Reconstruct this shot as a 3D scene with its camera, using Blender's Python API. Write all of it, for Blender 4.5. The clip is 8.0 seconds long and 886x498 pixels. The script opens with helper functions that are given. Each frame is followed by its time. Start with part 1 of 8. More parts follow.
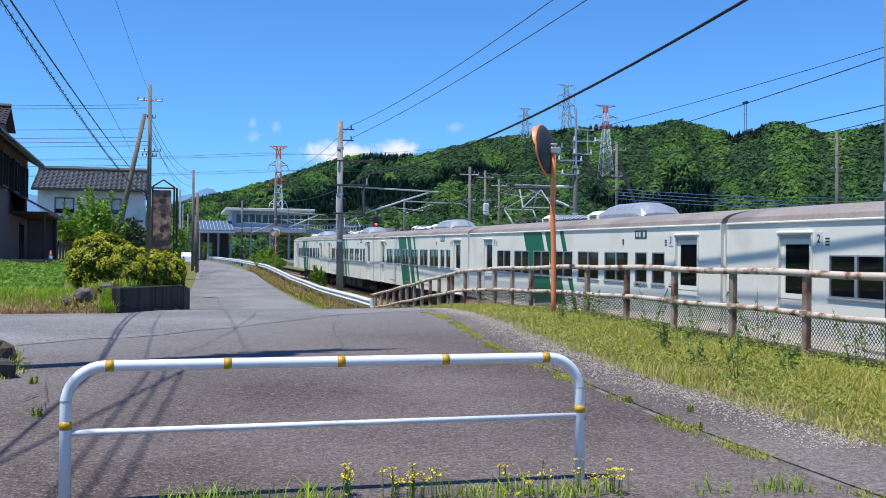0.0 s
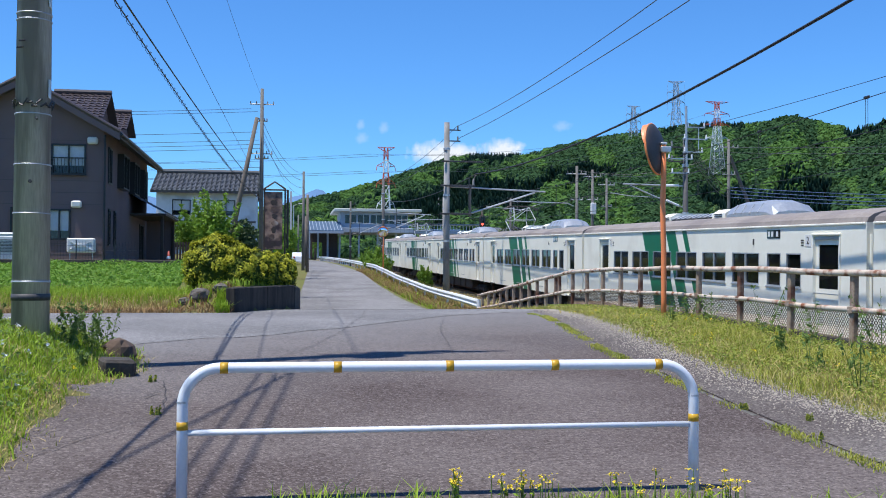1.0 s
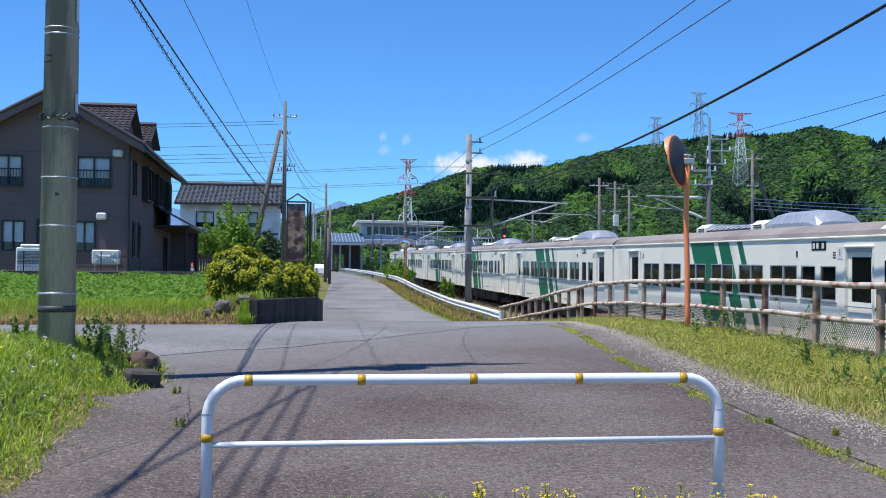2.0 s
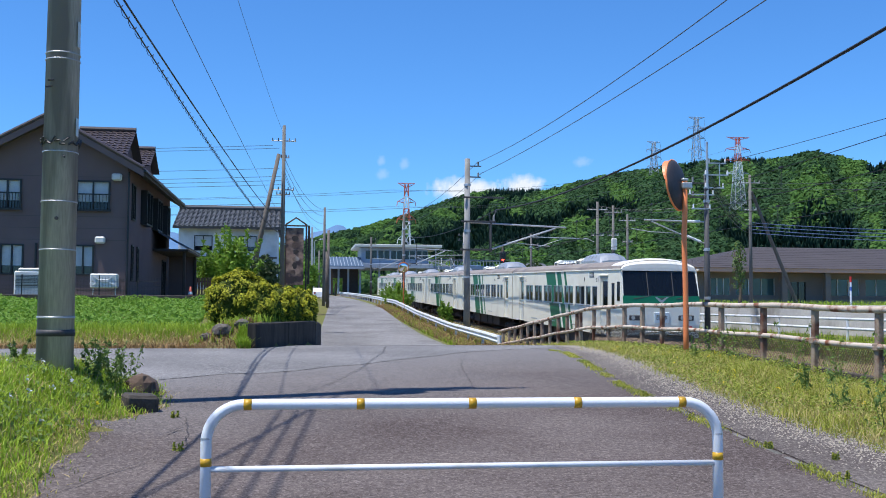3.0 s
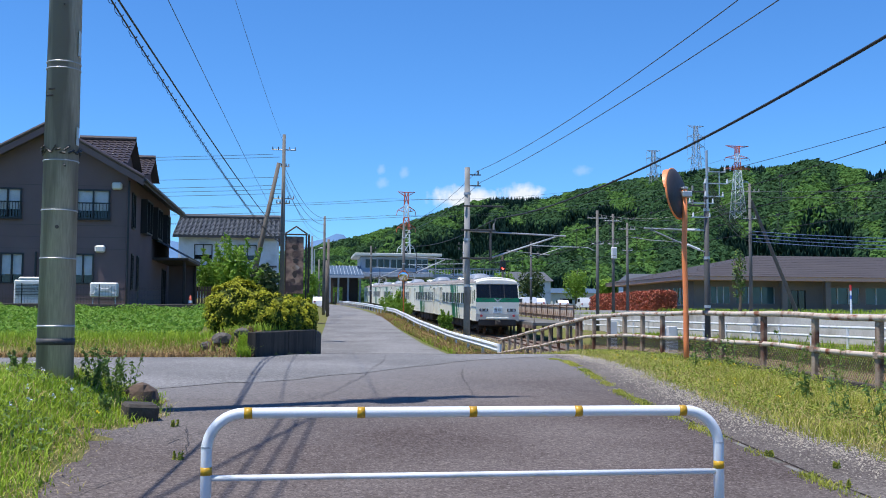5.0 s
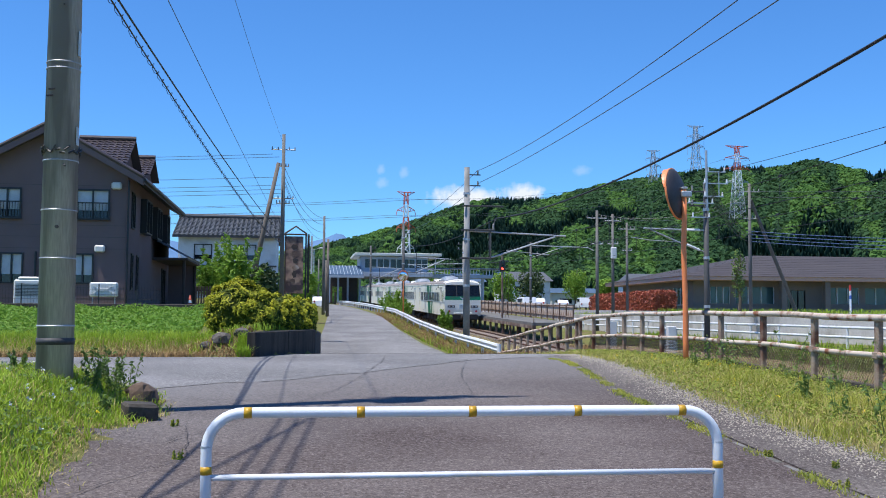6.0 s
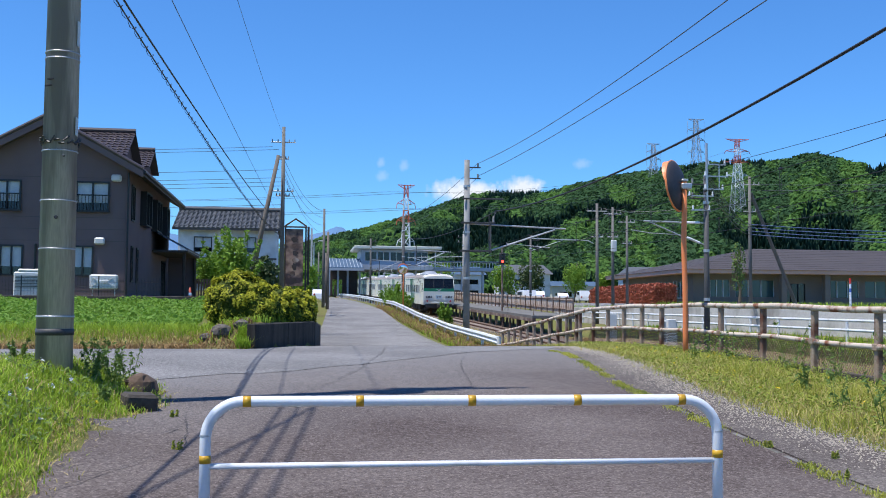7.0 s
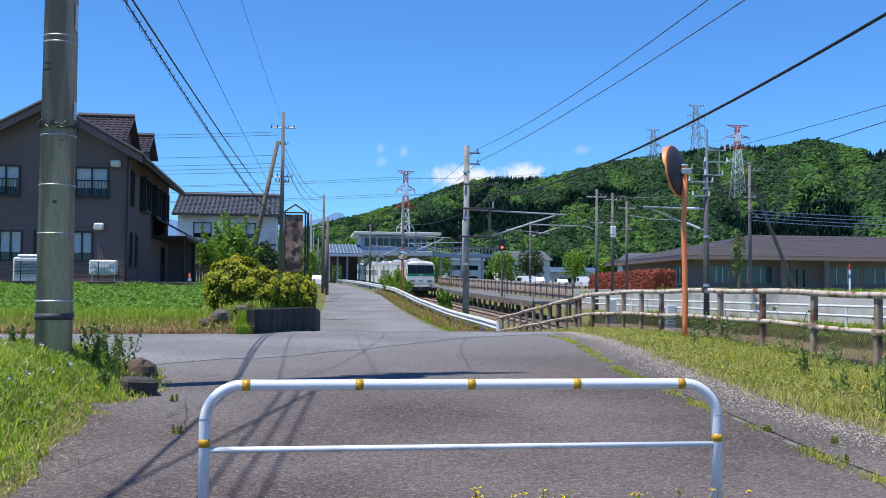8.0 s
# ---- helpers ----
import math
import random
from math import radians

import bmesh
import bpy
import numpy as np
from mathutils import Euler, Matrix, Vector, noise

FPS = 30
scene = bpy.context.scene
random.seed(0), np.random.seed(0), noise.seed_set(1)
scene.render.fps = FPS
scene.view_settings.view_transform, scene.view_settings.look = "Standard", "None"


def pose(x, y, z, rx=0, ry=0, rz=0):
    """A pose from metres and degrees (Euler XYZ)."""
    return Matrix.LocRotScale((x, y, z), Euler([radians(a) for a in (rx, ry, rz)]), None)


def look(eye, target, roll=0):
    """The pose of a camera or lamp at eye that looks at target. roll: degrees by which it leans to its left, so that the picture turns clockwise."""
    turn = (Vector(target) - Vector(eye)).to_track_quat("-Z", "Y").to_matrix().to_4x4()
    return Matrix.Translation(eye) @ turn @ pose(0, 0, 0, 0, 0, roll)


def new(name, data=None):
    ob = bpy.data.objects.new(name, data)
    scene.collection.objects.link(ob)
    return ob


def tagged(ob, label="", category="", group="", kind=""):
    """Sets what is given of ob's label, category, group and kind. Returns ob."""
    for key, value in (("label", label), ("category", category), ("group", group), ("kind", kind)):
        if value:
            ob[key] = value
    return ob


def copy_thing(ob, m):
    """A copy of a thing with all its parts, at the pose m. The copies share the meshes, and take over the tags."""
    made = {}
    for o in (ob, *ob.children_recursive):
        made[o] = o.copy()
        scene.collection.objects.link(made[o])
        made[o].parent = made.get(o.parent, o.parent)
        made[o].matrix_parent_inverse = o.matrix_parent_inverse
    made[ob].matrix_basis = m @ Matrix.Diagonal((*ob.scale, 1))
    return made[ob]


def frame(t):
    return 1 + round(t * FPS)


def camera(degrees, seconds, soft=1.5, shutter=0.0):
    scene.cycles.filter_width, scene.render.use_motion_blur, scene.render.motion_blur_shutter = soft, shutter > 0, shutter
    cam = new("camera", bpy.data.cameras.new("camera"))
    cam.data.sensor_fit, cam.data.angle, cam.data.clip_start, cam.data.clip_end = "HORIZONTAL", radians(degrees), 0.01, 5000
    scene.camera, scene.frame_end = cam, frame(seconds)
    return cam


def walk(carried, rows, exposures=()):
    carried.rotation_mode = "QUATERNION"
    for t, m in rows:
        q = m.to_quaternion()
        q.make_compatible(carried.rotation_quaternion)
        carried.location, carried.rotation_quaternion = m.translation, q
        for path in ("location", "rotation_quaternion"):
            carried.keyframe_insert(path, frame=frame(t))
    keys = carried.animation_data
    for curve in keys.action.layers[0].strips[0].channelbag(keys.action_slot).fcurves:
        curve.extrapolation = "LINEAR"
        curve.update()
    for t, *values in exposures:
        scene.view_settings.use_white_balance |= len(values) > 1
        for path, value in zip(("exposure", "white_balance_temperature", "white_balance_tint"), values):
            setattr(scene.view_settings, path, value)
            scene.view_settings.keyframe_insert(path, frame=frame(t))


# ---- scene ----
cam = camera(47.6, 8.0, soft=1.0)
WALK = [
    (0.0, pose(0.025, -0.020, 1.268, 91.317, -0.172, -15.409)),
    (0.5, pose(0.033, 0.000, 1.296, 91.302, -0.195, -12.030)),
    (1.0, pose(0.022, 0.026, 1.294, 91.280, -0.263, -9.354)),
    (1.5, pose(0.016, 0.026, 1.298, 91.440, -0.301, -8.100)),
    (3.0, pose(0.004, 0.000, 1.302, 93.303, -0.338, -8.202)),
    (3.5, pose(0.003, 0.000, 1.301, 93.651, -0.315, -8.196)),
    (4.0, pose(0.000, 0.000, 1.300, 93.800, -0.300, -8.200)),
    (4.5, pose(0.000, 0.000, 1.300, 93.800, -0.300, -8.200)),
    (6.0, pose(0.000, -0.010, 1.299, 93.796, -0.320, -8.225)),
    (6.5, pose(0.003, -0.005, 1.292, 93.729, -0.320, -8.205)),
    (7.0, pose(0.005, 0.005, 1.276, 93.405, -0.375, -8.228)),
    (7.5, pose(0.005, 0.020, 1.268, 92.932, -0.385, -8.280)),
    (8.0, pose(0.008, 0.022, 1.264, 92.605, -0.400, -8.250)),
]
walk(cam, WALK, exposures=[(0.0, 0.14), (8.0, 0.14)])

# ---- light: clear May noon, sun high over the left shoulder ----
SUN_FROM = Vector((-0.325, -0.105, 0.94)).normalized()
world = bpy.data.worlds.new("sky")
scene.world = world
world.use_nodes = True
wn = world.node_tree.nodes
sky = wn.new("ShaderNodeTexSky")
sky.sky_type = "NISHITA"
sky.sun_disc = False
sky.sun_elevation = math.asin(SUN_FROM.z)
sky.sun_rotation = math.atan2(SUN_FROM.x, SUN_FROM.y)
sky.air_density, sky.dust_density, sky.ozone_density = 1.0, 0.0, 5.0
deep = wn.new("ShaderNodeMix")
deep.data_type, deep.blend_type = "RGBA", "MULTIPLY"
deep.inputs[0].default_value, deep.inputs[7].default_value = 1.0, (0.5, 0.92, 1.36, 1)
world.node_tree.links.new(sky.outputs["Color"], deep.inputs[6])
world.node_tree.links.new(deep.outputs[2], wn["Background"].inputs["Color"])
wn["Background"].inputs["Strength"].default_value = 0.119
sun = new("sun", bpy.data.lights.new("sun", "SUN"))
sun.data.energy, sun.data.angle, sun.data.color = 5.2, radians(0.53), (1.0, 0.96, 0.9)
sun.matrix_world = look(SUN_FROM * 200, (0, 0, 0))


# ---- materials ----
def mat(name, c1, c2=None, rough=0.7, metal=0.0, scale=3.0, fine=40.0, bump=0.15, dist=0.01, stain=None, amount=0.45,
        stain_scale=0.6, island=0.0, objrand=0.0, spec=None, trans=0.0):
    """Principled surface: two colours mixed by coarse and fine noise, an optional stain colour in patches, fine relief."""
    m = bpy.data.materials.new(name)
    m.use_nodes = True
    nt = m.node_tree
    n, l = nt.nodes, nt.links
    b = n["Principled BSDF"]
    b.inputs["Roughness"].default_value = rough
    b.inputs["Metallic"].default_value = metal
    if spec is not None:
        b.inputs["Specular IOR Level"].default_value = spec
    c2 = c2 or tuple(v * 0.8 for v in c1)
    tc = n.new("ShaderNodeTexCoord")

    def noise_at(sc, detail=5.0):
        t = n.new("ShaderNodeTexNoise")
        t.inputs["Scale"].default_value, t.inputs["Detail"].default_value = sc, detail
        l.new(tc.outputs["Object"], t.inputs["Vector"])
        return t.outputs["Fac"]

    def mixed(fac, a, c):
        x = n.new("ShaderNodeMix")
        x.data_type = "RGBA"
        for sock, v in ((x.inputs[0], fac), (x.inputs[6], a), (x.inputs[7], c)):
            if isinstance(v, (tuple, float, int)):
                sock.default_value = (*v, 1) if isinstance(v, tuple) else v
            else:
                l.new(v, sock)
        return x.outputs[2]

    def ranged(v, lo, hi):
        r = n.new("ShaderNodeMapRange")
        r.inputs[1].default_value, r.inputs[2].default_value = lo, hi
        l.new(v, r.inputs[0])
        return r.outputs[0]

    coarse, small = noise_at(scale), noise_at(fine, 3.0)
    avg = n.new("ShaderNodeMath")
    avg.operation = "ADD"
    l.new(coarse, avg.inputs[0])
    l.new(small, avg.inputs[1])
    fac = ranged(avg.outputs[0], 0.7, 1.3)
    if island or objrand:
        src = n.new("ShaderNodeNewGeometry").outputs["Random Per Island"] if island else n.new("ShaderNodeObjectInfo").outputs["Random"]
        k = n.new("ShaderNodeMix")
        k.inputs[0].default_value = island or objrand
        l.new(fac, k.inputs[2])
        l.new(src, k.inputs[3])
        fac = k.outputs[0]
    col = mixed(fac, c1, c2)
    if stain:
        s = noise_at(stain_scale, 8.0)
        col = mixed(ranged(s, 0.62 - amount * 0.3, 0.72 - amount * 0.2), col, stain)
    l.new(col, b.inputs["Base Color"])
    if trans:
        tr = n.new("ShaderNodeBsdfTranslucent")
        l.new(col, tr.inputs["Color"])
        ms = n.new("ShaderNodeMixShader")
        ms.inputs[0].default_value = trans
        l.new(b.outputs[0], ms.inputs[1])
        l.new(tr.outputs[0], ms.inputs[2])
        l.new(ms.outputs[0], n["Material Output"].inputs["Surface"])
    if bump:
        bp = n.new("ShaderNodeBump")
        bp.inputs["Strength"].default_value, bp.inputs["Distance"].default_value = bump, dist
        l.new(small, bp.inputs["Height"])
        l.new(bp.outputs[0], b.inputs["Normal"])
    return m


def stretched(m, scale):
    """Pulls a material's grain out along an axis."""
    n, l = m.node_tree.nodes, m.node_tree.links
    tc = [q for q in n if q.type == "TEX_COORD"][0]
    ends = [k.to_socket for k in l if k.from_node == tc]
    mp = n.new("ShaderNodeMapping")
    mp.inputs["Scale"].default_value = scale
    l.new(tc.outputs["Object"], mp.inputs[0])
    for e in ends:
        l.new(mp.outputs[0], e)
    return m


def glass_mat(name, tint=(0.03, 0.036, 0.04), rough=0.04):
    m = mat(name, tint, tint, rough=rough, bump=0.0)
    b = m.node_tree.nodes["Principled BSDF"]
    b.inputs["Specular IOR Level"].default_value = 0.6
    b.inputs["Transmission Weight"].default_value = 0.5
    return m


def glow_mat(name, colour, power):
    m = mat(name, colour, colour, rough=0.3, bump=0)
    b = m.node_tree.nodes["Principled BSDF"]
    b.inputs["Emission Color"].default_value = (*colour, 1)
    b.inputs["Emission Strength"].default_value = power
    return m


def asphalt_mat(name, base, pale, dark, speck, fade=None):
    """Old asphalt: exposed pale stones in dark binder, broad worn and stained patches."""
    m = mat(name, base, pale, rough=0.92, scale=0.45, fine=18, bump=0.0, stain=dark, stain_scale=0.3, amount=0.7, spec=0.12)
    nt = m.node_tree
    n, l = nt.nodes, nt.links
    b = n["Principled BSDF"]
    col = b.inputs["Base Color"].links[0].from_socket
    tc = n.new("ShaderNodeTexCoord")
    if fade:
        # worn paler towards the side road
        sp = n.new("ShaderNodeSeparateXYZ")
        l.new(tc.outputs["Object"], sp.inputs[0])
        nz = n.new("ShaderNodeTexNoise")
        nz.inputs["Scale"].default_value, nz.inputs["Detail"].default_value = 0.5, 6.0
        l.new(tc.outputs["Object"], nz.inputs["Vector"])
        terms = []
        for src, k in ((sp.outputs["X"], -0.8), (nz.outputs["Fac"], 5.0)):
            x = n.new("ShaderNodeMath")
            x.operation = "MULTIPLY"
            x.inputs[1].default_value = k
            l.new(src, x.inputs[0])
            terms.append(x.outputs[0])
        total = sp.outputs["Y"]
        for t in terms:
            x = n.new("ShaderNodeMath")
            l.new(total, x.inputs[0])
            l.new(t, x.inputs[1])
            total = x.outputs[0]
        r = n.new("ShaderNodeMapRange")
        r.inputs[1].default_value, r.inputs[2].default_value = 11.5, 18.5
        l.new(total, r.inputs[0])
        x = n.new("ShaderNodeMix")
        x.data_type = "RGBA"
        x.inputs[7].default_value = (*fade, 1)
        l.new(r.outputs[0], x.inputs[0])
        l.new(col, x.inputs[6])
        col = x.outputs[2]
    vo = n.new("ShaderNodeTexVoronoi")
    vo.inputs["Scale"].default_value = 75.0
    l.new(tc.outputs["Object"], vo.inputs["Vector"])
    sep = n.new("ShaderNodeSeparateColor")
    l.new(vo.outputs["Color"], sep.inputs[0])
    big = n.new("ShaderNodeTexNoise")
    big.inputs["Scale"].default_value, big.inputs["Detail"].default_value = 22.0, 6.0
    l.new(tc.outputs["Object"], big.inputs["Vector"])
    for src, lo, hi, colour, k in ((sep.outputs[0], 0.6, 1.0, pale, speck), (sep.outputs[1], 0.55, 1.0, dark, speck), (big.outputs["Fac"], 0.5, 0.75, dark, 0.3), (big.outputs["Fac"], 0.5, 0.25, pale, 0.25)):
        r = n.new("ShaderNodeMapRange")
        r.inputs[1].default_value, r.inputs[2].default_value, r.inputs[4].default_value = lo, hi, k
        l.new(src, r.inputs[0])
        x = n.new("ShaderNodeMix")
        x.data_type = "RGBA"
        x.inputs[7].default_value = (*[min(1, c * (1.9 if colour is pale else 0.35)) for c in colour], 1)
        l.new(r.outputs[0], x.inputs[0])
        l.new(col, x.inputs[6])
        col = x.outputs[2]
    l.new(col, b.inputs["Base Color"])
    bp = n.new("ShaderNodeBump")
    bp.inputs["Strength"].default_value, bp.inputs["Distance"].default_value = 0.5, 0.006
    l.new(vo.outputs["Distance"], bp.inputs["Height"])
    l.new(bp.outputs[0], b.inputs["Normal"])
    return m


ASPHALT = asphalt_mat("old_asphalt", (0.108, 0.088, 0.082), (0.152, 0.13, 0.121), (0.074, 0.057, 0.053), 0.6, (0.185, 0.181, 0.182))
ASPHALT_PALE = asphalt_mat("worn_asphalt", (0.18, 0.176, 0.178), (0.24, 0.235, 0.235), (0.14, 0.137, 0.137), 0.6)
ASPHALT_FOOTWAY = asphalt_mat("footway_asphalt", (0.126, 0.109, 0.101), (0.184, 0.164, 0.15), (0.088, 0.074, 0.068), 0.6)
SOIL = mat("soil", (0.12, 0.11, 0.045), (0.2, 0.17, 0.08), rough=1.0, scale=0.8, fine=14, bump=0.8, dist=0.05, stain=(0.14, 0.15, 0.05), amount=0.9, stain_scale=0.35, spec=0.05)
CRACKS = mat("crack_filler", (0.045, 0.04, 0.038), rough=0.95, bump=0.2)
GRAVEL = mat("gravel", (0.31, 0.27, 0.22), (0.5, 0.45, 0.37), rough=0.95, scale=6, fine=50, bump=0.9, dist=0.03, island=0.6)
BALLAST = mat("ballast", (0.1, 0.065, 0.045), (0.2, 0.15, 0.11), rough=0.95, scale=8, fine=30, bump=1.0, dist=0.05)
SLEEPER = mat("sleeper_concrete", (0.2, 0.16, 0.13), (0.3, 0.25, 0.21), rough=0.9)
RAILSTEEL = mat("rusty_rail", (0.13, 0.06, 0.035), (0.2, 0.11, 0.07), rough=0.6, metal=0.4)
CONCRETE = stretched(mat("pole_concrete", (0.33, 0.31, 0.27), (0.52, 0.49, 0.43), rough=0.88, scale=2.2, fine=30, bump=0.25, stain=(0.2, 0.185, 0.165), stain_scale=2.0, amount=0.55), (2.0, 2.0, 0.22))
WALLCONC = mat("wall_concrete", (0.45, 0.43, 0.4), (0.62, 0.6, 0.56), rough=0.9, scale=0.4, fine=12, bump=0.3, stain=(0.3, 0.28, 0.25), stain_scale=0.5, amount=0.4)
DARKCONC = mat("retaining_stone", (0.035, 0.03, 0.025), (0.085, 0.073, 0.06), rough=0.9, scale=1.5, fine=15, bump=0.6, dist=0.03)
STREAKED = stretched(mat("streaked_concrete", (0.026, 0.022, 0.018), (0.062, 0.053, 0.043), rough=0.92, scale=1.6, fine=14, bump=0.4, dist=0.02, stain=(0.016, 0.014, 0.012), amount=0.6, stain_scale=1.5), (3.0, 3.0, 0.35))
BOULDER = mat("boulder_stone", (0.075, 0.062, 0.052), (0.17, 0.15, 0.13), rough=0.95, scale=3, fine=20, bump=0.7, dist=0.03)
PIPEWHITE = mat("white_pipe_paint", (0.8, 0.82, 0.84), (0.72, 0.75, 0.78), rough=0.35, scale=2, fine=60, bump=0.04, stain=(0.6, 0.6, 0.58), amount=0.15, stain_scale=3)
REFLECT = mat("yellow_reflector", (0.62, 0.36, 0.02), (0.45, 0.24, 0.01), rough=0.4, bump=0.1, fine=120)
RUSTY = mat("rusted_cream_paint", (0.6, 0.53, 0.44), (0.48, 0.38, 0.3), rough=0.8, scale=2.2, fine=30, bump=0.5, stain=(0.2, 0.07, 0.03), amount=0.4, stain_scale=5.0)
RUSTPOST = mat("rusted_post", (0.36, 0.29, 0.22), (0.25, 0.165, 0.115), rough=0.85, scale=2.0, fine=35, bump=0.5, stain=(0.12, 0.045, 0.025), amount=0.5, stain_scale=2.4)
WIRE = mat("dull_wire", (0.2, 0.15, 0.11), (0.13, 0.09, 0.065), rough=0.6, metal=0.5)
POLEGREY = mat("grey_pole_concrete", (0.11, 0.107, 0.1), (0.18, 0.175, 0.162), rough=0.85, scale=0.9, fine=25, bump=0.2, stain=(0.12, 0.115, 0.11), amount=0.35)
MASTCONC = mat("mast_concrete", (0.25, 0.25, 0.245), (0.35, 0.345, 0.335), rough=0.85, scale=0.9, fine=25, bump=0.2, stain=(0.17, 0.165, 0.155), amount=0.35)
KERBSTONE = mat("worn_kerb", (0.13, 0.125, 0.115), (0.24, 0.23, 0.21), rough=0.95, scale=3, fine=30, bump=0.5, stain=(0.09, 0.085, 0.07), amount=0.6, stain_scale=3)
MASTDARK = mat("dark_mast_steel", (0.06, 0.06, 0.062), (0.1, 0.098, 0.095), rough=0.7, scale=1.5, fine=20)
CABLE = mat("black_cable", (0.012, 0.012, 0.014), (0.02, 0.02, 0.022), rough=0.6, bump=0)
THINCABLE = mat("grey_cable", (0.06, 0.07, 0.08), (0.1, 0.11, 0.12), rough=0.5, bump=0)
GALV = mat("galvanised_steel", (0.42, 0.44, 0.46), (0.55, 0.57, 0.59), rough=0.45, metal=0.6, scale=5, fine=40)
GUARD = mat("guardrail_white", (0.72, 0.74, 0.76), (0.6, 0.62, 0.63), rough=0.45, scale=1.5, fine=20, bump=0.05, stain=(0.4, 0.36, 0.3), amount=0.2, stain_scale=1.2)
DARKSTEEL = mat("dark_steel", (0.05, 0.05, 0.055), (0.09, 0.085, 0.08), rough=0.6, metal=0.3)
ORANGE = mat("orange_paint", (0.9, 0.26, 0.08), (0.82, 0.24, 0.09), rough=0.45, scale=2, fine=40, bump=0.06, stain=(0.7, 0.25, 0.1), amount=0.25)
MIRRORBACK = mat("mirror_back", (0.035, 0.032, 0.036), (0.06, 0.053, 0.058), rough=0.6, scale=4, fine=30)
MIRROR = mat("mirror_glass", (0.85, 0.86, 0.87), (0.85, 0.86, 0.87), rough=0.03, metal=1.0, bump=0)
RENDER_MAUVE = mat("mauve_render", (0.165, 0.118, 0.118), (0.205, 0.15, 0.147), rough=0.95, scale=0.7, fine=60, bump=0.25, spec=0.15)
BLACKFRAME = mat("black_aluminium", (0.012, 0.012, 0.014), (0.02, 0.02, 0.02), rough=0.4, bump=0)
ROOFTILE = mat("dark_glazed_tile", (0.05, 0.04, 0.042), (0.09, 0.07, 0.07), rough=0.35, scale=2, fine=12, bump=0.15, island=0.5)
ROOFTILE_GREY = mat("grey_clay_tile", (0.075, 0.078, 0.085), (0.13, 0.135, 0.14), rough=0.5, scale=1, fine=10, bump=0.15, island=0.5)
FASCIA = mat("dark_fascia", (0.075, 0.065, 0.065), (0.1, 0.085, 0.085), rough=0.7)
WHITEWALL = mat("white_plaster", (0.62, 0.64, 0.68), (0.72, 0.73, 0.76), rough=0.85, scale=0.6, fine=20, bump=0.1, stain=(0.5, 0.51, 0.53), amount=0.3)
GLASS = glass_mat("window_glass")
TRAINGLASS = glass_mat("train_glass", (0.012, 0.014, 0.016), 0.05)
TRAINGLASS.node_tree.nodes["Principled BSDF"].inputs["Specular IOR Level"].default_value = 0.3
CURTAIN = mat("curtain", (0.5, 0.53, 0.56), (0.62, 0.64, 0.66), rough=0.9, scale=5, fine=20, bump=0.1)
ACWHITE = mat("appliance_cream", (0.62, 0.62, 0.6), (0.7, 0.7, 0.68), rough=0.5, bump=0.03)
TREEBARK = mat("bark", (0.1, 0.075, 0.05), (0.17, 0.13, 0.09), rough=0.95, scale=4, fine=25, bump=0.8, dist=0.02)
WOODPOLE = mat("weathered_wood_pole", (0.11, 0.09, 0.075), (0.18, 0.155, 0.13), rough=0.9, scale=3, fine=30, bump=0.4)
LEAF_GRASS = mat("grass_blades", (0.17, 0.3, 0.022), (0.44, 0.55, 0.065), rough=0.65, scale=0.7, fine=3, bump=0, island=0.35, trans=0.3, spec=0.2)
LEAF_RANK = mat("rank_grass_blades", (0.17, 0.25, 0.03), (0.54, 0.5, 0.1), rough=0.65, scale=0.7, fine=3, bump=0, island=0.35, trans=0.3, spec=0.2)
LEAF_DRY = mat("dry_grass", (0.55, 0.43, 0.2), (0.38, 0.34, 0.12), rough=0.8, scale=1.2, fine=8, bump=0, island=0.6, trans=0.2, spec=0.1)
LEAF_STRAW = mat("brown_dead_grass", (0.24, 0.14, 0.07), (0.36, 0.25, 0.12), rough=0.85, scale=0.6, fine=6, bump=0, island=0.5, trans=0.15, spec=0.1)
LEAF_CROP = mat("crop_leaves", (0.1, 0.225, 0.02), (0.21, 0.36, 0.05), rough=0.55, scale=0.7, fine=6, bump=0, island=0.5, trans=0.35, spec=0.25)
LEAF_WEED = mat("weed_leaves", (0.1, 0.17, 0.035), (0.2, 0.28, 0.08), rough=0.6, scale=2, fine=10, bump=0, island=0.6, trans=0.25, spec=0.2)
LEAF_HERB = mat("herb_leaves", (0.13, 0.21, 0.035), (0.42, 0.43, 0.075), rough=0.6, scale=1.1, fine=6, bump=0, island=0.45, trans=0.3, spec=0.2)
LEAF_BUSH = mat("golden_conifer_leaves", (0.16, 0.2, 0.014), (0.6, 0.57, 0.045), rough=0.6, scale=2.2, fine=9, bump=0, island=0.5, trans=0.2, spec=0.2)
# yew foliage coloured dark for the shade between and below the tips
LEAF_YEW_SHADED = mat("shaded_yew_leaves", (0.025, 0.05, 0.008), (0.13, 0.17, 0.015), rough=0.6, scale=2.2, fine=9, bump=0, island=0.5, trans=0.15, spec=0.2)
LEAF_TREE = mat("fresh_tree_leaves", (0.12, 0.24, 0.03), (0.28, 0.42, 0.06), rough=0.55, scale=1.2, fine=6, bump=0, island=0.6, trans=0.35, spec=0.25)
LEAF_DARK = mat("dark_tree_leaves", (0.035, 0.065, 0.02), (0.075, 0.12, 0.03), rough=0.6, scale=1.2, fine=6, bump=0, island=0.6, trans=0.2)
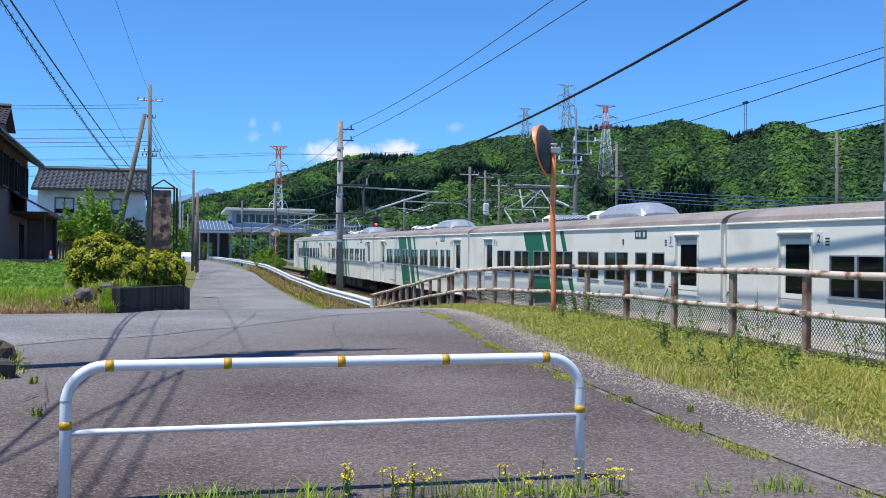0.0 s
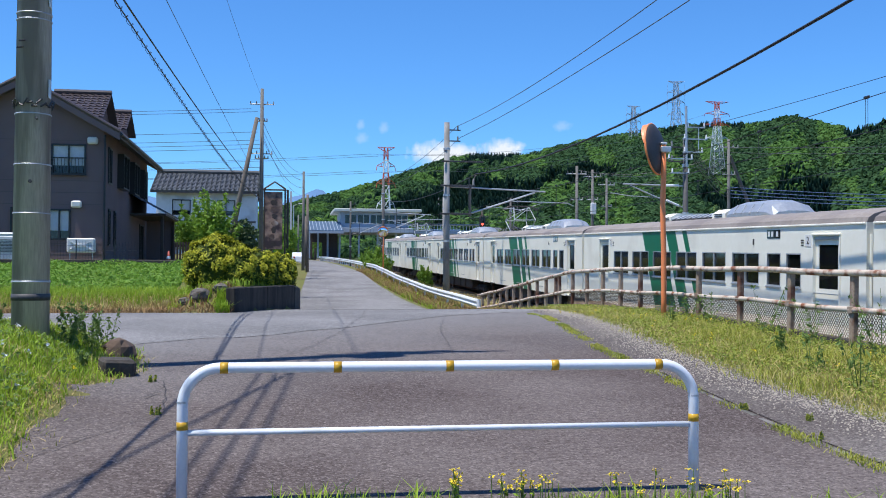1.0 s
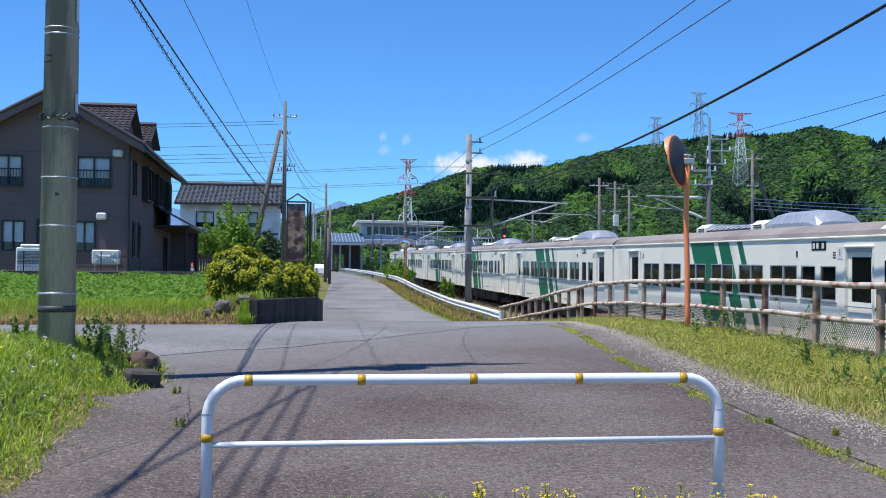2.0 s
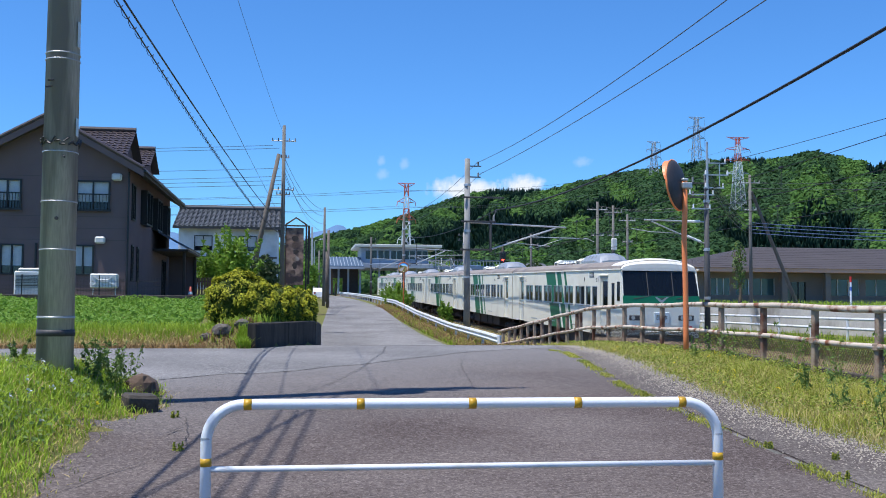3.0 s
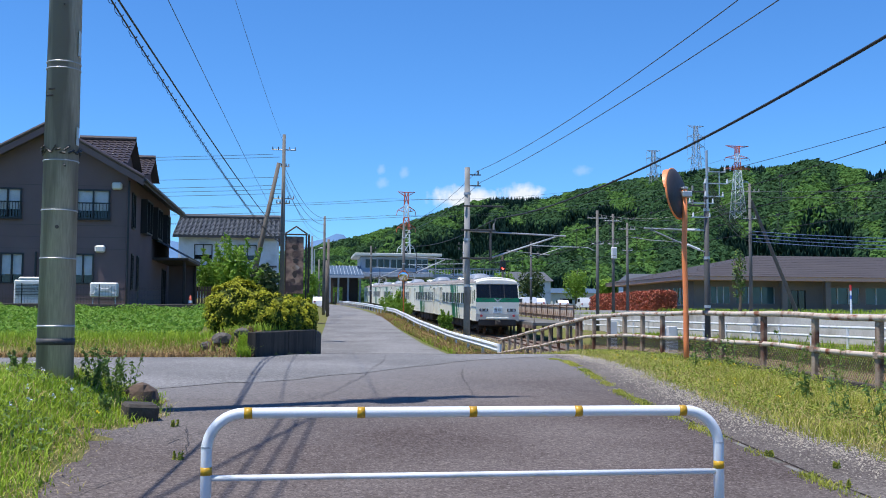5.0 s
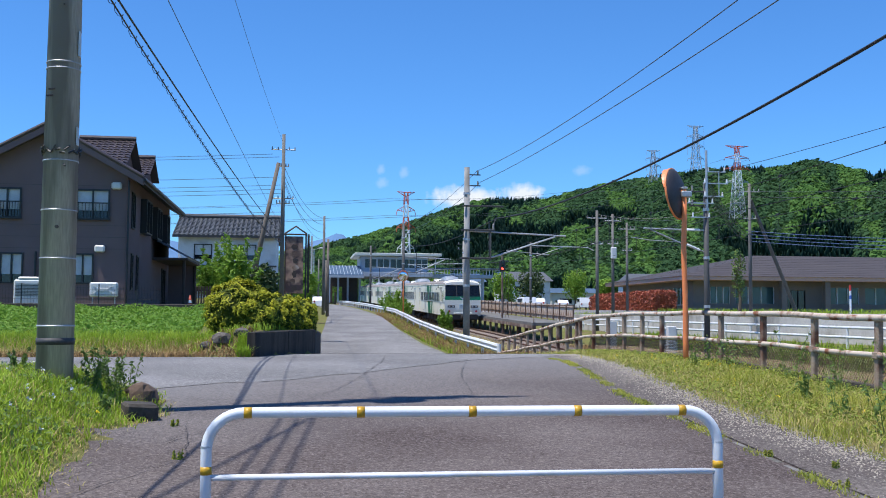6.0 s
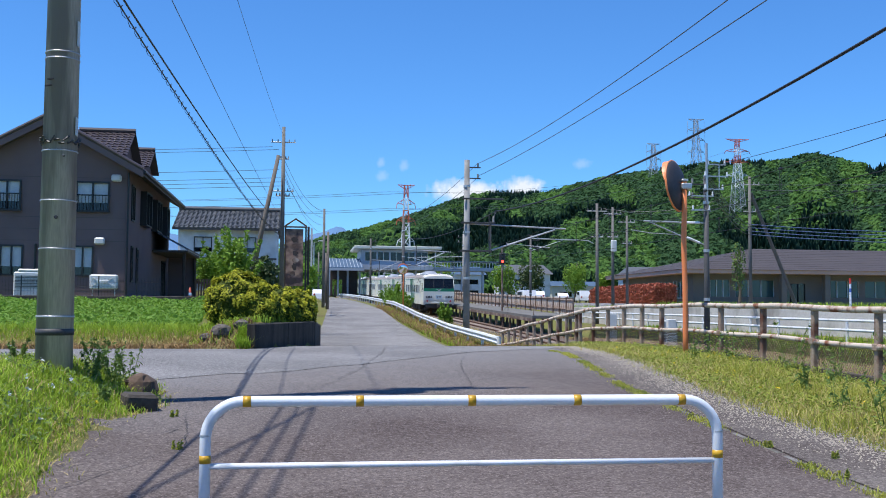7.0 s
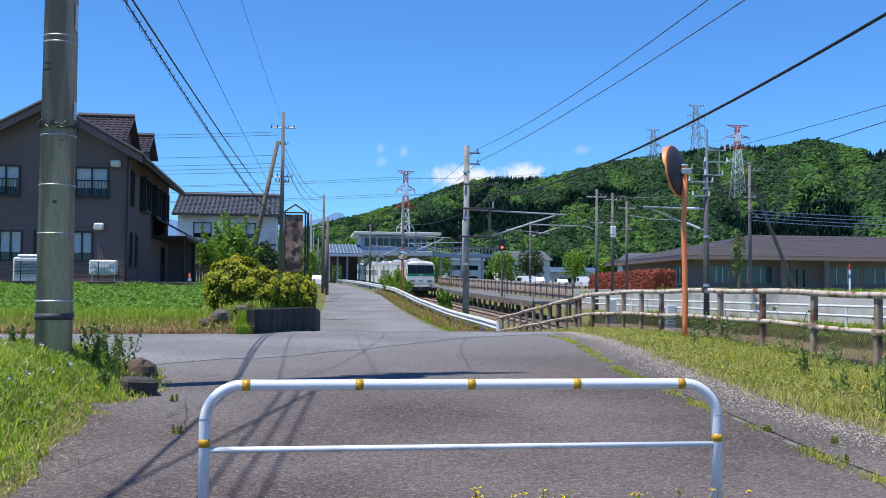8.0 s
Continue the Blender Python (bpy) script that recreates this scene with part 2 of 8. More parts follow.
LEAF_RED = mat("red_hedge_leaves", (0.3, 0.05, 0.03), (0.42, 0.13, 0.06), rough=0.55, scale=1.0, fine=5, bump=0, island=0.6, trans=0.2)
FLOWER = mat("yellow_flowers", (0.75, 0.58, 0.02), (0.68, 0.5, 0.02), rough=0.7, bump=0)
HILL_SOIL = mat("wooded_slope", (0.03, 0.055, 0.02), (0.06, 0.09, 0.03), rough=1.0, scale=0.03, fine=0.3, bump=0)
WOODS_FRESH = mat("fresh_broadleaf_woods", (0.068, 0.155, 0.037), (0.12, 0.225, 0.058), rough=0.9, scale=0.05, fine=0.16, bump=0, island=0.12, spec=0.1, trans=0.3)
WOODS_LIGHT = mat("broadleaf_woods", (0.03, 0.076, 0.032), (0.06, 0.12, 0.047), rough=0.9, scale=0.05, fine=0.16, bump=0, island=0.15, spec=0.1, trans=0.25)
WOODS_DARK = mat("conifer_woods", (0.023, 0.052, 0.034), (0.046, 0.085, 0.047), rough=0.95, scale=0.05, fine=0.3, bump=0, island=0.5, spec=0.1)
MOUNTAIN = mat("distant_mountain", (0.1, 0.19, 0.33), (0.12, 0.21, 0.36), rough=1.0, scale=0.004, fine=0.02, bump=0, spec=0.0)


def cloud_mat(name, strength, grain):
    """Soft-edged vapour: glows evenly and thins out towards its ragged rim."""
    m = bpy.data.materials.new(name)
    m.use_nodes = True
    n, l = m.node_tree.nodes, m.node_tree.links
    n.remove(n["Principled BSDF"])
    tc, mp = n.new("ShaderNodeTexCoord"), n.new("ShaderNodeMapping")
    mp.inputs["Location"].default_value = (-1, -1, -1)
    mp.inputs["Scale"].default_value = (2, 2, 2)
    l.new(tc.outputs["Generated"], mp.inputs[0])
    gr = n.new("ShaderNodeTexGradient")
    gr.gradient_type = "SPHERICAL"
    l.new(mp.outputs[0], gr.inputs[0])
    nz = n.new("ShaderNodeTexNoise")
    nz.inputs["Scale"].default_value, nz.inputs["Detail"].default_value = grain, 9.0
    l.new(tc.outputs["Object"], nz.inputs["Vector"])
    ad = n.new("ShaderNodeMath")
    l.new(gr.outputs["Fac"], ad.inputs[0])
    l.new(nz.outputs["Fac"], ad.inputs[1])
    r = n.new("ShaderNodeMapRange")
    r.inputs[1].default_value, r.inputs[2].default_value, r.inputs[4].default_value = 0.72, 1.25, strength
    l.new(ad.outputs[0], r.inputs[0])
    em, tr, mx = n.new("ShaderNodeEmission"), n.new("ShaderNodeBsdfTransparent"), n.new("ShaderNodeMixShader")
    em.inputs["Color"].default_value, em.inputs["Strength"].default_value = (0.88, 0.93, 1.0, 1), 0.92
    l.new(r.outputs[0], mx.inputs[0])
    l.new(tr.outputs[0], mx.inputs[1])
    l.new(em.outputs[0], mx.inputs[2])
    l.new(mx.outputs[0], n["Material Output"].inputs["Surface"])
    return m


CLOUD = cloud_mat("cloud_vapour", 0.95, 0.022)
CLOUD_THIN = cloud_mat("thin_cloud_vapour", 0.2, 0.03)
PYLON_RED = mat("pylon_red", (0.6, 0.12, 0.06), (0.52, 0.12, 0.07), rough=0.6, bump=0)
PYLON_GREY = mat("pylon_grey", (0.3, 0.33, 0.36), (0.38, 0.41, 0.44), rough=0.6, bump=0)
SIGNRED = glow_mat("red_signal_light", (1.0, 0.05, 0.03), 6.0)
TILE_BROWN = mat("brown_wall_tile", (0.16, 0.132, 0.12), (0.21, 0.175, 0.158), rough=0.75, scale=0.7, fine=10)
ROOF_BROWN = mat("brown_metal_roof", (0.045, 0.037, 0.038), (0.066, 0.055, 0.055), rough=0.75, scale=0.3, fine=4, bump=0.05)
FASCIA_PINK = mat("terracotta_fascia", (0.6, 0.34, 0.27), (0.66, 0.4, 0.31), rough=0.7)
STATION_BLUE = mat("station_blue_roof", (0.06, 0.1, 0.16), (0.09, 0.14, 0.21), rough=1.0, spec=0.1, scale=0.5, fine=8)
STATION_CREAM = mat("station_cream", (0.5, 0.52, 0.48), (0.58, 0.6, 0.56), rough=0.7, scale=0.4, fine=8)
STATION_GREY = mat("station_grey", (0.3, 0.35, 0.42), (0.38, 0.42, 0.48), rough=0.7, scale=0.4, fine=8)
DARKBROWN = mat("rusted_brown_steel", (0.1, 0.06, 0.045), (0.17, 0.11, 0.085), rough=0.8, scale=1.5, fine=12, stain=(0.28, 0.22, 0.17), amount=0.5, stain_scale=1.2)
PLATWOOD = mat("faded_platform_board", (0.55, 0.47, 0.4), (0.42, 0.33, 0.27), rough=0.9, scale=1.0, fine=12, stain=(0.24, 0.14, 0.09), amount=0.35, stain_scale=1.0, objrand=0.5)
SIGNFACE = mat("faded_signboard", (0.34, 0.19, 0.14), (0.5, 0.33, 0.22), rough=0.6, scale=1.3, fine=4, bump=0.1, stain=(0.06, 0.035, 0.035), amount=0.7, stain_scale=1.6)
PANELWOOD = mat("dark_timber", (0.05, 0.035, 0.03), (0.08, 0.06, 0.05), rough=0.8)
CAR_WHITE = mat("car_paint_white", (0.75, 0.76, 0.78), (0.7, 0.71, 0.73), rough=0.25, bump=0)
RUBBER = mat("rubber", (0.02, 0.02, 0.02), rough=0.9, bump=0.1)
TRAINROOF = mat("train_roof", (0.22, 0.185, 0.155), (0.31, 0.27, 0.235), rough=0.6, scale=0.8, fine=10, bump=0.1, stain=(0.2, 0.17, 0.15), amount=0.4)
TRAINGREY = mat("train_aluminium", (0.4, 0.42, 0.44), (0.5, 0.52, 0.54), rough=0.35, metal=0.5, scale=1.5, fine=12)
TRAINWHITE = mat("train_cream_white", (0.8, 0.775, 0.655), (0.84, 0.815, 0.7), rough=0.4, scale=0.6, fine=8, bump=0.03)
UNDER = mat("underframe", (0.035, 0.032, 0.03), (0.07, 0.06, 0.05), rough=0.8)
GREEN = mat("train_green", (0.0, 0.14, 0.06), (0.0, 0.16, 0.07), rough=0.4, bump=0)


def livery_mat(name, start):
    """White side paint with three slanting green bands, in the car's own metres (y along, z up)."""
    m = mat(name, (0.8, 0.775, 0.655), (0.84, 0.815, 0.7), rough=0.38, scale=0.6, fine=8, bump=0.03, stain=(0.72, 0.69, 0.58), amount=0.25)
    nt = m.node_tree
    n, l = nt.nodes, nt.links
    b = n["Principled BSDF"]
    base = b.inputs["Base Color"].links[0].from_socket
    tc = n.new("ShaderNodeTexCoord")
    sp = n.new("ShaderNodeSeparateXYZ")
    l.new(tc.outputs["Object"], sp.inputs[0])

    def op(kind, a, c):
        x = n.new("ShaderNodeMath")
        x.operation = kind
        for i, v in enumerate((a, c)):
            if isinstance(v, (int, float)):
                x.inputs[i].default_value = v
            else:
                l.new(v, x.inputs[i])
        return x.outputs[0]

    u = op("SUBTRACT", sp.outputs["Y"], op("MULTIPLY", op("SUBTRACT", sp.outputs["Z"], 3.5), 0.5))
    total = None
    for lo, hi in ((start + 1.95, start + 3.75), (start + 0.88, start + 1.65), (start, start + 0.34)):
        band = op("MULTIPLY", op("GREATER_THAN", u, lo), op("LESS_THAN", u, hi))
        total = band if total is None else op("ADD", total, band)
    mx = n.new("ShaderNodeMix")
    mx.data_type = "RGBA"
    l.new(total, mx.inputs[0])
    l.new(base, mx.inputs[6])
    mx.inputs[7].default_value = (0.0, 0.13, 0.055, 1)
    l.new(mx.outputs[2], b.inputs["Base Color"])
    return m


LIVERY, LIVERY_DRIVING = livery_mat("train_livery", 9.53), livery_mat("driving_car_livery", 8.3)


# ---- mesh building ----
class Geo:
    """Collects the corners and faces of one mesh."""

    def __init__(self):
        self.v, self.f = [], []

    def add(self, vs, fs):
        k = len(self.v)
        self.v.extend(tuple(p) for p in vs)
        self.f.extend(tuple(i + k for i in q) for q in fs)
        return self

    def box(self, c, s, m=None, ch=0.0):
        """A box with centre c and size s; ch: width of its chamfers; m: a turn about its centre."""
        hx, hy, hz = (a / 2 for a in s)
        ch = min(ch, 0.45 * min(s))
        if ch <= 0:
            vs = [Vector((x, y, z)) for x in (-hx, hx) for y in (-hy, hy) for z in (-hz, hz)]
            fs = [(0, 1, 3, 2), (4, 6, 7, 5), (0, 4, 5, 1), (2, 3, 7, 6), (0, 2, 6, 4), (1, 5, 7, 3)]
        else:
            vs, key = [], {}
            for sx in (-1, 1):
                for sy in (-1, 1):
                    for sz in (-1, 1):
                        for a in range(3):
                            d = [hx - ch, hy - ch, hz - ch]
                            d[a] += ch
                            key[sx, sy, sz, a] = len(vs)
                            vs.append(Vector((sx * d[0], sy * d[1], sz * d[2])))
            fs = []
            for a in range(3):
                o1, o2 = (a + 1) % 3, (a + 2) % 3
                for sg in (-1, 1):
                    q = []
                    for s1, s2 in ((-1, -1), (1, -1), (1, 1), (-1, 1)):
                        t = [0, 0, 0]
                        t[a], t[o1], t[o2] = sg, s1, s2
                        q.append(key[(*t, a)])
                    fs.append(q if sg > 0 else q[::-1])
                for s1 in (-1, 1):
                    for s2 in (-1, 1):
                        q = []
                        for sg, which in ((-1, o1), (1, o1), (1, o2), (-1, o2)):
                            t = [0, 0, 0]
                            t[a], t[o1], t[o2] = sg, s1, s2
                            q.append(key[(*t, which)])
                        fs.append(q if s1 * s2 > 0 else q[::-1])
            for sx in (-1, 1):
                for sy in (-1, 1):
                    for sz in (-1, 1):
                        q = [key[sx, sy, sz, a] for a in range(3)]
                        fs.append(q if sx * sy * sz > 0 else q[::-1])
        if m is not None:
            vs = [m.to_3x3() @ p for p in vs]
        c = Vector(c)
        return self.add([p + c for p in vs], fs)

    def tube(self, pts, r, seg=8, cap=True, r1=None, across=None):
        """A round bar along pts, its radius going from r to r1; across: a direction square to all of it."""
        pts = [Vector(p) for p in pts]
        n = len(pts)
        k = len(self.v)
        up = Vector((0.0123, 0.0321, 1))
        for i, p in enumerate(pts):
            d = (pts[min(i + 1, n - 1)] - pts[max(i - 1, 0)]).normalized()
            side = Vector(across) if across is not None else d.cross(up if abs(d.z) < 0.95 else Vector((1, 0.02, 0))).normalized()
            top = side.cross(d)
            rr = r if r1 is None else r + (r1 - r) * i / max(n - 1, 1)
            for j in range(seg):
                a = 2 * math.pi * j / seg
                self.v.append(tuple(p + side * (rr * math.cos(a)) + top * (rr * math.sin(a))))
        for i in range(n - 1):
            for j in range(seg):
                a, b = k + i * seg + j, k + i * seg + (j + 1) % seg
                self.f.append((a, b, b + seg, a + seg))
        if cap:
            self.f.append(tuple(k + j for j in range(seg))[::-1])
            self.f.append(tuple(k + (n - 1) * seg + j for j in range(seg)))
        return self

    def sweep(self, prof, p0, p1, cap=True):
        """The closed outline prof [(a, z)] pulled along the y axis from p0 to p1 (points); a runs along x."""
        k, n = len(self.v), len(prof)
        for p in (p0, p1):
            self.v.extend((p[0] + a, p[1], p[2] + z) for a, z in prof)
        for j in range(n):
            self.f.append((k + j, k + (j + 1) % n, k + n + (j + 1) % n, k + n + j))
        if cap:
            self.f.append(tuple(range(k, k + n))[::-1])
            self.f.append(tuple(range(k + n, k + 2 * n)))
        return self

    def wall(self, o, u, w, h, thick, inward, holes=()):
        """A wall w long along u and h high from o, going thick along inward, with openings (a0, z0, a1, z1)."""
        o, u, inward = Vector(o), Vector(u).normalized(), Vector(inward).normalized()
        xs = sorted({0.0, w, *[q for a in holes for q in (a[0], a[2])]})
        zs = sorted({0.0, h, *[q for a in holes for q in (a[1], a[3])]})

        def solid(i, j):
            if i < 0 or j < 0 or i >= len(xs) - 1 or j >= len(zs) - 1:
                return False
            cx, cz = (xs[i] + xs[i + 1]) / 2, (zs[j] + zs[j + 1]) / 2
            return not any(a[0] < cx < a[2] and a[1] < cz < a[3] for a in holes)

        def at(i, j, d):
            return o + u * xs[i] + Vector((0, 0, zs[j])) + inward * (d * thick)

        for i in range(len(xs) - 1):
            for j in range(len(zs) - 1):
                if not solid(i, j):
                    continue
                for d in (0, 1):
                    self.add([at(i, j, d), at(i + 1, j, d), at(i + 1, j + 1, d), at(i, j + 1, d)], [(0, 1, 2, 3)])
                for di, dj, e in ((-1, 0, ((i, j), (i, j + 1))), (1, 0, ((i + 1, j), (i + 1, j + 1))), (0, -1, ((i, j), (i + 1, j))), (0, 1, ((i, j + 1), (i + 1, j + 1)))):
                    if not solid(i + di, j + dj):
                        self.add([at(*e[0], 0), at(*e[1], 0), at(*e[1], 1), at(*e[0], 1)], [(0, 1, 2, 3)])
        return self

    def mesh(self, name, material, smooth=False):
        me = bpy.data.meshes.new(name)
        me.from_pydata(self.v, [], self.f)
        bm = bmesh.new()
        bm.from_mesh(me)
        bmesh.ops.recalc_face_normals(bm, faces=bm.faces)
        bm.to_mesh(me)
        bm.free()
        me.materials.append(material)
        if smooth:
            me.polygons.foreach_set("use_smooth", [True] * len(me.polygons))
        return me


def part(name, geo, material, parent=None, label="", smooth=False, at=None, kind=""):
    """Links the mesh as one object under parent, or at top level."""
    ob = new(name, geo if isinstance(geo, bpy.types.Mesh) else geo.mesh(name, material, smooth))
    if parent is not None:
        ob.parent = parent
    if at is not None:
        ob.matrix_basis = at
    return tagged(ob, label, kind=kind)


def thing(name, label, category, at=None, group="", kind=""):
    e = new(name)
    e.empty_display_size = 0.2
    if at is not None:
        e.matrix_basis = at
    return tagged(e, label, category, group, kind)


def structure(name, geo, material, label="", smooth=False):
    ob = part(name, geo, material, smooth=smooth)
    return tagged(ob, label, kind="structure")


def stuff(name, verts, faces, material, label, category, parent=None):
    me = bpy.data.meshes.new(name)
    if isinstance(verts, np.ndarray):
        me.vertices.add(len(verts))
        me.vertices.foreach_set("co", np.ascontiguousarray(verts, np.float32).ravel())
        me.loops.add(faces.size)
        me.loops.foreach_set("vertex_index", np.ascontiguousarray(faces, np.int32).ravel())
        me.polygons.add(len(faces))
        me.polygons.foreach_set("loop_start", np.arange(0, faces.size, faces.shape[1], dtype=np.int32))
        me.update(calc_edges=True)
    else:
        me.from_pydata(verts, [], faces)
    me.materials.append(material)
    ob = new(name, me)
    if parent is not None:
        ob.parent = parent
        return tagged(ob, label, kind="stuff")
    return tagged(ob, label, category, kind="stuff")


def ease(a, b, x):
    t = np.clip((np.asarray(x, float) - a) / (b - a), 0, 1)
    return t * t * (3 - 2 * t)


# ---- the lie of the land ----
def soft_table(y, ys, zs, w):
    return sum(np.interp(np.asarray(y, float) + d, ys, zs) for d in (-w, -w / 2, 0, w / 2, w)) / 5


def road_z(y):
    return soft_table(y, (-40, 0, 5.5, 12, 18, 25, 33, 40, 53, 69, 85, 120, 169, 260, 400),
                      (-0.5, -0.1, 0.01, 0.22, 0.42, 0.36, -0.15, -0.55, -0.28, 0.3, 1.15, 2.0, 2.9, 4.2, 4.5), 2.0)


def rail_z(y):
    return -1.25 + 0.0245 * (np.clip(y, -80, 260) - 20.5)


def field_z(y):
    return soft_table(y, (20, 23, 30, 42, 60, 80, 120, 260), (0.3, 0.55, 0.95, 1.45, 1.9, 2.6, 3.2, 4.4), 0.8)


def ground_z(x, y):
    x, y = np.asarray(x, float), np.asarray(y, float)
    z = road_z(y)
    west = (1 - ease(-2.2, -0.6, x)) * ease(22.2, 23.6, y)
    z = z * (1 - west) + np.maximum(field_z(y), z) * west
    plot = (1 - ease(0.05, 0.3, x)) * ease(0.1, 0.9, y - 25.0 - 3.4 * x) * ease(21.7, 22.8, y) * (1 - west) * ease(-2.3, -1.6, x) * (1 - ease(33, 37, y))
    z = z + plot * 0.6
    verge = (1 - ease(-2.7, -1.6, x)) * (1 - ease(12.0, 13.8, y)) * ease(-6, 2, y)
    z = z + verge * 0.42
    cut = ease(8.25, 9.6, x) * (1 - ease(19.5, 23.7, x))
    z = z * (1 - cut) + (rail_z(y) - 0.42) * cut
    east = ease(19.5, 23.7, x)
    far = 0.15 + 0.0 * y + ease(24.05, 24.2, x) * 1.2 + 0.009 * np.clip(y - 40, 0, 300) * ease(24, 30, x)
    z = z * (1 - east) + np.maximum(far, rail_z(y) - 0.3) * east
    return z


def gz(x, y):
    return float(ground_z(x, y))


def sheet(xs, ys, lift=0.0, shape=None):
    """A grid over the land: xs, ys the lines; shape(x, y) moves the lines sideways."""
    gx, gy = np.meshgrid(xs, ys)
    if shape:
        gx, gy = shape(gx, gy)
    z = ground_z(gx, gy) + lift
    g = Geo()
    g.v = [tuple(p) for p in np.stack([gx, gy, z], -1).reshape(-1, 3)]
    w = len(xs)
    g.f = [(j * w + i, j * w + i + 1, (j + 1) * w + i + 1, (j + 1) * w + i) for j in range(len(ys) - 1) for i in range(w - 1)]
    return g


far_steps = np.array([3000, 2000, 1200, 800, 500, 350, 250, 180, 130, 100, 85])
xs = np.concatenate([-far_steps, np.arange(-80, -12, 4.0), np.arange(-12, 26, 0.4), np.arange(26, 80, 3.0), far_steps[::-1]])
ys = np.concatenate([-far_steps, np.arange(-80, -4, 4.0), np.arange(-4, 46, 0.5), np.arange(46, 200, 3.0), np.array([200, 220, 250, 280, 320, 400, 500, 700, 1000, 1500, 2200, 3000])])
structure("ground", sheet(xs, ys), SOIL, "earth and low grass of the verges", True)

# old asphalt forecourt with a slanting edge along the verge
rs = np.random.RandomState(3)


def forecourt_shape(gx, gy):
    left = np.interp(gy, (-20, 3, 7, 9.6, 11.2, 13, 14, 27), (-1.6, -1.7, -1.75, -1.9, -1.5, -1.7, -2.5, 0.5))
    right = np.interp(gy, (-20, 7, 10, 13, 19, 25, 29), (3.6, 3.9, 4.1, 4.35, 5.3, 6.6, 7.2)) + 0.95 * ease(-20, 6, gy) * (1 - ease(16, 23, gy))
    wob = 0.07 * np.sin(gy * 3.1) + 0.05 * np.sin(gy * 7.7 + 1)
    return left + (right - left) * gx + wob * np.where(gx < 0.5, 1, 0.7) * (np.abs(gx - 0.5) > 0.45), gy


structure("pavement_forecourt", sheet(np.linspace(0, 1, 22), np.arange(-20, 27.1, 0.4), 0.012, forecourt_shape), ASPHALT, "patched purplish old asphalt", True)


def footway_shape(gx, gy):
    left = np.interp(gy, (3, 7, 9, 13, 19.4, 24), (3.88, 3.95, 4.1, 4.38, 5.33, 6.1))
    right = np.interp(gy, (3, 8, 10, 12.4, 18.4, 24), (4.85, 4.9, 4.95, 5.2, 6.05, 6.7)) + 0.06 * np.sin(gy * 3.1) + 0.04 * np.sin(gy * 7.7)
    return left + (right - left) * gx, gy


structure("pavement_footway", sheet(np.linspace(0, 1, 8), np.arange(-20, 23.6, 0.4), 0.02, footway_shape), ASPHALT_FOOTWAY, "worn grey asphalt footway with loose grit", True)


def crossroad_shape(gx, gy):
    near = np.interp(gx, (-90, -6, -2, 0, 2, 4, 8), (13.4, 13.6, 13.95, 15.2, 17.5, 20.5, 24.5)) + 0.12 * np.sin(gx * 4.3) + 0.07 * np.sin(gx * 11)
    far = np.interp(gx, (-90, -9, -3, -1.7, -0.98, 0.3, 0.5, 8), (21.5, 21.3, 21.7, 21.6, 21.5, 25.7, 26.4, 27.5))
    return gx, near + (far - near) * gy


cross_x = np.concatenate([np.arange(-90, -12, 3.0), np.arange(-12, 7.0, 0.5)])
structure("road_crossing", sheet(cross_x, np.linspace(0, 1, 24), 0.018, crossroad_shape), ASPHALT_PALE, "worn pale grey asphalt side road", True)


def hillroad_shape(gx, gy):
    left = np.interp(gy, (25, 27, 34, 40, 60, 85, 120, 170, 260), (0.5, 0.55, 0.72, 0.8, 1.35, 2.5, 3.0, 3.0, 3.0))
    right = np.interp(gy, (25, 31, 38, 45, 55, 70, 100, 260), (6.3, 6.6, 6.8, 6.7, 6.7, 6.9, 7.2, 7.2))
    return left + (right - left) * gx, gy


structure("road_uphill", sheet(np.linspace(0, 1, 14), np.concatenate([np.arange(26.0, 90, 1.0), np.arange(90, 262, 4.0)]), 0.026, hillroad_shape), ASPHALT_PALE, "pale asphalt lane climbing beside the railway", True)

# ---- railway ----
TRACK_X = 13.79
GRADE = math.degrees(math.atan(0.0245))


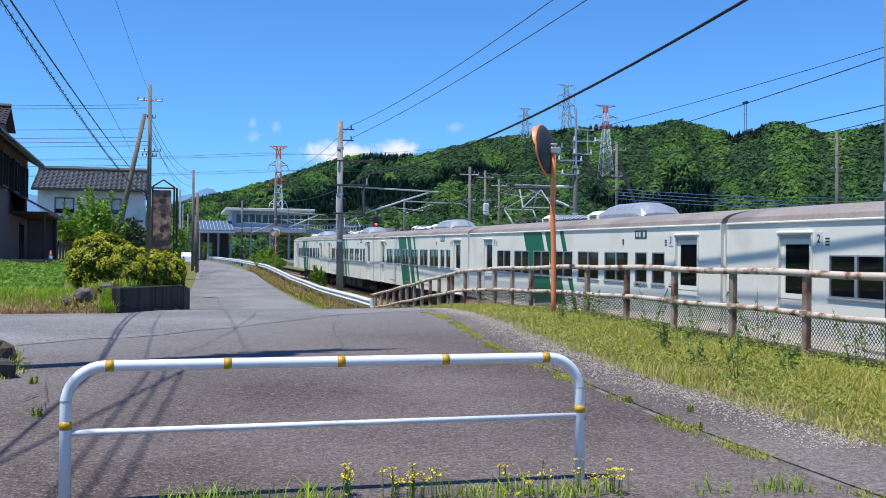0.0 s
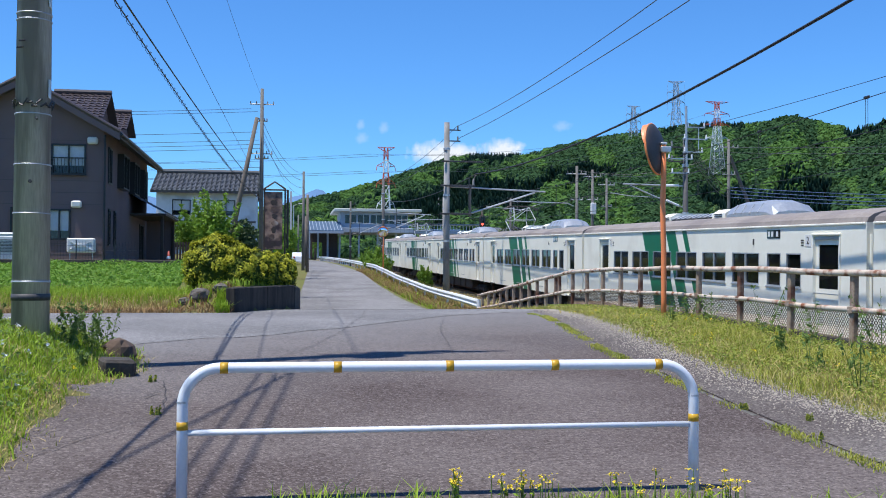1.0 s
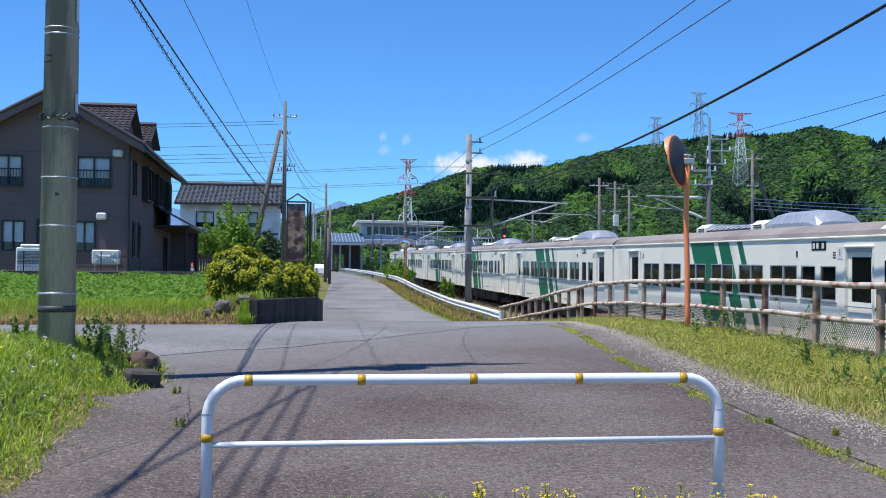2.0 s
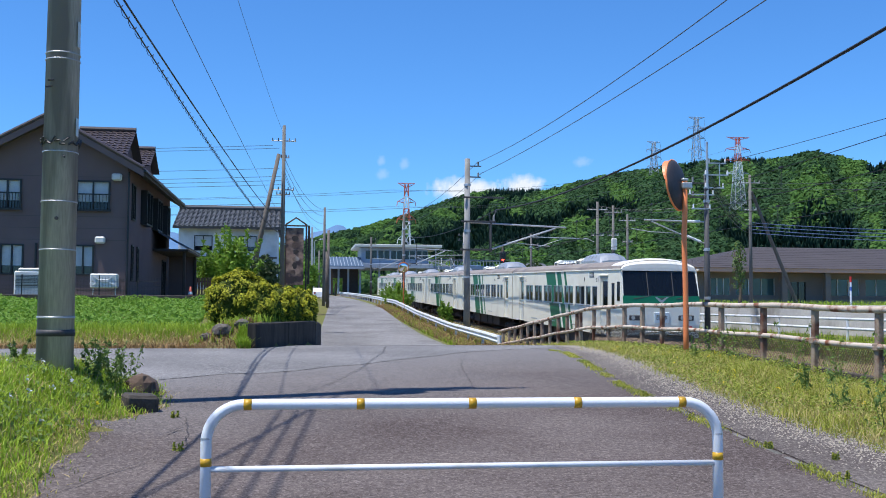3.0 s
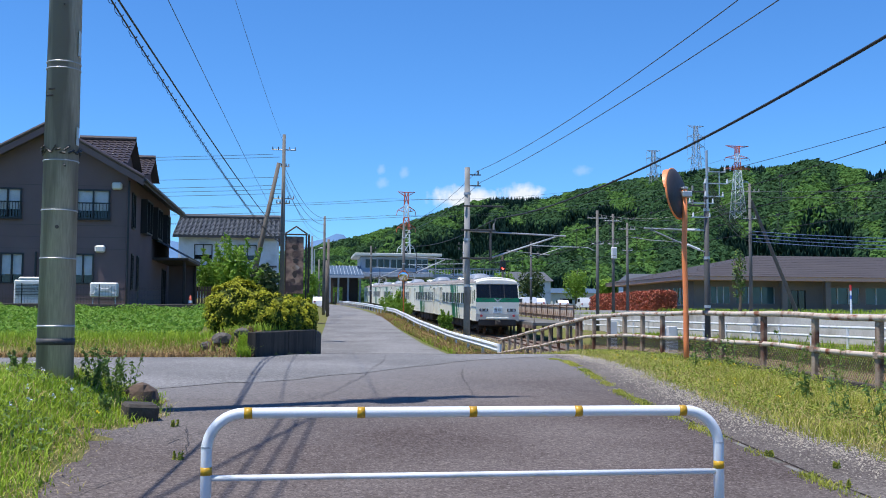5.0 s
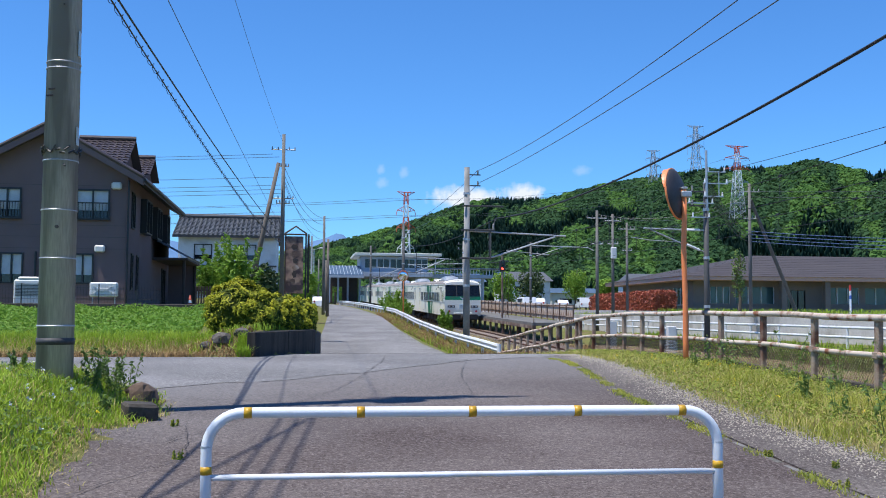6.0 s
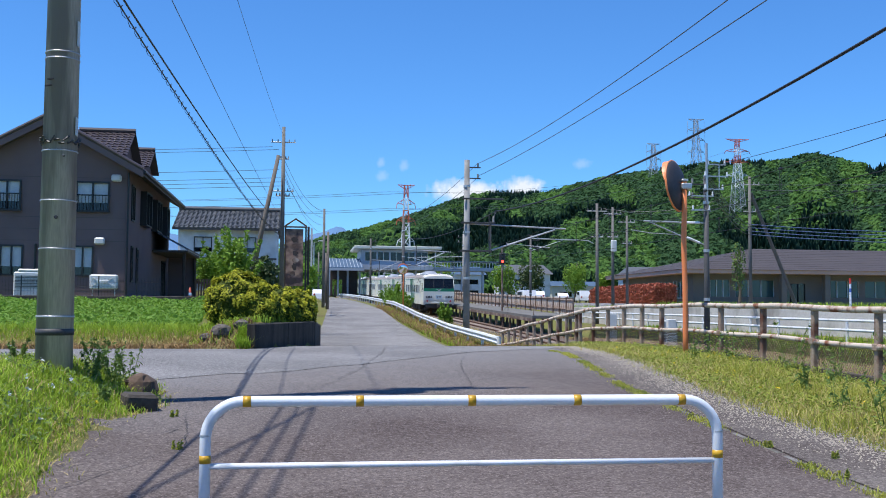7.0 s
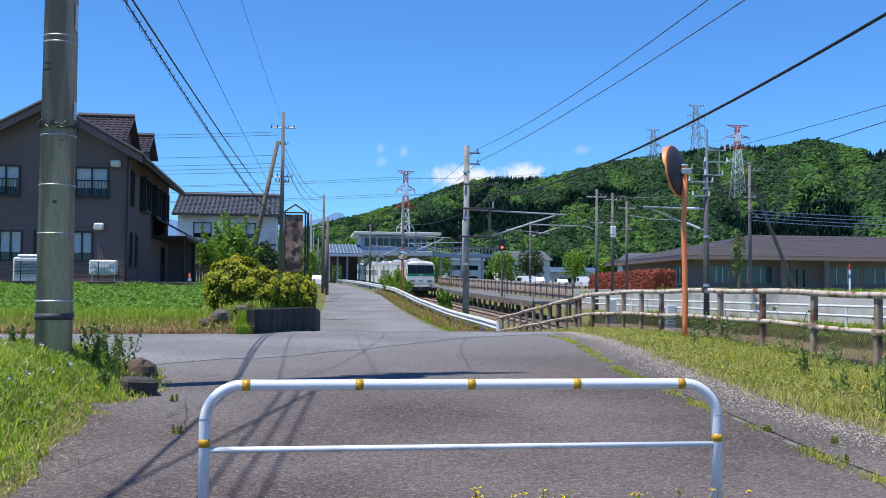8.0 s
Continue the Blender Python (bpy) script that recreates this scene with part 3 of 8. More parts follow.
def track():
    g = Geo()
    ya = np.concatenate([np.arange(-70, 100, 6.0), np.arange(100, 261, 16.0)])
    for a, b in zip(ya[:-1], ya[1:]):
        za, zb = float(rail_z(a)), float(rail_z(b))
        k = len(g.v)
        for y, z in ((a, za), (b, zb)):
            g.v += [(TRACK_X - 4.4, y, z - 0.36), (TRACK_X - 1.5, y, z - 0.16), (TRACK_X + 1.5, y, z - 0.16), (TRACK_X + 3.9, y, z - 0.38)]
        g.f += [(k + i, k + i + 1, k + 5 + i, k + 4 + i) for i in range(3)]
    structure("railway_ballast", g, BALLAST, "rust-brown stone ballast bed")
    for side in (-0.56, 0.56):
        g = Geo()
        prof = [(-0.065, -0.15), (0.065, -0.15), (0.065, -0.13), (0.012, -0.11), (0.012, -0.04), (0.034, -0.03), (0.034, 0), (-0.034, 0), (-0.034, -0.03), (-0.012, -0.04), (-0.012, -0.11), (-0.065, -0.13)]
        n = len(prof)
        for y in (-70, 260):
            g.v += [(TRACK_X + side + a, y, float(rail_z(y)) + z) for a, z in prof]
        g.f += [(j, (j + 1) % n, n + (j + 1) % n, n + j) for j in range(n)]
        structure("rail", g, RAILSTEEL, "rusty steel running rail")
    me = Geo().box((0, 0, -0.17), (2.0, 0.24, 0.14), ch=0.02).mesh("sleeper", SLEEPER)
    bed = tagged(new("sleepers"), "weathered concrete sleepers", kind="structure")
    for i in range(170):
        y = 14 + i * 0.66
        ob = part("sleeper", me, SLEEPER, bed)
        ob.location = (TRACK_X, y, float(rail_z(y)))


track()

CAR_L, HALF = 20.0, 1.53
GUT, FLOOR_Z, APEX = 3.65, 1.0, 4.03
# windows and doors along a car, in metres from its end: small ones first, then the wide pairs
MIDDLE = ([(2.8, 3.5), (3.78, 4.48)] + [(4.9 + 1.955 * i, 6.45 + 1.955 * i) for i in range(6)], [(1.15, 2.22), (16.78, 17.85)])
DRIVING = ([(3.36, 4.06), (4.3, 5.0), (5.2, 6.65), (7.05, 8.55), (8.95, 10.48), (10.9, 12.46), (12.9, 14.46), (14.9, 16.46)], [(1.86, 2.92), (17.0, 18.08)])


def body_outline(h0, h1):
    """Roof arch as (x, z) points from gutter to gutter."""
    return [(HALF * math.cos(a) * (1 - 0.06 * math.sin(a) ** 2), h0 + (h1 - h0) * math.sin(a) ** 0.8 if a not in (0, math.pi) else h0) for a in [math.pi * i / 14 for i in range(15)]]


def ac_unit(name, y0, y1, parent):
    """A short rounded roof cooler with ribs and louvred ends."""
    g = Geo()
    prof = [(-0.72, 3.85), (-0.72, 4.1), (-0.56, 4.33), (-0.25, 4.43), (0.25, 4.43), (0.56, 4.33), (0.72, 4.1), (0.72, 3.85)]
    n = len(prof)
    for y, s in ((y0, 0.45), (y0 + 0.35, 0.86), (y0 + 0.75, 1.0), (y1 - 0.4, 1.0), (y1, 0.84)):
        g.v += [(a * (0.9 + 0.1 * s), y, 3.85 + (z - 3.85) * s) for a, z in prof]
    for i in range(4):
        g.f += [(i * n + j, i * n + (j + 1) % n, (i + 1) * n + (j + 1) % n, (i + 1) * n + j) for j in range(n)]
    g.f += [tuple(range(n))[::-1], tuple(range(4 * n, 5 * n))]
    ob = part(name, g, TRAINGREY, parent, "pale grey rounded roof cooler")
    for y in np.linspace(y0 + 0.8, y1 - 0.5, 4):
        part("rib", Geo().box((-0.65, y, 4.2), (0.05, 0.05, 0.32), pose(0, 0, 0, 0, 32, 0), 0.01), TRAINGREY, ob)
    return ob


def low_cooler(y0, y1, parent):
    """Two white louvred boxes with dark open grilles between them."""
    box = Geo()
    for a, b in ((y0, y0 + 0.9), (y1 - 0.8, y1)):
        box.sweep([(-0.72, 3.84), (-0.72, 4.12), (-0.5, 4.25), (0.5, 4.25), (0.72, 4.12), (0.72, 3.84)], (0, a, 0), (0, b, 0))
    ob = part("ventilator_box", box, TRAINWHITE, parent, "low white louvred roof box")
    for y in (y0 + 0.45, y1 - 0.4):
        r = Geo()
        for k in range(4):
            r.box((-0.73, y, 3.92 + k * 0.06), (0.03, 0.5, 0.025), pose(0, 0, 0, 0, 25, 0))
        part("louvre", r, DARKSTEEL, ob)
    part("grille_base", Geo().sweep([(-0.7, 3.84), (-0.7, 4.02), (-0.4, 4.14), (0.4, 4.14), (0.7, 4.02), (0.7, 3.84)], (0, y0 + 0.92, 0), (0, y1 - 0.82, 0)), DARKSTEEL, ob, "dark open cooling grille")
    for y in np.arange(y0 + 1.1, y1 - 0.9, 0.42):
        part("cover_panel", Geo().box((-0.56, y, 4.1), (0.34, 0.2, 0.025), pose(0, 0, 0, 0, -22, 0), 0.008), TRAINGREY, ob)


def bogie(y, parent):
    b = part("bogie", Geo().box((0, y, 0.55), (1.9, 2.4, 0.28), None, 0.05).box((-0.95, y, 0.48), (0.16, 2.9, 0.22), None, 0.04).box((0.95, y, 0.48), (0.16, 2.9, 0.22), None, 0.04), UNDER, parent, "dusty dark bogie frame")
    for d in (-1.05, 1.05):
        for s in (-0.56, 0.56):
            part("wheel", Geo().tube([(s - 0.06, y + d, 0.43), (s + 0.06, y + d, 0.43)], 0.43, 20), RAILSTEEL, b, smooth=False)
        for s in (-1.0, 1.0):
            part("axle_box", Geo().box((s, y + d, 0.45), (0.2, 0.36, 0.34), None, 0.06), UNDER, b)


def pantograph(y, parent):
    """A raised diamond collector: lower arms spread from the base, upper arms meet under the strip."""
    g = Geo()
    for x0, x1, x2 in ((-0.52, -0.62, -0.45), (0.52, 0.62, 0.45)):
        for sg in (-1, 1):
            g.tube([(x0, y + 0.28 * sg, 4.02), (x1, y + 1.1 * sg, 4.62), (x2, y + 0.22 * sg, 5.36)], 0.03, 6)
    for sg in (-1, 1):
        g.tube([(-0.62, y + 1.1 * sg, 4.62), (0.62, y + 1.1 * sg, 4.62)], 0.025, 6)
        g.tube([(-0.62, y + 1.1 * sg, 4.62), (0.45, y + 0.22 * sg, 5.36)], 0.02, 5)
    p = part("pantograph", g, PYLON_GREY, parent, "raised grey diamond pantograph")
    for d in (-0.24, 0.24):
        part("contact_strip", Geo().tube([(-0.98, y + d, 5.2), (-0.7, y + d, 5.42), (0.7, y + d, 5.42), (0.98, y + d, 5.2)], 0.032, 6), DARKSTEEL, p)
    part("base_frame", Geo().box((-0.6, y, 3.98), (0.09, 2.3, 0.09), None, 0.02).box((0.6, y, 3.98), (0.09, 2.3, 0.09), None, 0.02).box((0, y - 0.5, 3.98), (1.2, 0.12, 0.1)).box((0, y + 0.5, 3.98), (1.2, 0.12, 0.1)), DARKSTEEL, p)
    for k, sg in enumerate((-0.3, 0.3)):
        part("spring", Geo().tube([(sg, y - 0.9, 4.1), (sg, y + 0.2, 4.25)], 0.06, 8), DARKSTEEL, p)
    for s in (-0.6, 0.6):
        for d in (-0.9, 0.9):
            part("insulator", Geo().tube([(s, y + d, 3.72), (s, y + d, 3.95)], 0.08, 8), PIPEWHITE, p)
    part("roof_cable", Geo().tube([(-0.75, y - 2.2, 3.86), (-0.72, y - 1.2, 4.12), (-0.6, y - 0.3, 4.05)], 0.03, 6), UNDER, p)


def side_part(x, sgn, parent, cab):
    """One side of a car: pierced wall, windows, doors."""
    windows, doors = DRIVING if cab else MIDDLE
    y0 = 0.5 if cab else 0.12
    holes = [(a, 1.15, b, 1.97) for a, b in windows] + [(a, 0.05, b, 2.36) for a, b in doors]
    g = Geo().wall((x, y0, FLOOR_Z), (0, 1, 0), CAR_L - 0.12 - y0, GUT - FLOOR_Z, 0.06, (-sgn, 0, 0), [(a - y0, b, c - y0, d) for a, b, c, d in holes])
    part("side_wall", g, LIVERY_DRIVING if cab else LIVERY, parent, "cream white side with slanting green bands")
    for a, b in windows:
        w = part("window", Geo().box((x - sgn * 0.035, (a + b) / 2, 2.56), (0.012, b - a, 0.82)), TRAINGLASS, parent, "dark tinted glass")
        fr = Geo()
        for z in (2.165, 2.955):
            fr.box((x - sgn * 0.018, (a + b) / 2, z), (0.05, b - a, 0.03))
        for y in ((a + 0.015, b - 0.015) if b - a < 1 else (a + 0.015, (a + b) / 2, b - 0.015)):
            fr.box((x - sgn * 0.018, y, 2.56), (0.048, 0.03 if b - a < 1 or abs(y - (a + b) / 2) > 0.2 else 0.075, 0.76))
        part("window_frame", fr, TRAINGREY, w, "bare aluminium frame")
        part("sill", Geo().box((x + sgn * 0.012, (a + b) / 2, 2.13), (0.04, b - a + 0.06, 0.04), None, 0.008), TRAINGREY, w)
    for a, b in doors:
        d = part("door", Geo().wall((x - sgn * 0.05, a, 1.05), (0, 1, 0), b - a, 2.3, 0.03, (-sgn, 0, 0), [(0.14, 1.12, b - a - 0.14, 2.12)]), TRAINWHITE, parent)
        part("pane", Geo().box((x - sgn * 0.065, (a + b) / 2, 2.67), (0.01, b - a - 0.28, 1.0)), TRAINGLASS, d)
        fr = Geo().box((x + sgn * 0.012, (a + b) / 2, 3.41), (0.06, b - a + 0.12, 0.05), None, 0.012)
        fr.box((x + sgn * 0.008, a - 0.03, 2.22), (0.03, 0.05, 2.34)).box((x + sgn * 0.008, b + 0.03, 2.22), (0.03, 0.05, 2.34))
        part("door_frame", fr, TRAINWHITE, d)
        part("rain_channel", Geo().box((x - sgn * 0.02, (a + b) / 2, 3.33), (0.04, b - a, 0.09), None, 0.01), TRAINGREY, d)
        part("step", Geo().box((x + sgn * 0.01, (a + b) / 2, 1.02), (0.06, b - a + 0.2, 0.03)), DARKSTEEL, d)
        part("door_rail", Geo().box((x + sgn * 0.006, (a + b) / 2, 2.06), (0.02, b - a + 0.1, 0.022)), TRAINGREY, d)
    if cab:
        part("crew_door", Geo().wall((x + sgn * 0.004, 0.93, 1.1), (0, 1, 0), 0.6, 2.2, 0.012, (-sgn, 0, 0), [(0.12, 1.1, 0.48, 2.0)]), TRAINWHITE, parent)
        part("crew_window", Geo().box((x + sgn * 0.002, 1.23, 2.65), (0.008, 0.36, 0.9)), TRAINGLASS, parent)
        part("cab_window", Geo().box((x + sgn * 0.004, 0.56, 2.78), (0.014, 0.34, 0.75), None, 0.005), TRAINGLASS, parent)
    plates = (doors[0][1] + 0.26, doors[1][0] - 0.24)
    for y in plates:
        part("number_plate", Geo().box((x + sgn * 0.004, y, 3.27), (0.012, 0.24, 0.28), None, 0.004), ACWHITE, parent, "small white carriage number plate")
    for y in (plates[0] + 0.26, plates[1] - 0.26):
        for k in range(3):
            part("notice_bar", Geo().box((x + sgn * 0.003, y, 3.28 - 0.06 * k), (0.008, 0.12, 0.03)), UNDER, parent)
    d = part("destination_sign", Geo().box((x + sgn * 0.003, 4.14, 3.44), (0.014, 0.68, 0.22), None, 0.005), GLASS, parent, "small dark destination display")
    for k in (-0.2, 0.05, 0.22):
        part("display_bar", Geo().box((x + sgn * 0.012, 4.14 + k, 3.44), (0.008, 0.1, 0.13)), ACWHITE, d)
    part("gutter", Geo().box((x + sgn * 0.015, CAR_L / 2, GUT - 0.02), (0.05, CAR_L - 0.3, 0.045), None, 0.01), TRAINWHITE, parent)
    for y in (6.8, 10.9, 14.6):
        part("lower_seam", Geo().box((x + sgn * 0.004, y, 1.25), (0.012, 1.2, 0.035)), TRAINGREY, parent)
    part("marker_lamp", Geo().box((x + sgn * 0.01, 5.2, 3.25), (0.03, 0.06, 0.16), None, 0.01), DARKSTEEL, parent)


def railcar(cab=False, panto=False):
    car = thing("railway_carriage", "cream white railway carriage with green bands and grey roof", "train carriage", group="carriages of the train")
    for sgn in (-1, 1):
        side_part(sgn * HALF, sgn, car, cab)
    o = body_outline(GUT, APEX)
    g = Geo()
    n = len(o)
    y0 = 0.4 if cab else 0.12
    for y, s in ((y0, 0.93), (y0 + 0.25, 1.0), (CAR_L - 0.37, 1.0), (CAR_L - 0.12, 0.93)):
        g.v += [(a, y, GUT + (z - GUT) * s) for a, z in o]
    for i in range(3):
        g.f += [(i * n + j, i * n + j + 1, (i + 1) * n + j + 1, (i + 1) * n + j) for j in range(n - 1)]
    g.f += [tuple(range(n)), tuple(range(3 * n, 4 * n))]
    part("roof", g, TRAINROOF, car, "weathered grey-brown carriage roof", smooth=False)
    part("floor_pan", Geo().box((0, CAR_L / 2, 1.03), (2 * HALF - 0.14, CAR_L - 0.5, 0.1)), UNDER, car)
    ends = (CAR_L - 0.15,) if cab else (0.15, CAR_L - 0.15)
    for y in ends:
        e = part("end_wall", Geo().wall((-HALF + 0.06, y - 0.03, FLOOR_Z), (1, 0, 0), 2 * HALF - 0.12, GUT - FLOOR_Z, 0.06, (0, 1, 0), [(1.0, 0.1, 1.8, 2.1)]), TRAINWHITE, car)
        part("gangway", Geo().wall((-0.5, y + (0.03 if y > 5 else -0.13), 1.05), (1, 0, 0), 1.0, 2.2, 0.1, (0, 1, 0), [(0.1, 0.1, 0.9, 2.1)]), RUBBER, e, "black rubber gangway bellows")
        part("down_pipe", Geo().tube([(-HALF + 0.1, y + (0.06 if y > 5 else -0.06), 1.1), (-HALF + 0.1, y + (0.06 if y > 5 else -0.06), 3.4)], 0.035, 6), TRAINWHITE, e)
    part("coupler", Geo().box((0, CAR_L - 0.05, 0.88), (0.3, 0.5, 0.25), None, 0.04), UNDER, car)
    for y in (3.0, 17.0):
        bogie(y, car)
    rs2 = random.Random(5 + cab)
    for i, (a, b) in enumerate(((5.3, 7.4), (7.8, 9.2), (9.5, 11.8), (12.3, 14.4))):
        part("equipment_box", Geo().box((0.0, (a + b) / 2, 0.68), (2.4, b - a, 0.55 + 0.1 * rs2.random()), None, 0.05), UNDER, car)
    ac_unit("roof_cooler", 5.8, 8.6, car)
    low_cooler(8.65, 13.6, car)
    if panto:
        pantograph(17.0, car)
    return car


def cab_end(car):
    """The flat driving end at y = 0 with a raked windscreen, green band and lamps."""
    g = Geo()
    top = [(a * 0.98, z) for a, z in body_outline(GUT, APEX)]
    # lower face and brow
    g.add([(-HALF, 0.12, 1.0), (HALF, 0.12, 1.0), (HALF, 0.0, 1.5), (-HALF, 0.0, 1.5), (HALF, 0.0, 2.32), (-HALF, 0.0, 2.32)], [(0, 1, 2, 3), (3, 2, 4, 5)])
    part("front_panel", g, TRAINWHITE, car)
    part("front_skirt", Geo().box((0, 0.2, 0.9), (2.7, 0.3, 0.5), None, 0.08), UNDER, car)
    part("green_band", Geo().add([(-HALF, 0.0, 2.32), (HALF, 0.0, 2.32), (HALF, 0.04, 2.62), (-HALF, 0.04, 2.62)], [(0, 1, 2, 3)]), GREEN, car, "dark green band under the windscreen")
    s = part("windscreen", Geo().add([(-HALF + 0.03, 0.045, 2.62), (HALF - 0.03, 0.045, 2.62), (HALF - 0.07, 0.34, 3.54), (-HALF + 0.07, 0.34, 3.54)], [(0, 1, 2, 3)]), TRAINGLASS, car, "wide dark raked windscreen")
    for x in (-0.5, 0.5):
        part("pillar", Geo().tube([(x, 0.035, 2.62), (x, 0.325, 3.54)], 0.022, 6), DARKSTEEL, s)
    for x0, x1 in ((-1.1, -0.4), (-0.1, 0.5), (0.6, 1.2)):
        part("wiper", Geo().tube([(x0, 0.02, 2.5), (x1, 0.05, 2.62)], 0.014, 5), DARKSTEEL, s)
    part("corner_post", Geo().add([(-HALF, 0.04, 2.62), (-HALF + 0.03, 0.04, 2.62), (-HALF + 0.07, 0.34, 3.56), (-HALF, 0.36, 3.65), (HALF, 0.04, 2.62), (HALF - 0.03, 0.04, 2.62), (HALF - 0.07, 0.34, 3.56), (HALF, 0.36, 3.65)], [(0, 1, 2, 3), (7, 6, 5, 4)]), TRAINWHITE, car)
    g = Geo()
    n = len(top)
    for y, k, dz in ((0.3, 0.3, 0.0), (0.31, 0.62, 0.02), (0.42, 0.88, 0.035), (0.8, 1.0, 0.05), (1.7, 1.01, 0.02)):
        g.v += [(a * (0.97 + 0.03 * k), y, 3.55 + (z - 3.55) * k + dz) for a, z in top]
    for i in range(4):
        g.f += [(i * n + j, i * n + j + 1, (i + 1) * n + j + 1, (i + 1) * n + j) for j in range(n - 1)]
    g.f.append(tuple(range(n)))
    part("roof_brow", g, mat("brow_white", (0.82, 0.79, 0.71), (0.78, 0.75, 0.67), rough=0.35, bump=0), car, "bright white roof brow")
    for sx in (-1, 1):
        lamp = part("headlight_housing", Geo().box((sx * 0.98, -0.005, 1.78), (0.62, 0.05, 0.2), None, 0.02), DARKSTEEL, car, "dark rectangular headlight housing")
        for d in (-0.16, 0.16):
            part("headlight", Geo().tube([(sx * 0.98 + d, -0.02, 1.78), (sx * 0.98 + d, -0.045, 1.78)], 0.075, 12), TRAINGREY, lamp)
        part("tail_light", Geo().tube([(sx * 1.15, 0.02, 1.38), (sx * 1.15, -0.03, 1.38)], 0.09, 14), glow_mat("tail_light_red", (0.45, 0.05, 0.06), 0.08), car, "round red tail lamp")
        part("side_return", Geo().add([(sx * HALF, 0.12, 1.0), (sx * HALF, 0.0, 1.5), (sx * HALF, 0.0, 2.32), (sx * HALF, 0.04, 2.62), (sx * HALF, 0.36, 3.65), (sx * HALF, 0.5, 3.65), (sx * HALF, 0.5, 1.0)], [(0, 1, 2, 3, 4, 5, 6)]), TRAINWHITE, car)
    sgn = part("train_sign", Geo().box((0, -0.005, 1.78), (0.62, 0.04, 0.42), None, 0.02), mat("sign_blue_white", (0.55, 0.65, 0.68), (0.62, 0.7, 0.72), rough=0.3, bump=0), car, "pale headboard window")
    part("emblem", Geo().add([(-0.28, -0.012, 2.58), (-0.2, -0.012, 2.58), (0, -0.012, 2.46), (0.2, -0.012, 2.58), (0.28, -0.012, 2.58), (0, -0.012, 2.32)], [(0, 1, 2, 5), (2, 3, 4, 5)]), TRAINGREY, car, "silver chevron emblem")
    part("front_coupler", Geo().box((0, -0.15, 0.9), (0.35, 0.5, 0.3), None, 0.05), UNDER, car)
    part("bumper_ledge", Geo().box((0, 0.03, 1.2), (1.6, 0.1, 0.14), None, 0.02), TRAINWHITE, car)


plain_car = railcar()
panto_car = railcar(panto=True)
tail_car = railcar(cab=True)
cab_end(tail_car)
tagged(tail_car, "cream white driving carriage with dark windscreen and green bands")
CARRIAGES = [tail_car, plain_car, panto_car, copy_thing(plain_car, pose(0, 0, 0)), copy_thing(panto_car, pose(0, 0, 0)), copy_thing(plain_car, pose(0, 0, 0))]


def figure_mesh(text, size):
    """A printed figure as a thin mesh, in the built-in font."""
    cu = bpy.data.curves.new("figure", "FONT")
    cu.body, cu.size, cu.extrude, cu.align_x, cu.align_y = text, size, 0.002, "CENTER", "CENTER"
    ob = new("figure", cu)
    bpy.context.view_layer.update()
    me = bpy.data.meshes.new_from_object(ob.evaluated_get(bpy.context.evaluated_depsgraph_get()))
    bpy.data.objects.remove(ob)
    me.materials.clear()
    me.materials.append(UNDER)
    return me


for number, car in enumerate(CARRIAGES, 1):
    figure = figure_mesh(str(number), 0.24)
    doors = (DRIVING if number == 1 else MIDDLE)[1]
    for y in (doors[0][1] + 0.26, doors[1][0] - 0.24):
        part("carriage_number", figure, UNDER, car, "black painted carriage number", at=pose(-HALF - 0.014, y, 3.27, 90, 0, -90))


board = [o for o in tail_car.children if o.name.startswith("train_sign")][0]
part("headboard_text", figure_mesh("\u56e3 \u4f53", 0.2), UNDER, board, "dark printed headboard characters", at=pose(0, -0.028, 1.78, 90, 0, 0))


# ---- barrier, fence, guard rail, mirror ----
def pipe_barrier():
    p0, p1 = Vector((-0.480, 5.640, 0)), Vector((2.421, 5.585, 0))
    d = (p1 - p0).normalized()
    b = thing("pipe_barrier", "white tubular steel road barrier with yellow reflective bands", "barrier")
    top, r = 0.762, 0.2
    pts = [p0 + Vector((0, 0, -0.15))]
    pts += [p0 + Vector((0, 0, top - r)) + d * (r - r * math.cos(a)) + Vector((0, 0, r * math.sin(a))) for a in [math.pi / 2 * i / 9 for i in range(10)]]
    pts += [p1 + Vector((0, 0, top - r)) - d * (r - r * math.cos(a)) + Vector((0, 0, r * math.sin(a))) for a in [math.pi / 2 * (9 - i) / 9 for i in range(10)]]
    pts += [p1 + Vector((0, 0, -0.15))]
    part("hoop", Geo().tube(pts, 0.0302, 16, across=d.cross(Vector((0, 0, 1)))), PIPEWHITE, b, smooth=True)
    part("cross_rail", Geo().tube([p0 + d * 0.02 + Vector((0, 0, 0.413)), p1 - d * 0.02 + Vector((0, 0, 0.413))], 0.0165, 12), PIPEWHITE, b, smooth=True)
    for f in (0.076, 0.288, 0.504, 0.713, 0.925):
        c = p0.lerp(p1, f) + Vector((0, 0, top))
        part("reflective_band", Geo().tube([c - d * 0.022, c + d * 0.022], 0.0311, 16), REFLECT, b, smooth=True)
    for p in (p0, p1):
        c = p + Vector((0, 0, 0.452))
        part("reflective_band", Geo().tube([c - Vector((0, 0, 0.022)), c + Vector((0, 0, 0.022))], 0.0311, 16), REFLECT, b, smooth=True)
        part("weld_collar", Geo().tube([p + Vector((0, 0, 0.575)), p + Vector((0, 0, 0.585))], 0.0312, 16), GALV, b)


pipe_barrier()

FENCE_X = 8.0


def fence_top(y):
    return float(soft_table(y, (-10, 10, 14, 17, 20, 25, 27.5, 39.5), (0.98, 1.27, 1.35, 1.4, 1.41, 1.38, 1.28, 0.36), 1.2))


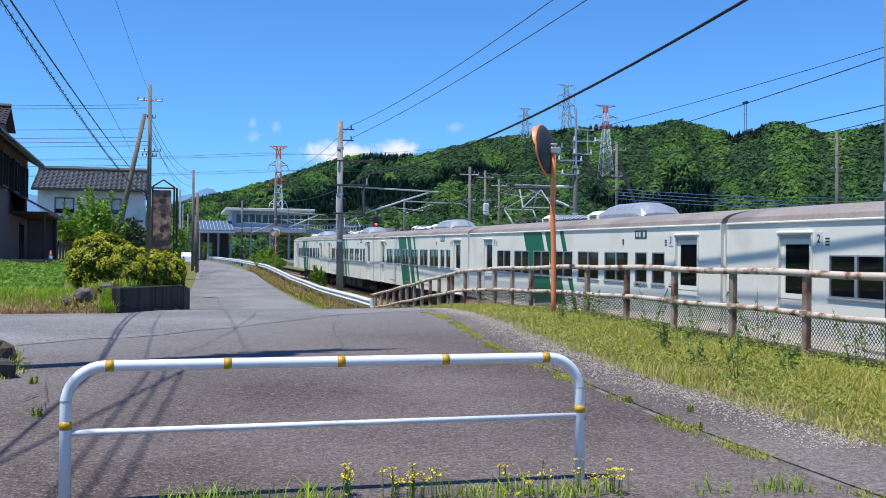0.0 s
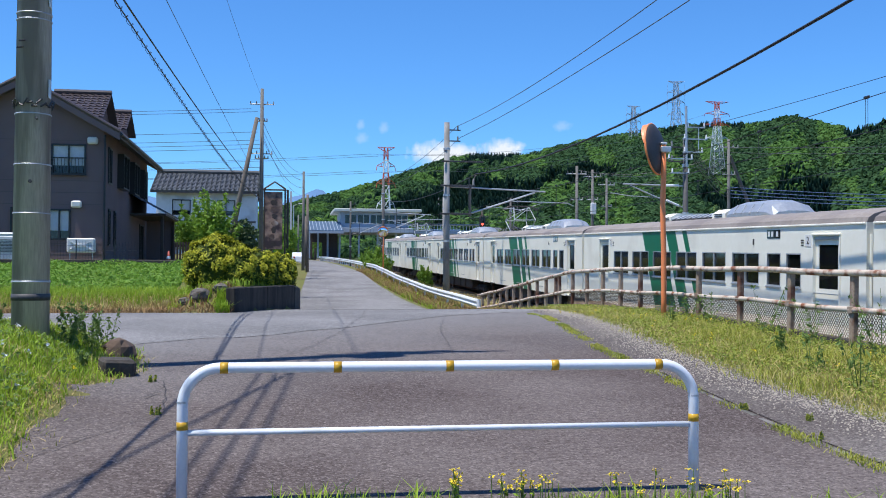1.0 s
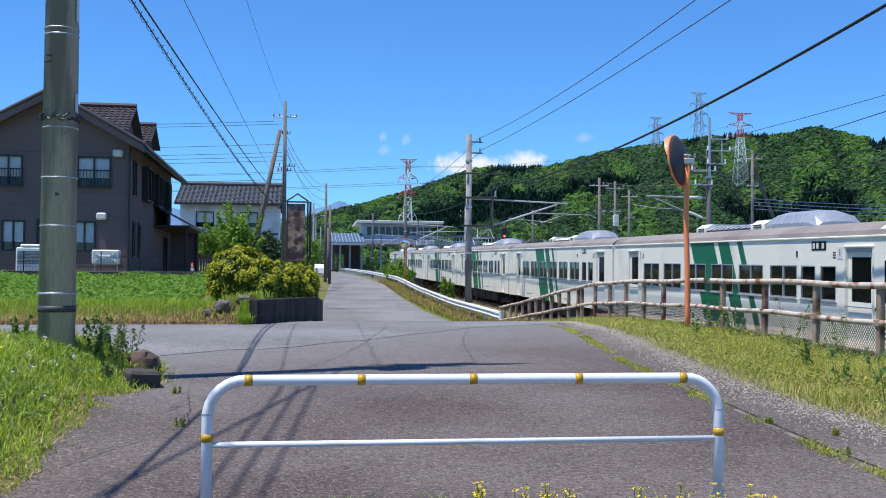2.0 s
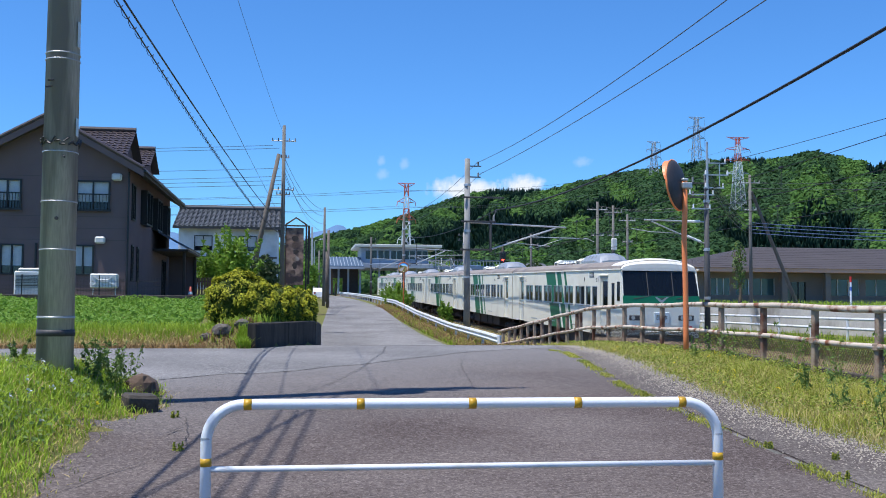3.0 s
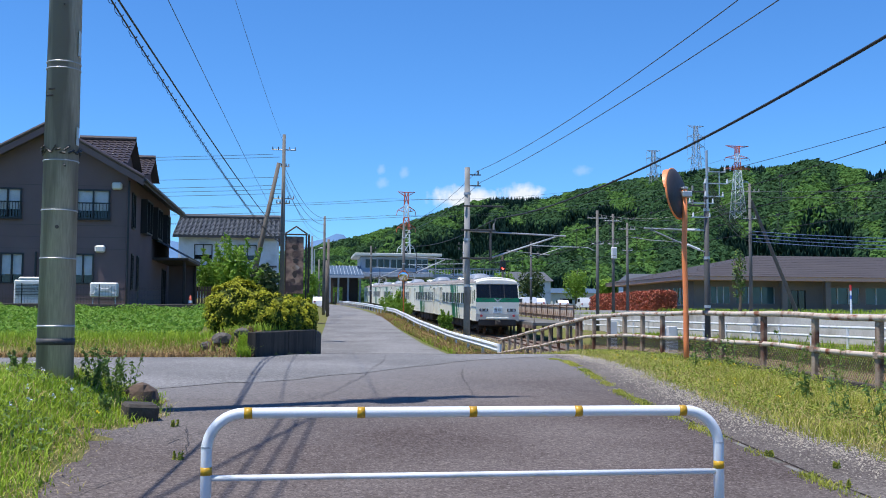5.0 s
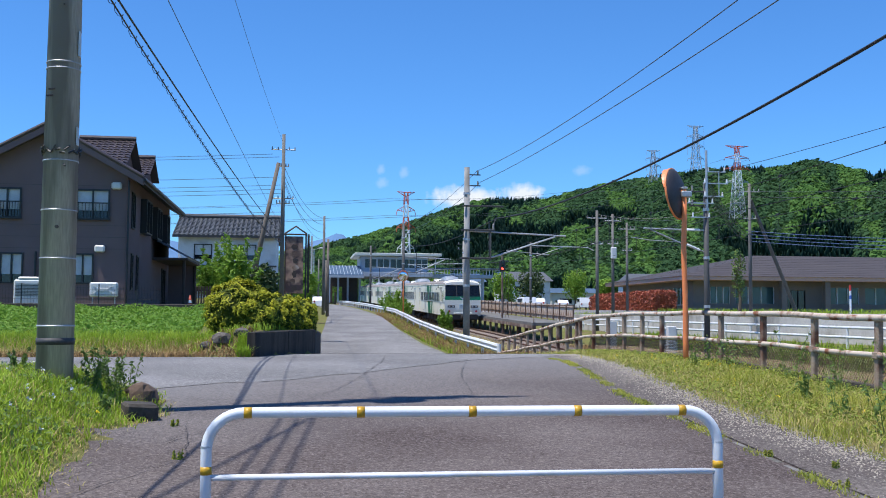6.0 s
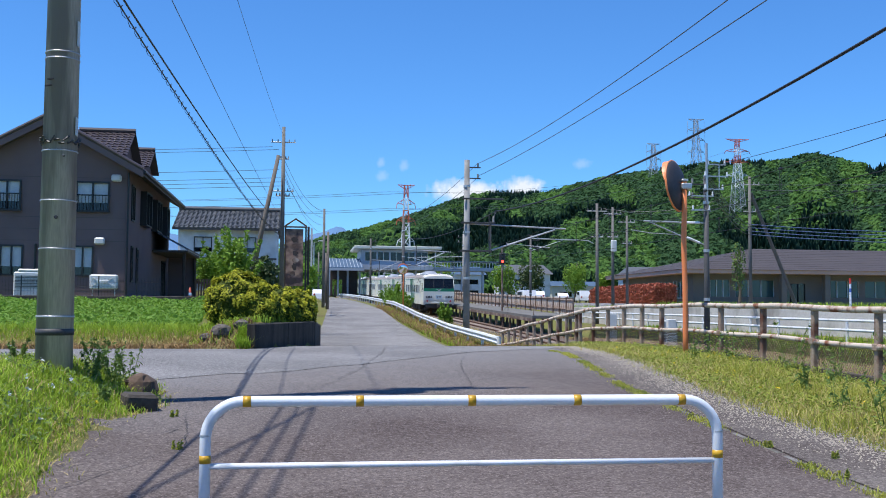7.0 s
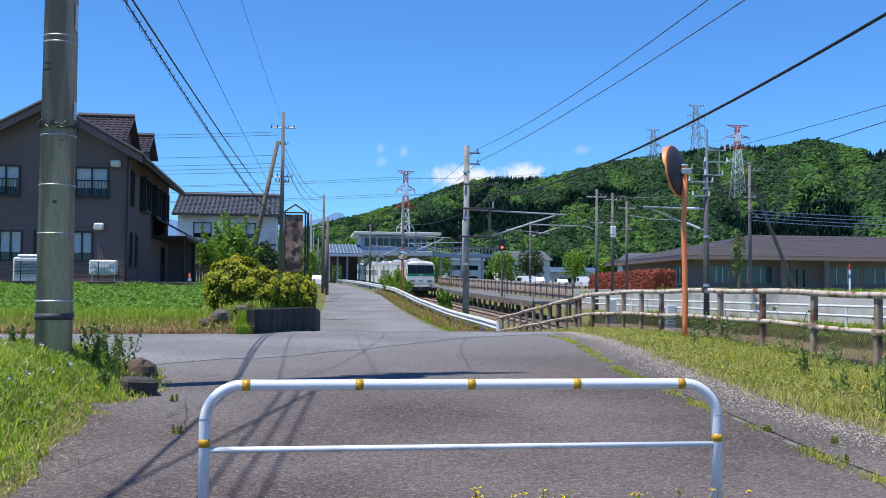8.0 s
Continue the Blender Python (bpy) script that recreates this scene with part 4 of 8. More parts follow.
def railway_fence():
    f = thing("railway_fence", "rust-streaked cream pipe fence with chain-link panels along the line", "fence")
    ys = list(np.arange(-8 + 0.0, 20.5, 1.75)) + list(np.arange(21.4, 28, 1.3)) + list(np.arange(28.3, 39.8, 1.05))
    rl = random.Random(2)
    for y in ys:
        z0, z1 = min(gz(FENCE_X, y), fence_top(y) - 0.6) - 0.15, fence_top(y)
        far = y > 20
        tw = pose(0, 0, 0, rl.uniform(-1, 1), rl.uniform(-1.2, 1.2), rl.uniform(-4, 4))
        p = part("post", Geo().box((FENCE_X, y, (z0 + z1) / 2), (0.09, 0.1, z1 - z0 - 0.04), tw, 0.012), RUSTPOST, f)
        part("clamp", Geo().box((FENCE_X - 0.05, y, z1 - 0.55), (0.04, 0.13, 0.1), None, 0.01), RUSTPOST, p)
    line = np.concatenate([np.arange(-8, 39.8, 0.8), [39.6]])
    for dz, r in ((0.0, 0.05), (-0.52, 0.042)):
        part("rail_pipe", Geo().tube([(FENCE_X - 0.03, y, fence_top(y) + dz - 0.03 + 0.012 * math.sin(y * 1.7 + dz)) for y in line], r, 10), RUSTY, f, "peeling cream pipe rail with rust", smooth=True)
    g = Geo()
    for dirn in (1, -1):
        for i in range(int(33 / 0.062)):
            y = -6 + i * 0.062
            zt, h = fence_top(y) - 0.56, 0.52
            a, b = (y, y + h * 0.9 * dirn)
            zb = zt - h
            g.tube([(FENCE_X + 0.02, a, zt), (FENCE_X + 0.02, b, zb)], 0.0055, 3, cap=False)
    part("chain_link", g, WIRE, f, "dull wire chain-link mesh", kind="stuff")
    for y in np.arange(-6, 27, 3.0):
        k = Geo().box((FENCE_X + 0.05, y + 1.5, gz(FENCE_X, y + 1.5) + 0.02), (0.14, 2.96, 0.16), pose(0, 0, 0, math.degrees(math.atan((gz(FENCE_X, y + 3) - gz(FENCE_X, y)) / 3)), 0, 0), 0.015)
        part("base_beam", k, DARKCONC, f, "dark concrete footing strip")


railway_fence()


def guard_rail():
    f = thing("guard_rail", "white W-beam guard rail bending along the climbing lane", "guard rail")
    ys = np.concatenate([np.arange(39.6, 90, 2.0), np.arange(90, 200, 6.0)])

    def gx(y):
        return float(np.interp(y, (39, 44, 60, 75, 90, 200), (8.0, 8.05, 8.15, 8.2, 8.1, 8.0)))

    def top(y):
        return float(soft_table(y, (39, 41, 53.5, 69, 85, 120, 169, 230), (0.14, 0.22, 0.47, 1.05, 1.88, 2.72, 3.67, 4.6), 2.0))
    prof = [(0, 0.0), (-0.05, -0.03), (-0.08, -0.09), (-0.03, -0.16), (-0.03, -0.19), (-0.08, -0.26), (-0.05, -0.32), (0, -0.35), (0.01, -0.35), (0.01, 0.0)]
    n = len(prof)
    for lo, hi in ((39.6, 200.0),):
        g = Geo()
        line = [y for y in ys if lo <= y <= hi]
        for y in line:
            g.v += [(gx(y) + a, y, top(y) + z) for a, z in prof]
        for i in range(len(line) - 1):
            g.f += [(i * n + j, i * n + (j + 1) % n, (i + 1) * n + (j + 1) % n, (i + 1) * n + j) for j in range(n)]
        part("beam", g, GUARD, f, "white corrugated steel beam")
    part("end_piece", Geo().tube([(8.0, 39.6, top(39.6) - 0.35), (8.0, 39.6, top(39.6))], 0.09, 10), GUARD, f)
    for y in np.arange(40, 200, 4.0):
        part("post", Geo().tube([(gx(y) + 0.09, y, min(gz(gx(y), y), top(y) - 0.5) - 0.3), (gx(y) + 0.09, y, top(y) - 0.02)], 0.06, 8), GUARD, f)


guard_rail()


def traffic_mirror(x, y, z0, zc, face, size=0.5, bent=True):
    """A round road mirror on an orange post; face: degrees it is turned to from +x."""
    m = thing("traffic_mirror", "round convex traffic mirror on a bent orange post" if bent else "round convex traffic mirror on an orange post", "traffic mirror")
    pts = [(0, 0, z0 - 0.2), (0.0, 0, z0 + 0.4), (0.0, 0, z0 + 1.3), (-0.015, 0, z0 + 1.9), (-0.02, 0, z0 + 2.3), (0.0, 0, z0 + 2.8), (0.0, 0, zc + 0.1)]
    if not bent:
        pts = [(0, 0, z0 - 0.2), (0, 0, zc + 0.1)]
    part("post", Geo().tube([(x + a, y + b, c) for a, b, c in pts], 0.052, 14), ORANGE, m, smooth=True)
    q = pose(x - 0.02, y, zc, 0, 0, face) @ pose(0.16, 0, 0.0, 0, 97, 0)
    back, glass, hood = Geo(), Geo(), Geo()
    rings = 8
    for g, dz, s in ((back, -0.13, 1.0), (glass, 0.1, 0.965)):
        for i in range(rings + 1):
            r = size * s * math.sin(math.pi / 2 * i / rings)
            h = dz * math.cos(math.pi / 2 * i / rings)
            g.v += [tuple(q @ Vector((r * math.cos(a), r * math.sin(a), h))) for a in [2 * math.pi * j / 40 for j in range(40)]]
        g.f += [(i * 40 + j, i * 40 + (j + 1) % 40, (i + 1) * 40 + (j + 1) % 40, (i + 1) * 40 + j) for i in range(rings) for j in range(40)]
    part("mirror_back", back, MIRRORBACK, m, "dull dark back shell", smooth=True)
    part("mirror_face", glass, MIRROR, m, "convex mirror", smooth=True)
    ring = [q @ Vector((size * math.cos(2 * math.pi * j / 40), size * math.sin(2 * math.pi * j / 40), 0)) for j in range(41)]
    part("rim", Geo().tube(ring, 0.022, 6), ORANGE, m, "orange rim", smooth=True)
    arc = [2 * math.pi * j / 40 for j in range(40)]
    arc = [a for a in arc if math.cos(a) < -0.05]
    for a in arc:
        p = Vector((size * math.cos(a), size * math.sin(a), 0))
        w = 0.13 * max(0.0, -math.cos(a)) ** 0.8
        hood.v += [tuple(q @ p), tuple(q @ (p * 1.02 + Vector((0, 0, w))))]
    hood.f += [(2 * i, 2 * i + 2, 2 * i + 3, 2 * i + 1) for i in range(len(arc) - 1)]
    part("visor", hood, ORANGE, m, "orange rain hood")
    br = Geo().box((x + 0.03, y, zc - 0.02), (0.2, 0.16, 0.12), None, 0.015).box((x, y, zc + 0.1), (0.12, 0.12, 0.05), None, 0.015)
    part("bracket", br, GALV, m, "grey steel bracket")
    return m


traffic_mirror(7.47, 18.7, gz(7.47, 18.7), 3.72, 138)


# ---- foliage ----
def leaf_mesh(pts, nrm, size, rng, spread=0.8, long=1.0, as_arrays=False):
    """Small four-cornered leaves at pts facing roughly along nrm: corners and faces."""
    n = len(pts)
    d = nrm + rng.normal(0, spread, (n, 3))
    d /= np.linalg.norm(d, axis=1)[:, None] + 1e-9
    t = np.cross(d, rng.normal(0, 1, (n, 3)))
    t /= np.linalg.norm(t, axis=1)[:, None] + 1e-9
    b = np.cross(d, t)
    s = (size * rng.uniform(0.6, 1.4, n))[:, None]
    c = np.stack([pts - t * s * 0.5 * long, pts - b * s * 0.32 + d * s * 0.1, pts + t * s * 0.5 * long, pts + b * s * 0.32 + d * s * 0.1], 1)
    idx = np.arange(n)[:, None] * 4
    if as_arrays:
        return c.reshape(-1, 3), idx + np.array([[0, 1, 2, 3]])
    return [tuple(p) for p in c.reshape(-1, 3).tolist()], [tuple(q) for q in (idx + np.array([[0, 1, 2, 3]])).tolist()]


def blades(pts, height, rng, width=0.012, lean=0.35):
    """Grass blades: a tapering bent strip each."""
    n = len(pts)
    a = rng.uniform(0, 2 * np.pi, n)
    side = np.stack([np.cos(a), np.sin(a), np.zeros(n)], 1)
    out = np.stack([-np.sin(a), np.cos(a), np.zeros(n)], 1) * rng.normal(0, lean, n)[:, None]
    h = (height * rng.uniform(0.45, 1.25, n))[:, None]
    w = (width * rng.uniform(0.7, 1.4, n))[:, None]
    up = np.array([[0, 0, 1.0]])
    mid = pts + up * h * 0.55 + out * h * 0.3
    tip = pts + up * h * 0.95 + out * h
    c = np.stack([pts - side * w, pts + side * w, mid + side * w * 0.7, mid - side * w * 0.7, tip], 1)
    i = np.arange(n)[:, None] * 5
    f = (i + np.array([[0, 1, 2, 3]])).tolist() + (i + np.array([[3, 2, 4]])).tolist()
    return [tuple(p) for p in c.reshape(-1, 3).tolist()], [tuple(q) for q in f]


def scatter(n, x0, x1, y0, y1, rng, keep=None):
    p = np.stack([rng.uniform(x0, x1, n), rng.uniform(y0, y1, n)], 1)
    if keep is not None:
        p = p[keep(p[:, 0], p[:, 1])]
    return np.concatenate([p, ground_z(p[:, 0], p[:, 1])[:, None]], 1)


def lumpy(rng, c, r, n, lumps=7, amp=0.25, low=-0.4):
    """Points and normals over an uneven rounded mass."""
    d = rng.normal(0, 1, (n, 3))
    d /= np.linalg.norm(d, axis=1)[:, None]
    d = d[d[:, 2] > low]
    k = np.ones(len(d))
    for _ in range(lumps):
        q = rng.normal(0, 1, 3)
        q /= np.linalg.norm(q)
        k += amp * np.exp(-np.sum((d - q) ** 2, 1) / 0.12) * rng.uniform(-0.3, 1)
    k *= rng.uniform(0.86, 1.04, len(d))
    return np.array(c) + d * np.array(r) * k[:, None], d


def trunk_geo(base, h, r, rng, limbs=6, spread=0.5):
    g = Geo()
    b = Vector(base)
    pts = [b + Vector((0.06 * h * math.sin(i * 1.3) * i / 5, 0.05 * h * math.cos(i * 1.7) * i / 5, h * i / 5)) for i in range(6)]
    g.tube(pts, r, 8, r1=r * 0.35)
    for i in range(limbs):
        p = pts[2 + i % 4]
        a = i * 2.4
        e = p + Vector((math.cos(a) * h * spread * rng.uniform(0.6, 1), math.sin(a) * h * spread * rng.uniform(0.6, 1), h * rng.uniform(0.2, 0.4)))
        g.tube([p, p.lerp(e, 0.5) + Vector((0, 0, 0.06 * h)), e], r * 0.4, 5, r1=r * 0.1)
    return g


def tree(x, y, h, spread, seed, leaf=LEAF_TREE, size=0.16, n=4200, label="young broadleaf tree with fresh green leaves", base=None, squash=1.0):
    rng = np.random.RandomState(seed)
    z = gz(x, y) if base is None else base
    t = thing("tree", label, "tree")
    part("trunk", trunk_geo((x, y, z - 0.1), h * 0.75, h * 0.03, rng, 7, spread / h * 0.7), TREEBARK, t, smooth=True)
    vs, fs = [], []
    for i in range(11):
        a = i * 2.4
        rr = spread * rng.uniform(0.3, 0.75) * (1 - 0.25 * (i / 11))
        c = (x + math.cos(a) * rr * 0.75, y + math.sin(a) * rr * 0.75, z + h * (0.38 + 0.5 * i / 11) * squash)
        p, d = lumpy(rng, c, (spread * 0.42, spread * 0.42, h * 0.17), n // 11, 5, 0.4, -1)
        p += rng.normal(0, spread * 0.05, p.shape)
        v, f = leaf_mesh(p, d, size, rng)
        k = len(vs)
        vs += v
        fs += [tuple(j + k for j in q) for q in f]
    stuff("crown", vs, fs, leaf, "", "", t)
    return t


def shoot_tree(x, y, h, spread, seed, label):
    """A young tree of many upright leafy shoots."""
    rng = np.random.RandomState(seed)
    z = gz(x, y)
    t = thing("tree", label, "tree")
    part("trunk", trunk_geo((x, y, z - 0.1), h * 0.5, h * 0.03, rng, 6, spread / h * 0.7), TREEBARK, t, smooth=True)
    pts = []
    for i in range(46):
        a, lean = rng.uniform(0, 6.28), rng.uniform(0.1, 1.0) ** 0.7
        hh = h * rng.uniform(0.6, 1.05) * (1.05 - 0.35 * lean)
        for k in range(70):
            f = rng.uniform(0.15, 1)
            rr = spread * lean * (0.25 + 0.75 * f)
            w = spread * 0.13 * (1.2 - f)
            pts.append((x + math.cos(a) * rr + rng.normal(0, w), y + math.sin(a) * rr + rng.normal(0, w), z + hh * (0.28 + 0.72 * f) + rng.normal(0, w)))
    v, f = leaf_mesh(np.array(pts), np.tile([[0, 0, 0.7]], (len(pts), 1)), 0.16, rng, 0.8, 1.4)
    stuff("crown", v, f, LEAF_TREE, "", "", t)


# ---- poles, masts and wires ----
def cable(name, a, b, sag, r, material=CABLE, label="black overhead cable between poles", n=14):
    a, b = Vector(a), Vector(b)
    pts = [a.lerp(b, i / n) - Vector((0, 0, 4 * sag * (i / n) * (1 - i / n))) for i in range(n + 1)]
    ob = part(name, Geo().tube(pts, r, 5, cap=False), material)
    return tagged(ob, label, "cable", "overhead lines")


def crossarm(g, p, half, d=(1, 0, 0), t=0.07):
    d = Vector(d).normalized()
    p = Vector(p)
    g.tube([p - d * half, p + d * half], t / 2, 4)


def utility_pole(x, y, z, h, r0, r1, label, arms=(), steps=True, bands=(), material=CONCRETE, armdir=(1, 0, 0)):
    p = thing("utility_pole", label, "utility pole")
    part("shaft", Geo().tube([(x, y, z - 0.3), (x, y, z + h)], r0, 20, r1=r1), material, p, smooth=True)
    d = Vector(armdir).normalized()
    for ah, half in arms:
        c = Vector((x, y, z + ah))
        g = Geo()
        g.tube([c - d * half, c + d * half], 0.045, 4)
        arm = part("crossarm", g, GALV, p)
        for k in (-0.92, -0.45, 0.45, 0.92):
            q = c + d * half * k
            part("insulator", Geo().tube([q, q + Vector((0, 0, 0.12)), q + Vector((0, 0, 0.22))], 0.05, 8, r1=0.03), MASTCONC if k > 0 else DARKSTEEL, arm)
    for bh, tall, mt in bands:
        rr = r0 + (r1 - r0) * bh / h + 0.006
        part("band", Geo().tube([(x, y, z + bh), (x, y, z + bh + tall)], rr, 20), mt, p, smooth=True)
    return p


POLE = (-2.58, 11.35, gz(-2.58, 11.35))
pole = utility_pole(*POLE, 13.4, 0.195, 0.125, "tall weathered concrete utility pole with steel bands", arms=((13.1, 0.9), (12.3, 0.9), (10.9, 0.75)),
                    bands=((0.55, 0.02, GALV), (1.28, 0.012, GALV), (1.8, 0.012, GALV), (2.34, 0.012, GALV), (3.35, 0.012, GALV), (3.42, 0.012, GALV), (4.2, 0.02, GALV)))
strap = Geo()
for k in range(26):
    a = 2 * math.pi * k / 26
    rr = 0.196
    strap.tube([(POLE[0] + rr * math.cos(a), POLE[1] + rr * math.sin(a), POLE[2] + 2.42 + 0.03 * (k % 2)), (POLE[0] + rr * 1.06 * math.cos(a + 0.3), POLE[1] + rr * 1.06 * math.sin(a + 0.3), POLE[2] + 2.5 - 0.04 * (k % 3))], 0.011, 4)
part("barbed_strap", strap, DARKSTEEL, pole, "band of tangled climbing guard wire")
for z0, z1 in ((2.52, 2.72), (3.5, 3.78)):
    part("number_strip", Geo().box((POLE[0] + 0.19 - 0.005 * z0, POLE[1] - 0.05, POLE[2] + (z0 + z1) / 2), (0.012, 0.09, z1 - z0), None, 0.003), ACWHITE, pole, "small white strip")
for z0, a in ((3.05, -2.0), (3.12, -1.9), (2.3, -1.2), (4.05, -1.4)):
    part("step_bolt", Geo().tube([(POLE[0] + 0.17 * math.cos(a), POLE[1] + 0.17 * math.sin(a), POLE[2] + z0), (POLE[0] + 0.27 * math.cos(a), POLE[1] + 0.27 * math.sin(a), POLE[2] + z0 - 0.03)], 0.011, 6), DARKSTEEL, pole)
part("foot_strap", Geo().tube([(POLE[0], POLE[1], POLE[2] + 0.36), (POLE[0], POLE[1], POLE[2] + 0.43)], 0.199, 20), DARKSTEEL, pole, "dark steel strap near the foot", smooth=True)
part("bolt_hole", Geo().tube([(POLE[0] + 0.02, POLE[1] - 0.18, POLE[2] + 1.62), (POLE[0] + 0.02, POLE[1] - 0.2, POLE[2] + 1.62)], 0.02, 10), DARKSTEEL, pole)
part("transformer", Geo().tube([(POLE[0] + 0.45, POLE[1], POLE[2] + 9.0), (POLE[0] + 0.45, POLE[1], POLE[2] + 9.8)], 0.24, 16), GALV, pole, "grey pole-top transformer can")

P2 = (-1.2, 75.0, gz(-1.2, 75.0))
utility_pole(*P2, 14.7 - P2[2], 0.19, 0.12, "distant concrete utility pole with crossarms", material=POLEGREY, arms=((13.55 - P2[2], 0.9), (12.3 - P2[2], 0.4), (9.9 - P2[2], 0.8), (9.55 - P2[2], 0.5)))
brace = thing("brace_pole", "leaning weathered wooden brace pole", "utility pole")
part("shaft", Geo().tube([(-3.6, 74.4, gz(-3.6, 74.4) - 0.2), (-1.55, 74.6, 12.5)], 0.2, 12, r1=0.14), WOODPOLE, brace, smooth=True)
for x, y, h in ((2.3, 92, 9.0), (2.5, 86, 6.6), (3.0, 110, 5.5), (3.0, 150, 7.0)):
    utility_pole(x, y, gz(x, y), h, 0.15, 0.1, "slim pole beside the climbing lane", material=WOODPOLE if h < 7 else POLEGREY)
lamp = thing("street_lamp", "slim grey street lamp by the lane", "street lamp")
part("mast", Geo().tube([(2.6, 170, gz(2.6, 170)), (2.6, 170, 12.2), (3.6, 170, 12.6)], 0.09, 8), GALV, lamp)
part("lantern", Geo().box((4.0, 170, 12.55), (0.9, 0.3, 0.18), None, 0.05), GALV, lamp)

# lines from the near pole up the lane
cable("overhead_cable", (-2.5, 11.35, 5.5), (-1.2, 75, 7.3), 0.36, 0.016)
cable("overhead_cable", (-2.5, 11.35, 5.62), (-5.6, -25, 5.8), 0.1, 0.02)
for k in range(3):
    cable("overhead_cable", (-2.5 + 0.1 * k, 11.35, 7.3 + 0.22 * k), (-5.8 + 0.12 * k, -26, 7.5 + 0.22 * k), 0.2, 0.015)
cable("overhead_cable", (-2.6, 11.3, 9.3), (-11.2, -20, 9.5), 0.3, 0.022)
a, b = Vector((-2.5, 11.35, 5.4)), Vector((-1.25, 75, 6.6))
spiral = Geo()
pts = []
for i in range(700):
    f = i / 699
    c = a.lerp(b, f) - Vector((0, 0, 2.2 * f * (1 - f)))
    ang = i * 1.1
    pts.append(c + Vector((0.035 * math.cos(ang), 0, 0.05 * math.sin(ang))))
spiral.tube(pts, 0.0055, 3, cap=False)
tagged(part("spiral_hanger", spiral, CABLE), "cable wrapped in a spiral hanger", "cable", "overhead lines")
cable("overhead_cable", a, b, 0.55, 0.012)
cable("overhead_cable", (-2.45, 11.35, 6.75), (-1.2, 75, 7.6), 0.15, 0.008, THINCABLE, "thin grey wire between poles")
cable("overhead_cable", (-2.5, 11.35, 10.4), (-1.2, 75, 14.0), 0.45, 0.008, THINCABLE, "thin grey wire between poles")
for dz, dx in ((13.2, -0.8), (13.0, -0.3), (11.5, -0.3), (10.9, -0.2), (10.6, 0), (10.3, 0.1), (8.9, 0)):
    cable("overhead_cable", (-1.2 + dx, 75, dz), (-60, 84, dz + 0.6), 0.7, 0.017, THINCABLE, "thin grey wire between poles")
for dz, y1 in ((9.2, 92), (8.6, 92), (8.2, 110), (7.9, 92)):
    cable("overhead_cable", (-1.1, 75, dz + 3.0), (2.3, y1, gz(2.3, y1) + 8.8 - (9.2 - dz)), 0.9, 0.016, THINCABLE, "thin grey wire between poles")


def track_mast(x, y, top, arm_to, label, concrete=True, arms=True, r=0.19):
    z = gz(x, y)
    m = thing("catenary_mast", label, "railway mast")
    part("shaft", Geo().tube([(x, y, z - 0.3), (x, y, top)], r, 16, r1=r * 0.78), MASTCONC if concrete else MASTDARK, m, smooth=True)
    s = 1 if arm_to > x else -1
    rz = float(rail_z(y))
    for h in (0.35, 0.6, 0.85):
        part("band", Geo().tube([(x, y, z + (top - z) * h), (x, y, z + (top - z) * h + 0.12)], r * 1.02, 16), GALV, m)
    if arms:
        a = Geo().tube([(x, y, rz + 6.35), (arm_to + s * 0.9, y, rz + 6.15)], 0.045, 8)
        part("top_tube", a, GALV, m, "long grey steel cantilever tube")
        part("brace_tube", Geo().tube([(x + s * 1.2, y, rz + 4.85), (arm_to + s * 0.3, y, rz + 6.1)], 0.05, 8), GALV, m)
        part("hold_bracket", Geo().box((x + s * 0.7, y, rz + 4.85), (1.4, 0.07, 0.07)).tube([(x + s * 1.25, y, rz + 4.7), (x + s * 1.25, y, rz + 6.8)], 0.04, 6), DARKSTEEL, m)
        part("steady_arm", Geo().tube([(x + s * 2.2, y, rz + 5.3), (arm_to, y, rz + 5.1)], 0.022, 6), GALV, m)
        part("insulator", Geo().tube([(x + s * 0.3, y, rz + 4.85), (x + s * 0.75, y, rz + 4.85)], 0.06, 8), MASTCONC, m)
    for dz in (-0.4, -1.0):
        part("upper_bracket", Geo().box((x + s * 0.35, y, top + dz), (0.8, 0.06, 0.06)), DARKSTEEL, m)
    for dz in (-0.25, -0.85):
        part("insulator", Geo().tube([(x + s * 0.6, y, top + dz - 0.12), (x + s * 0.6, y, top + dz + 0.1)], 0.045, 8), MASTCONC, m)
    return m


track_mast(9.06, 53.8, 9.4, 13.7, "concrete catenary mast with steel bands and cantilever arm")
near_mast = track_mast(9.2, 11.0, 9.4, 13.7, "grey catenary mast behind the pipe fence", arms=False, r=0.17)
for z in np.arange(0.6, 2.6, 0.16):
    part("step_bolt", Geo().tube([(9.05, 10.93, z), (8.93, 10.9, z)], 0.012, 5), GALV, near_mast)
main_mast = [o for o in bpy.data.objects if o.name.startswith("catenary_mast")][0]
for z, a, b, h in ((7.27, -0.3, 2.0, 0.09), (5.95, -0.35, 1.55, 0.1), (4.42, -0.4, 1.35, 0.1)):
    part("cross_bracket", Geo().box((9.06 + (a + b) / 2, 53.62, z), (b - a, 0.08, h), None, 0.01), DARKSTEEL, main_mast, "dark steel angle bracket")
part("hanger", Geo().tube([(10.35, 53.62, 4.3), (10.35, 53.62, 6.05)], 0.045, 8), MASTDARK, main_mast)
part("feeder_insulator", Geo().tube([(10.5, 53.62, 6.0), (10.5, 53.62, 6.25), (10.62, 53.62, 6.55)], 0.06, 8), MASTCONC, main_mast)
pole_mast = track_mast(17.05, 40.3, 7.0, 13.7, "slim dark timber-and-steel catenary mast beyond the track", arms=False, r=0.13, concrete=False)
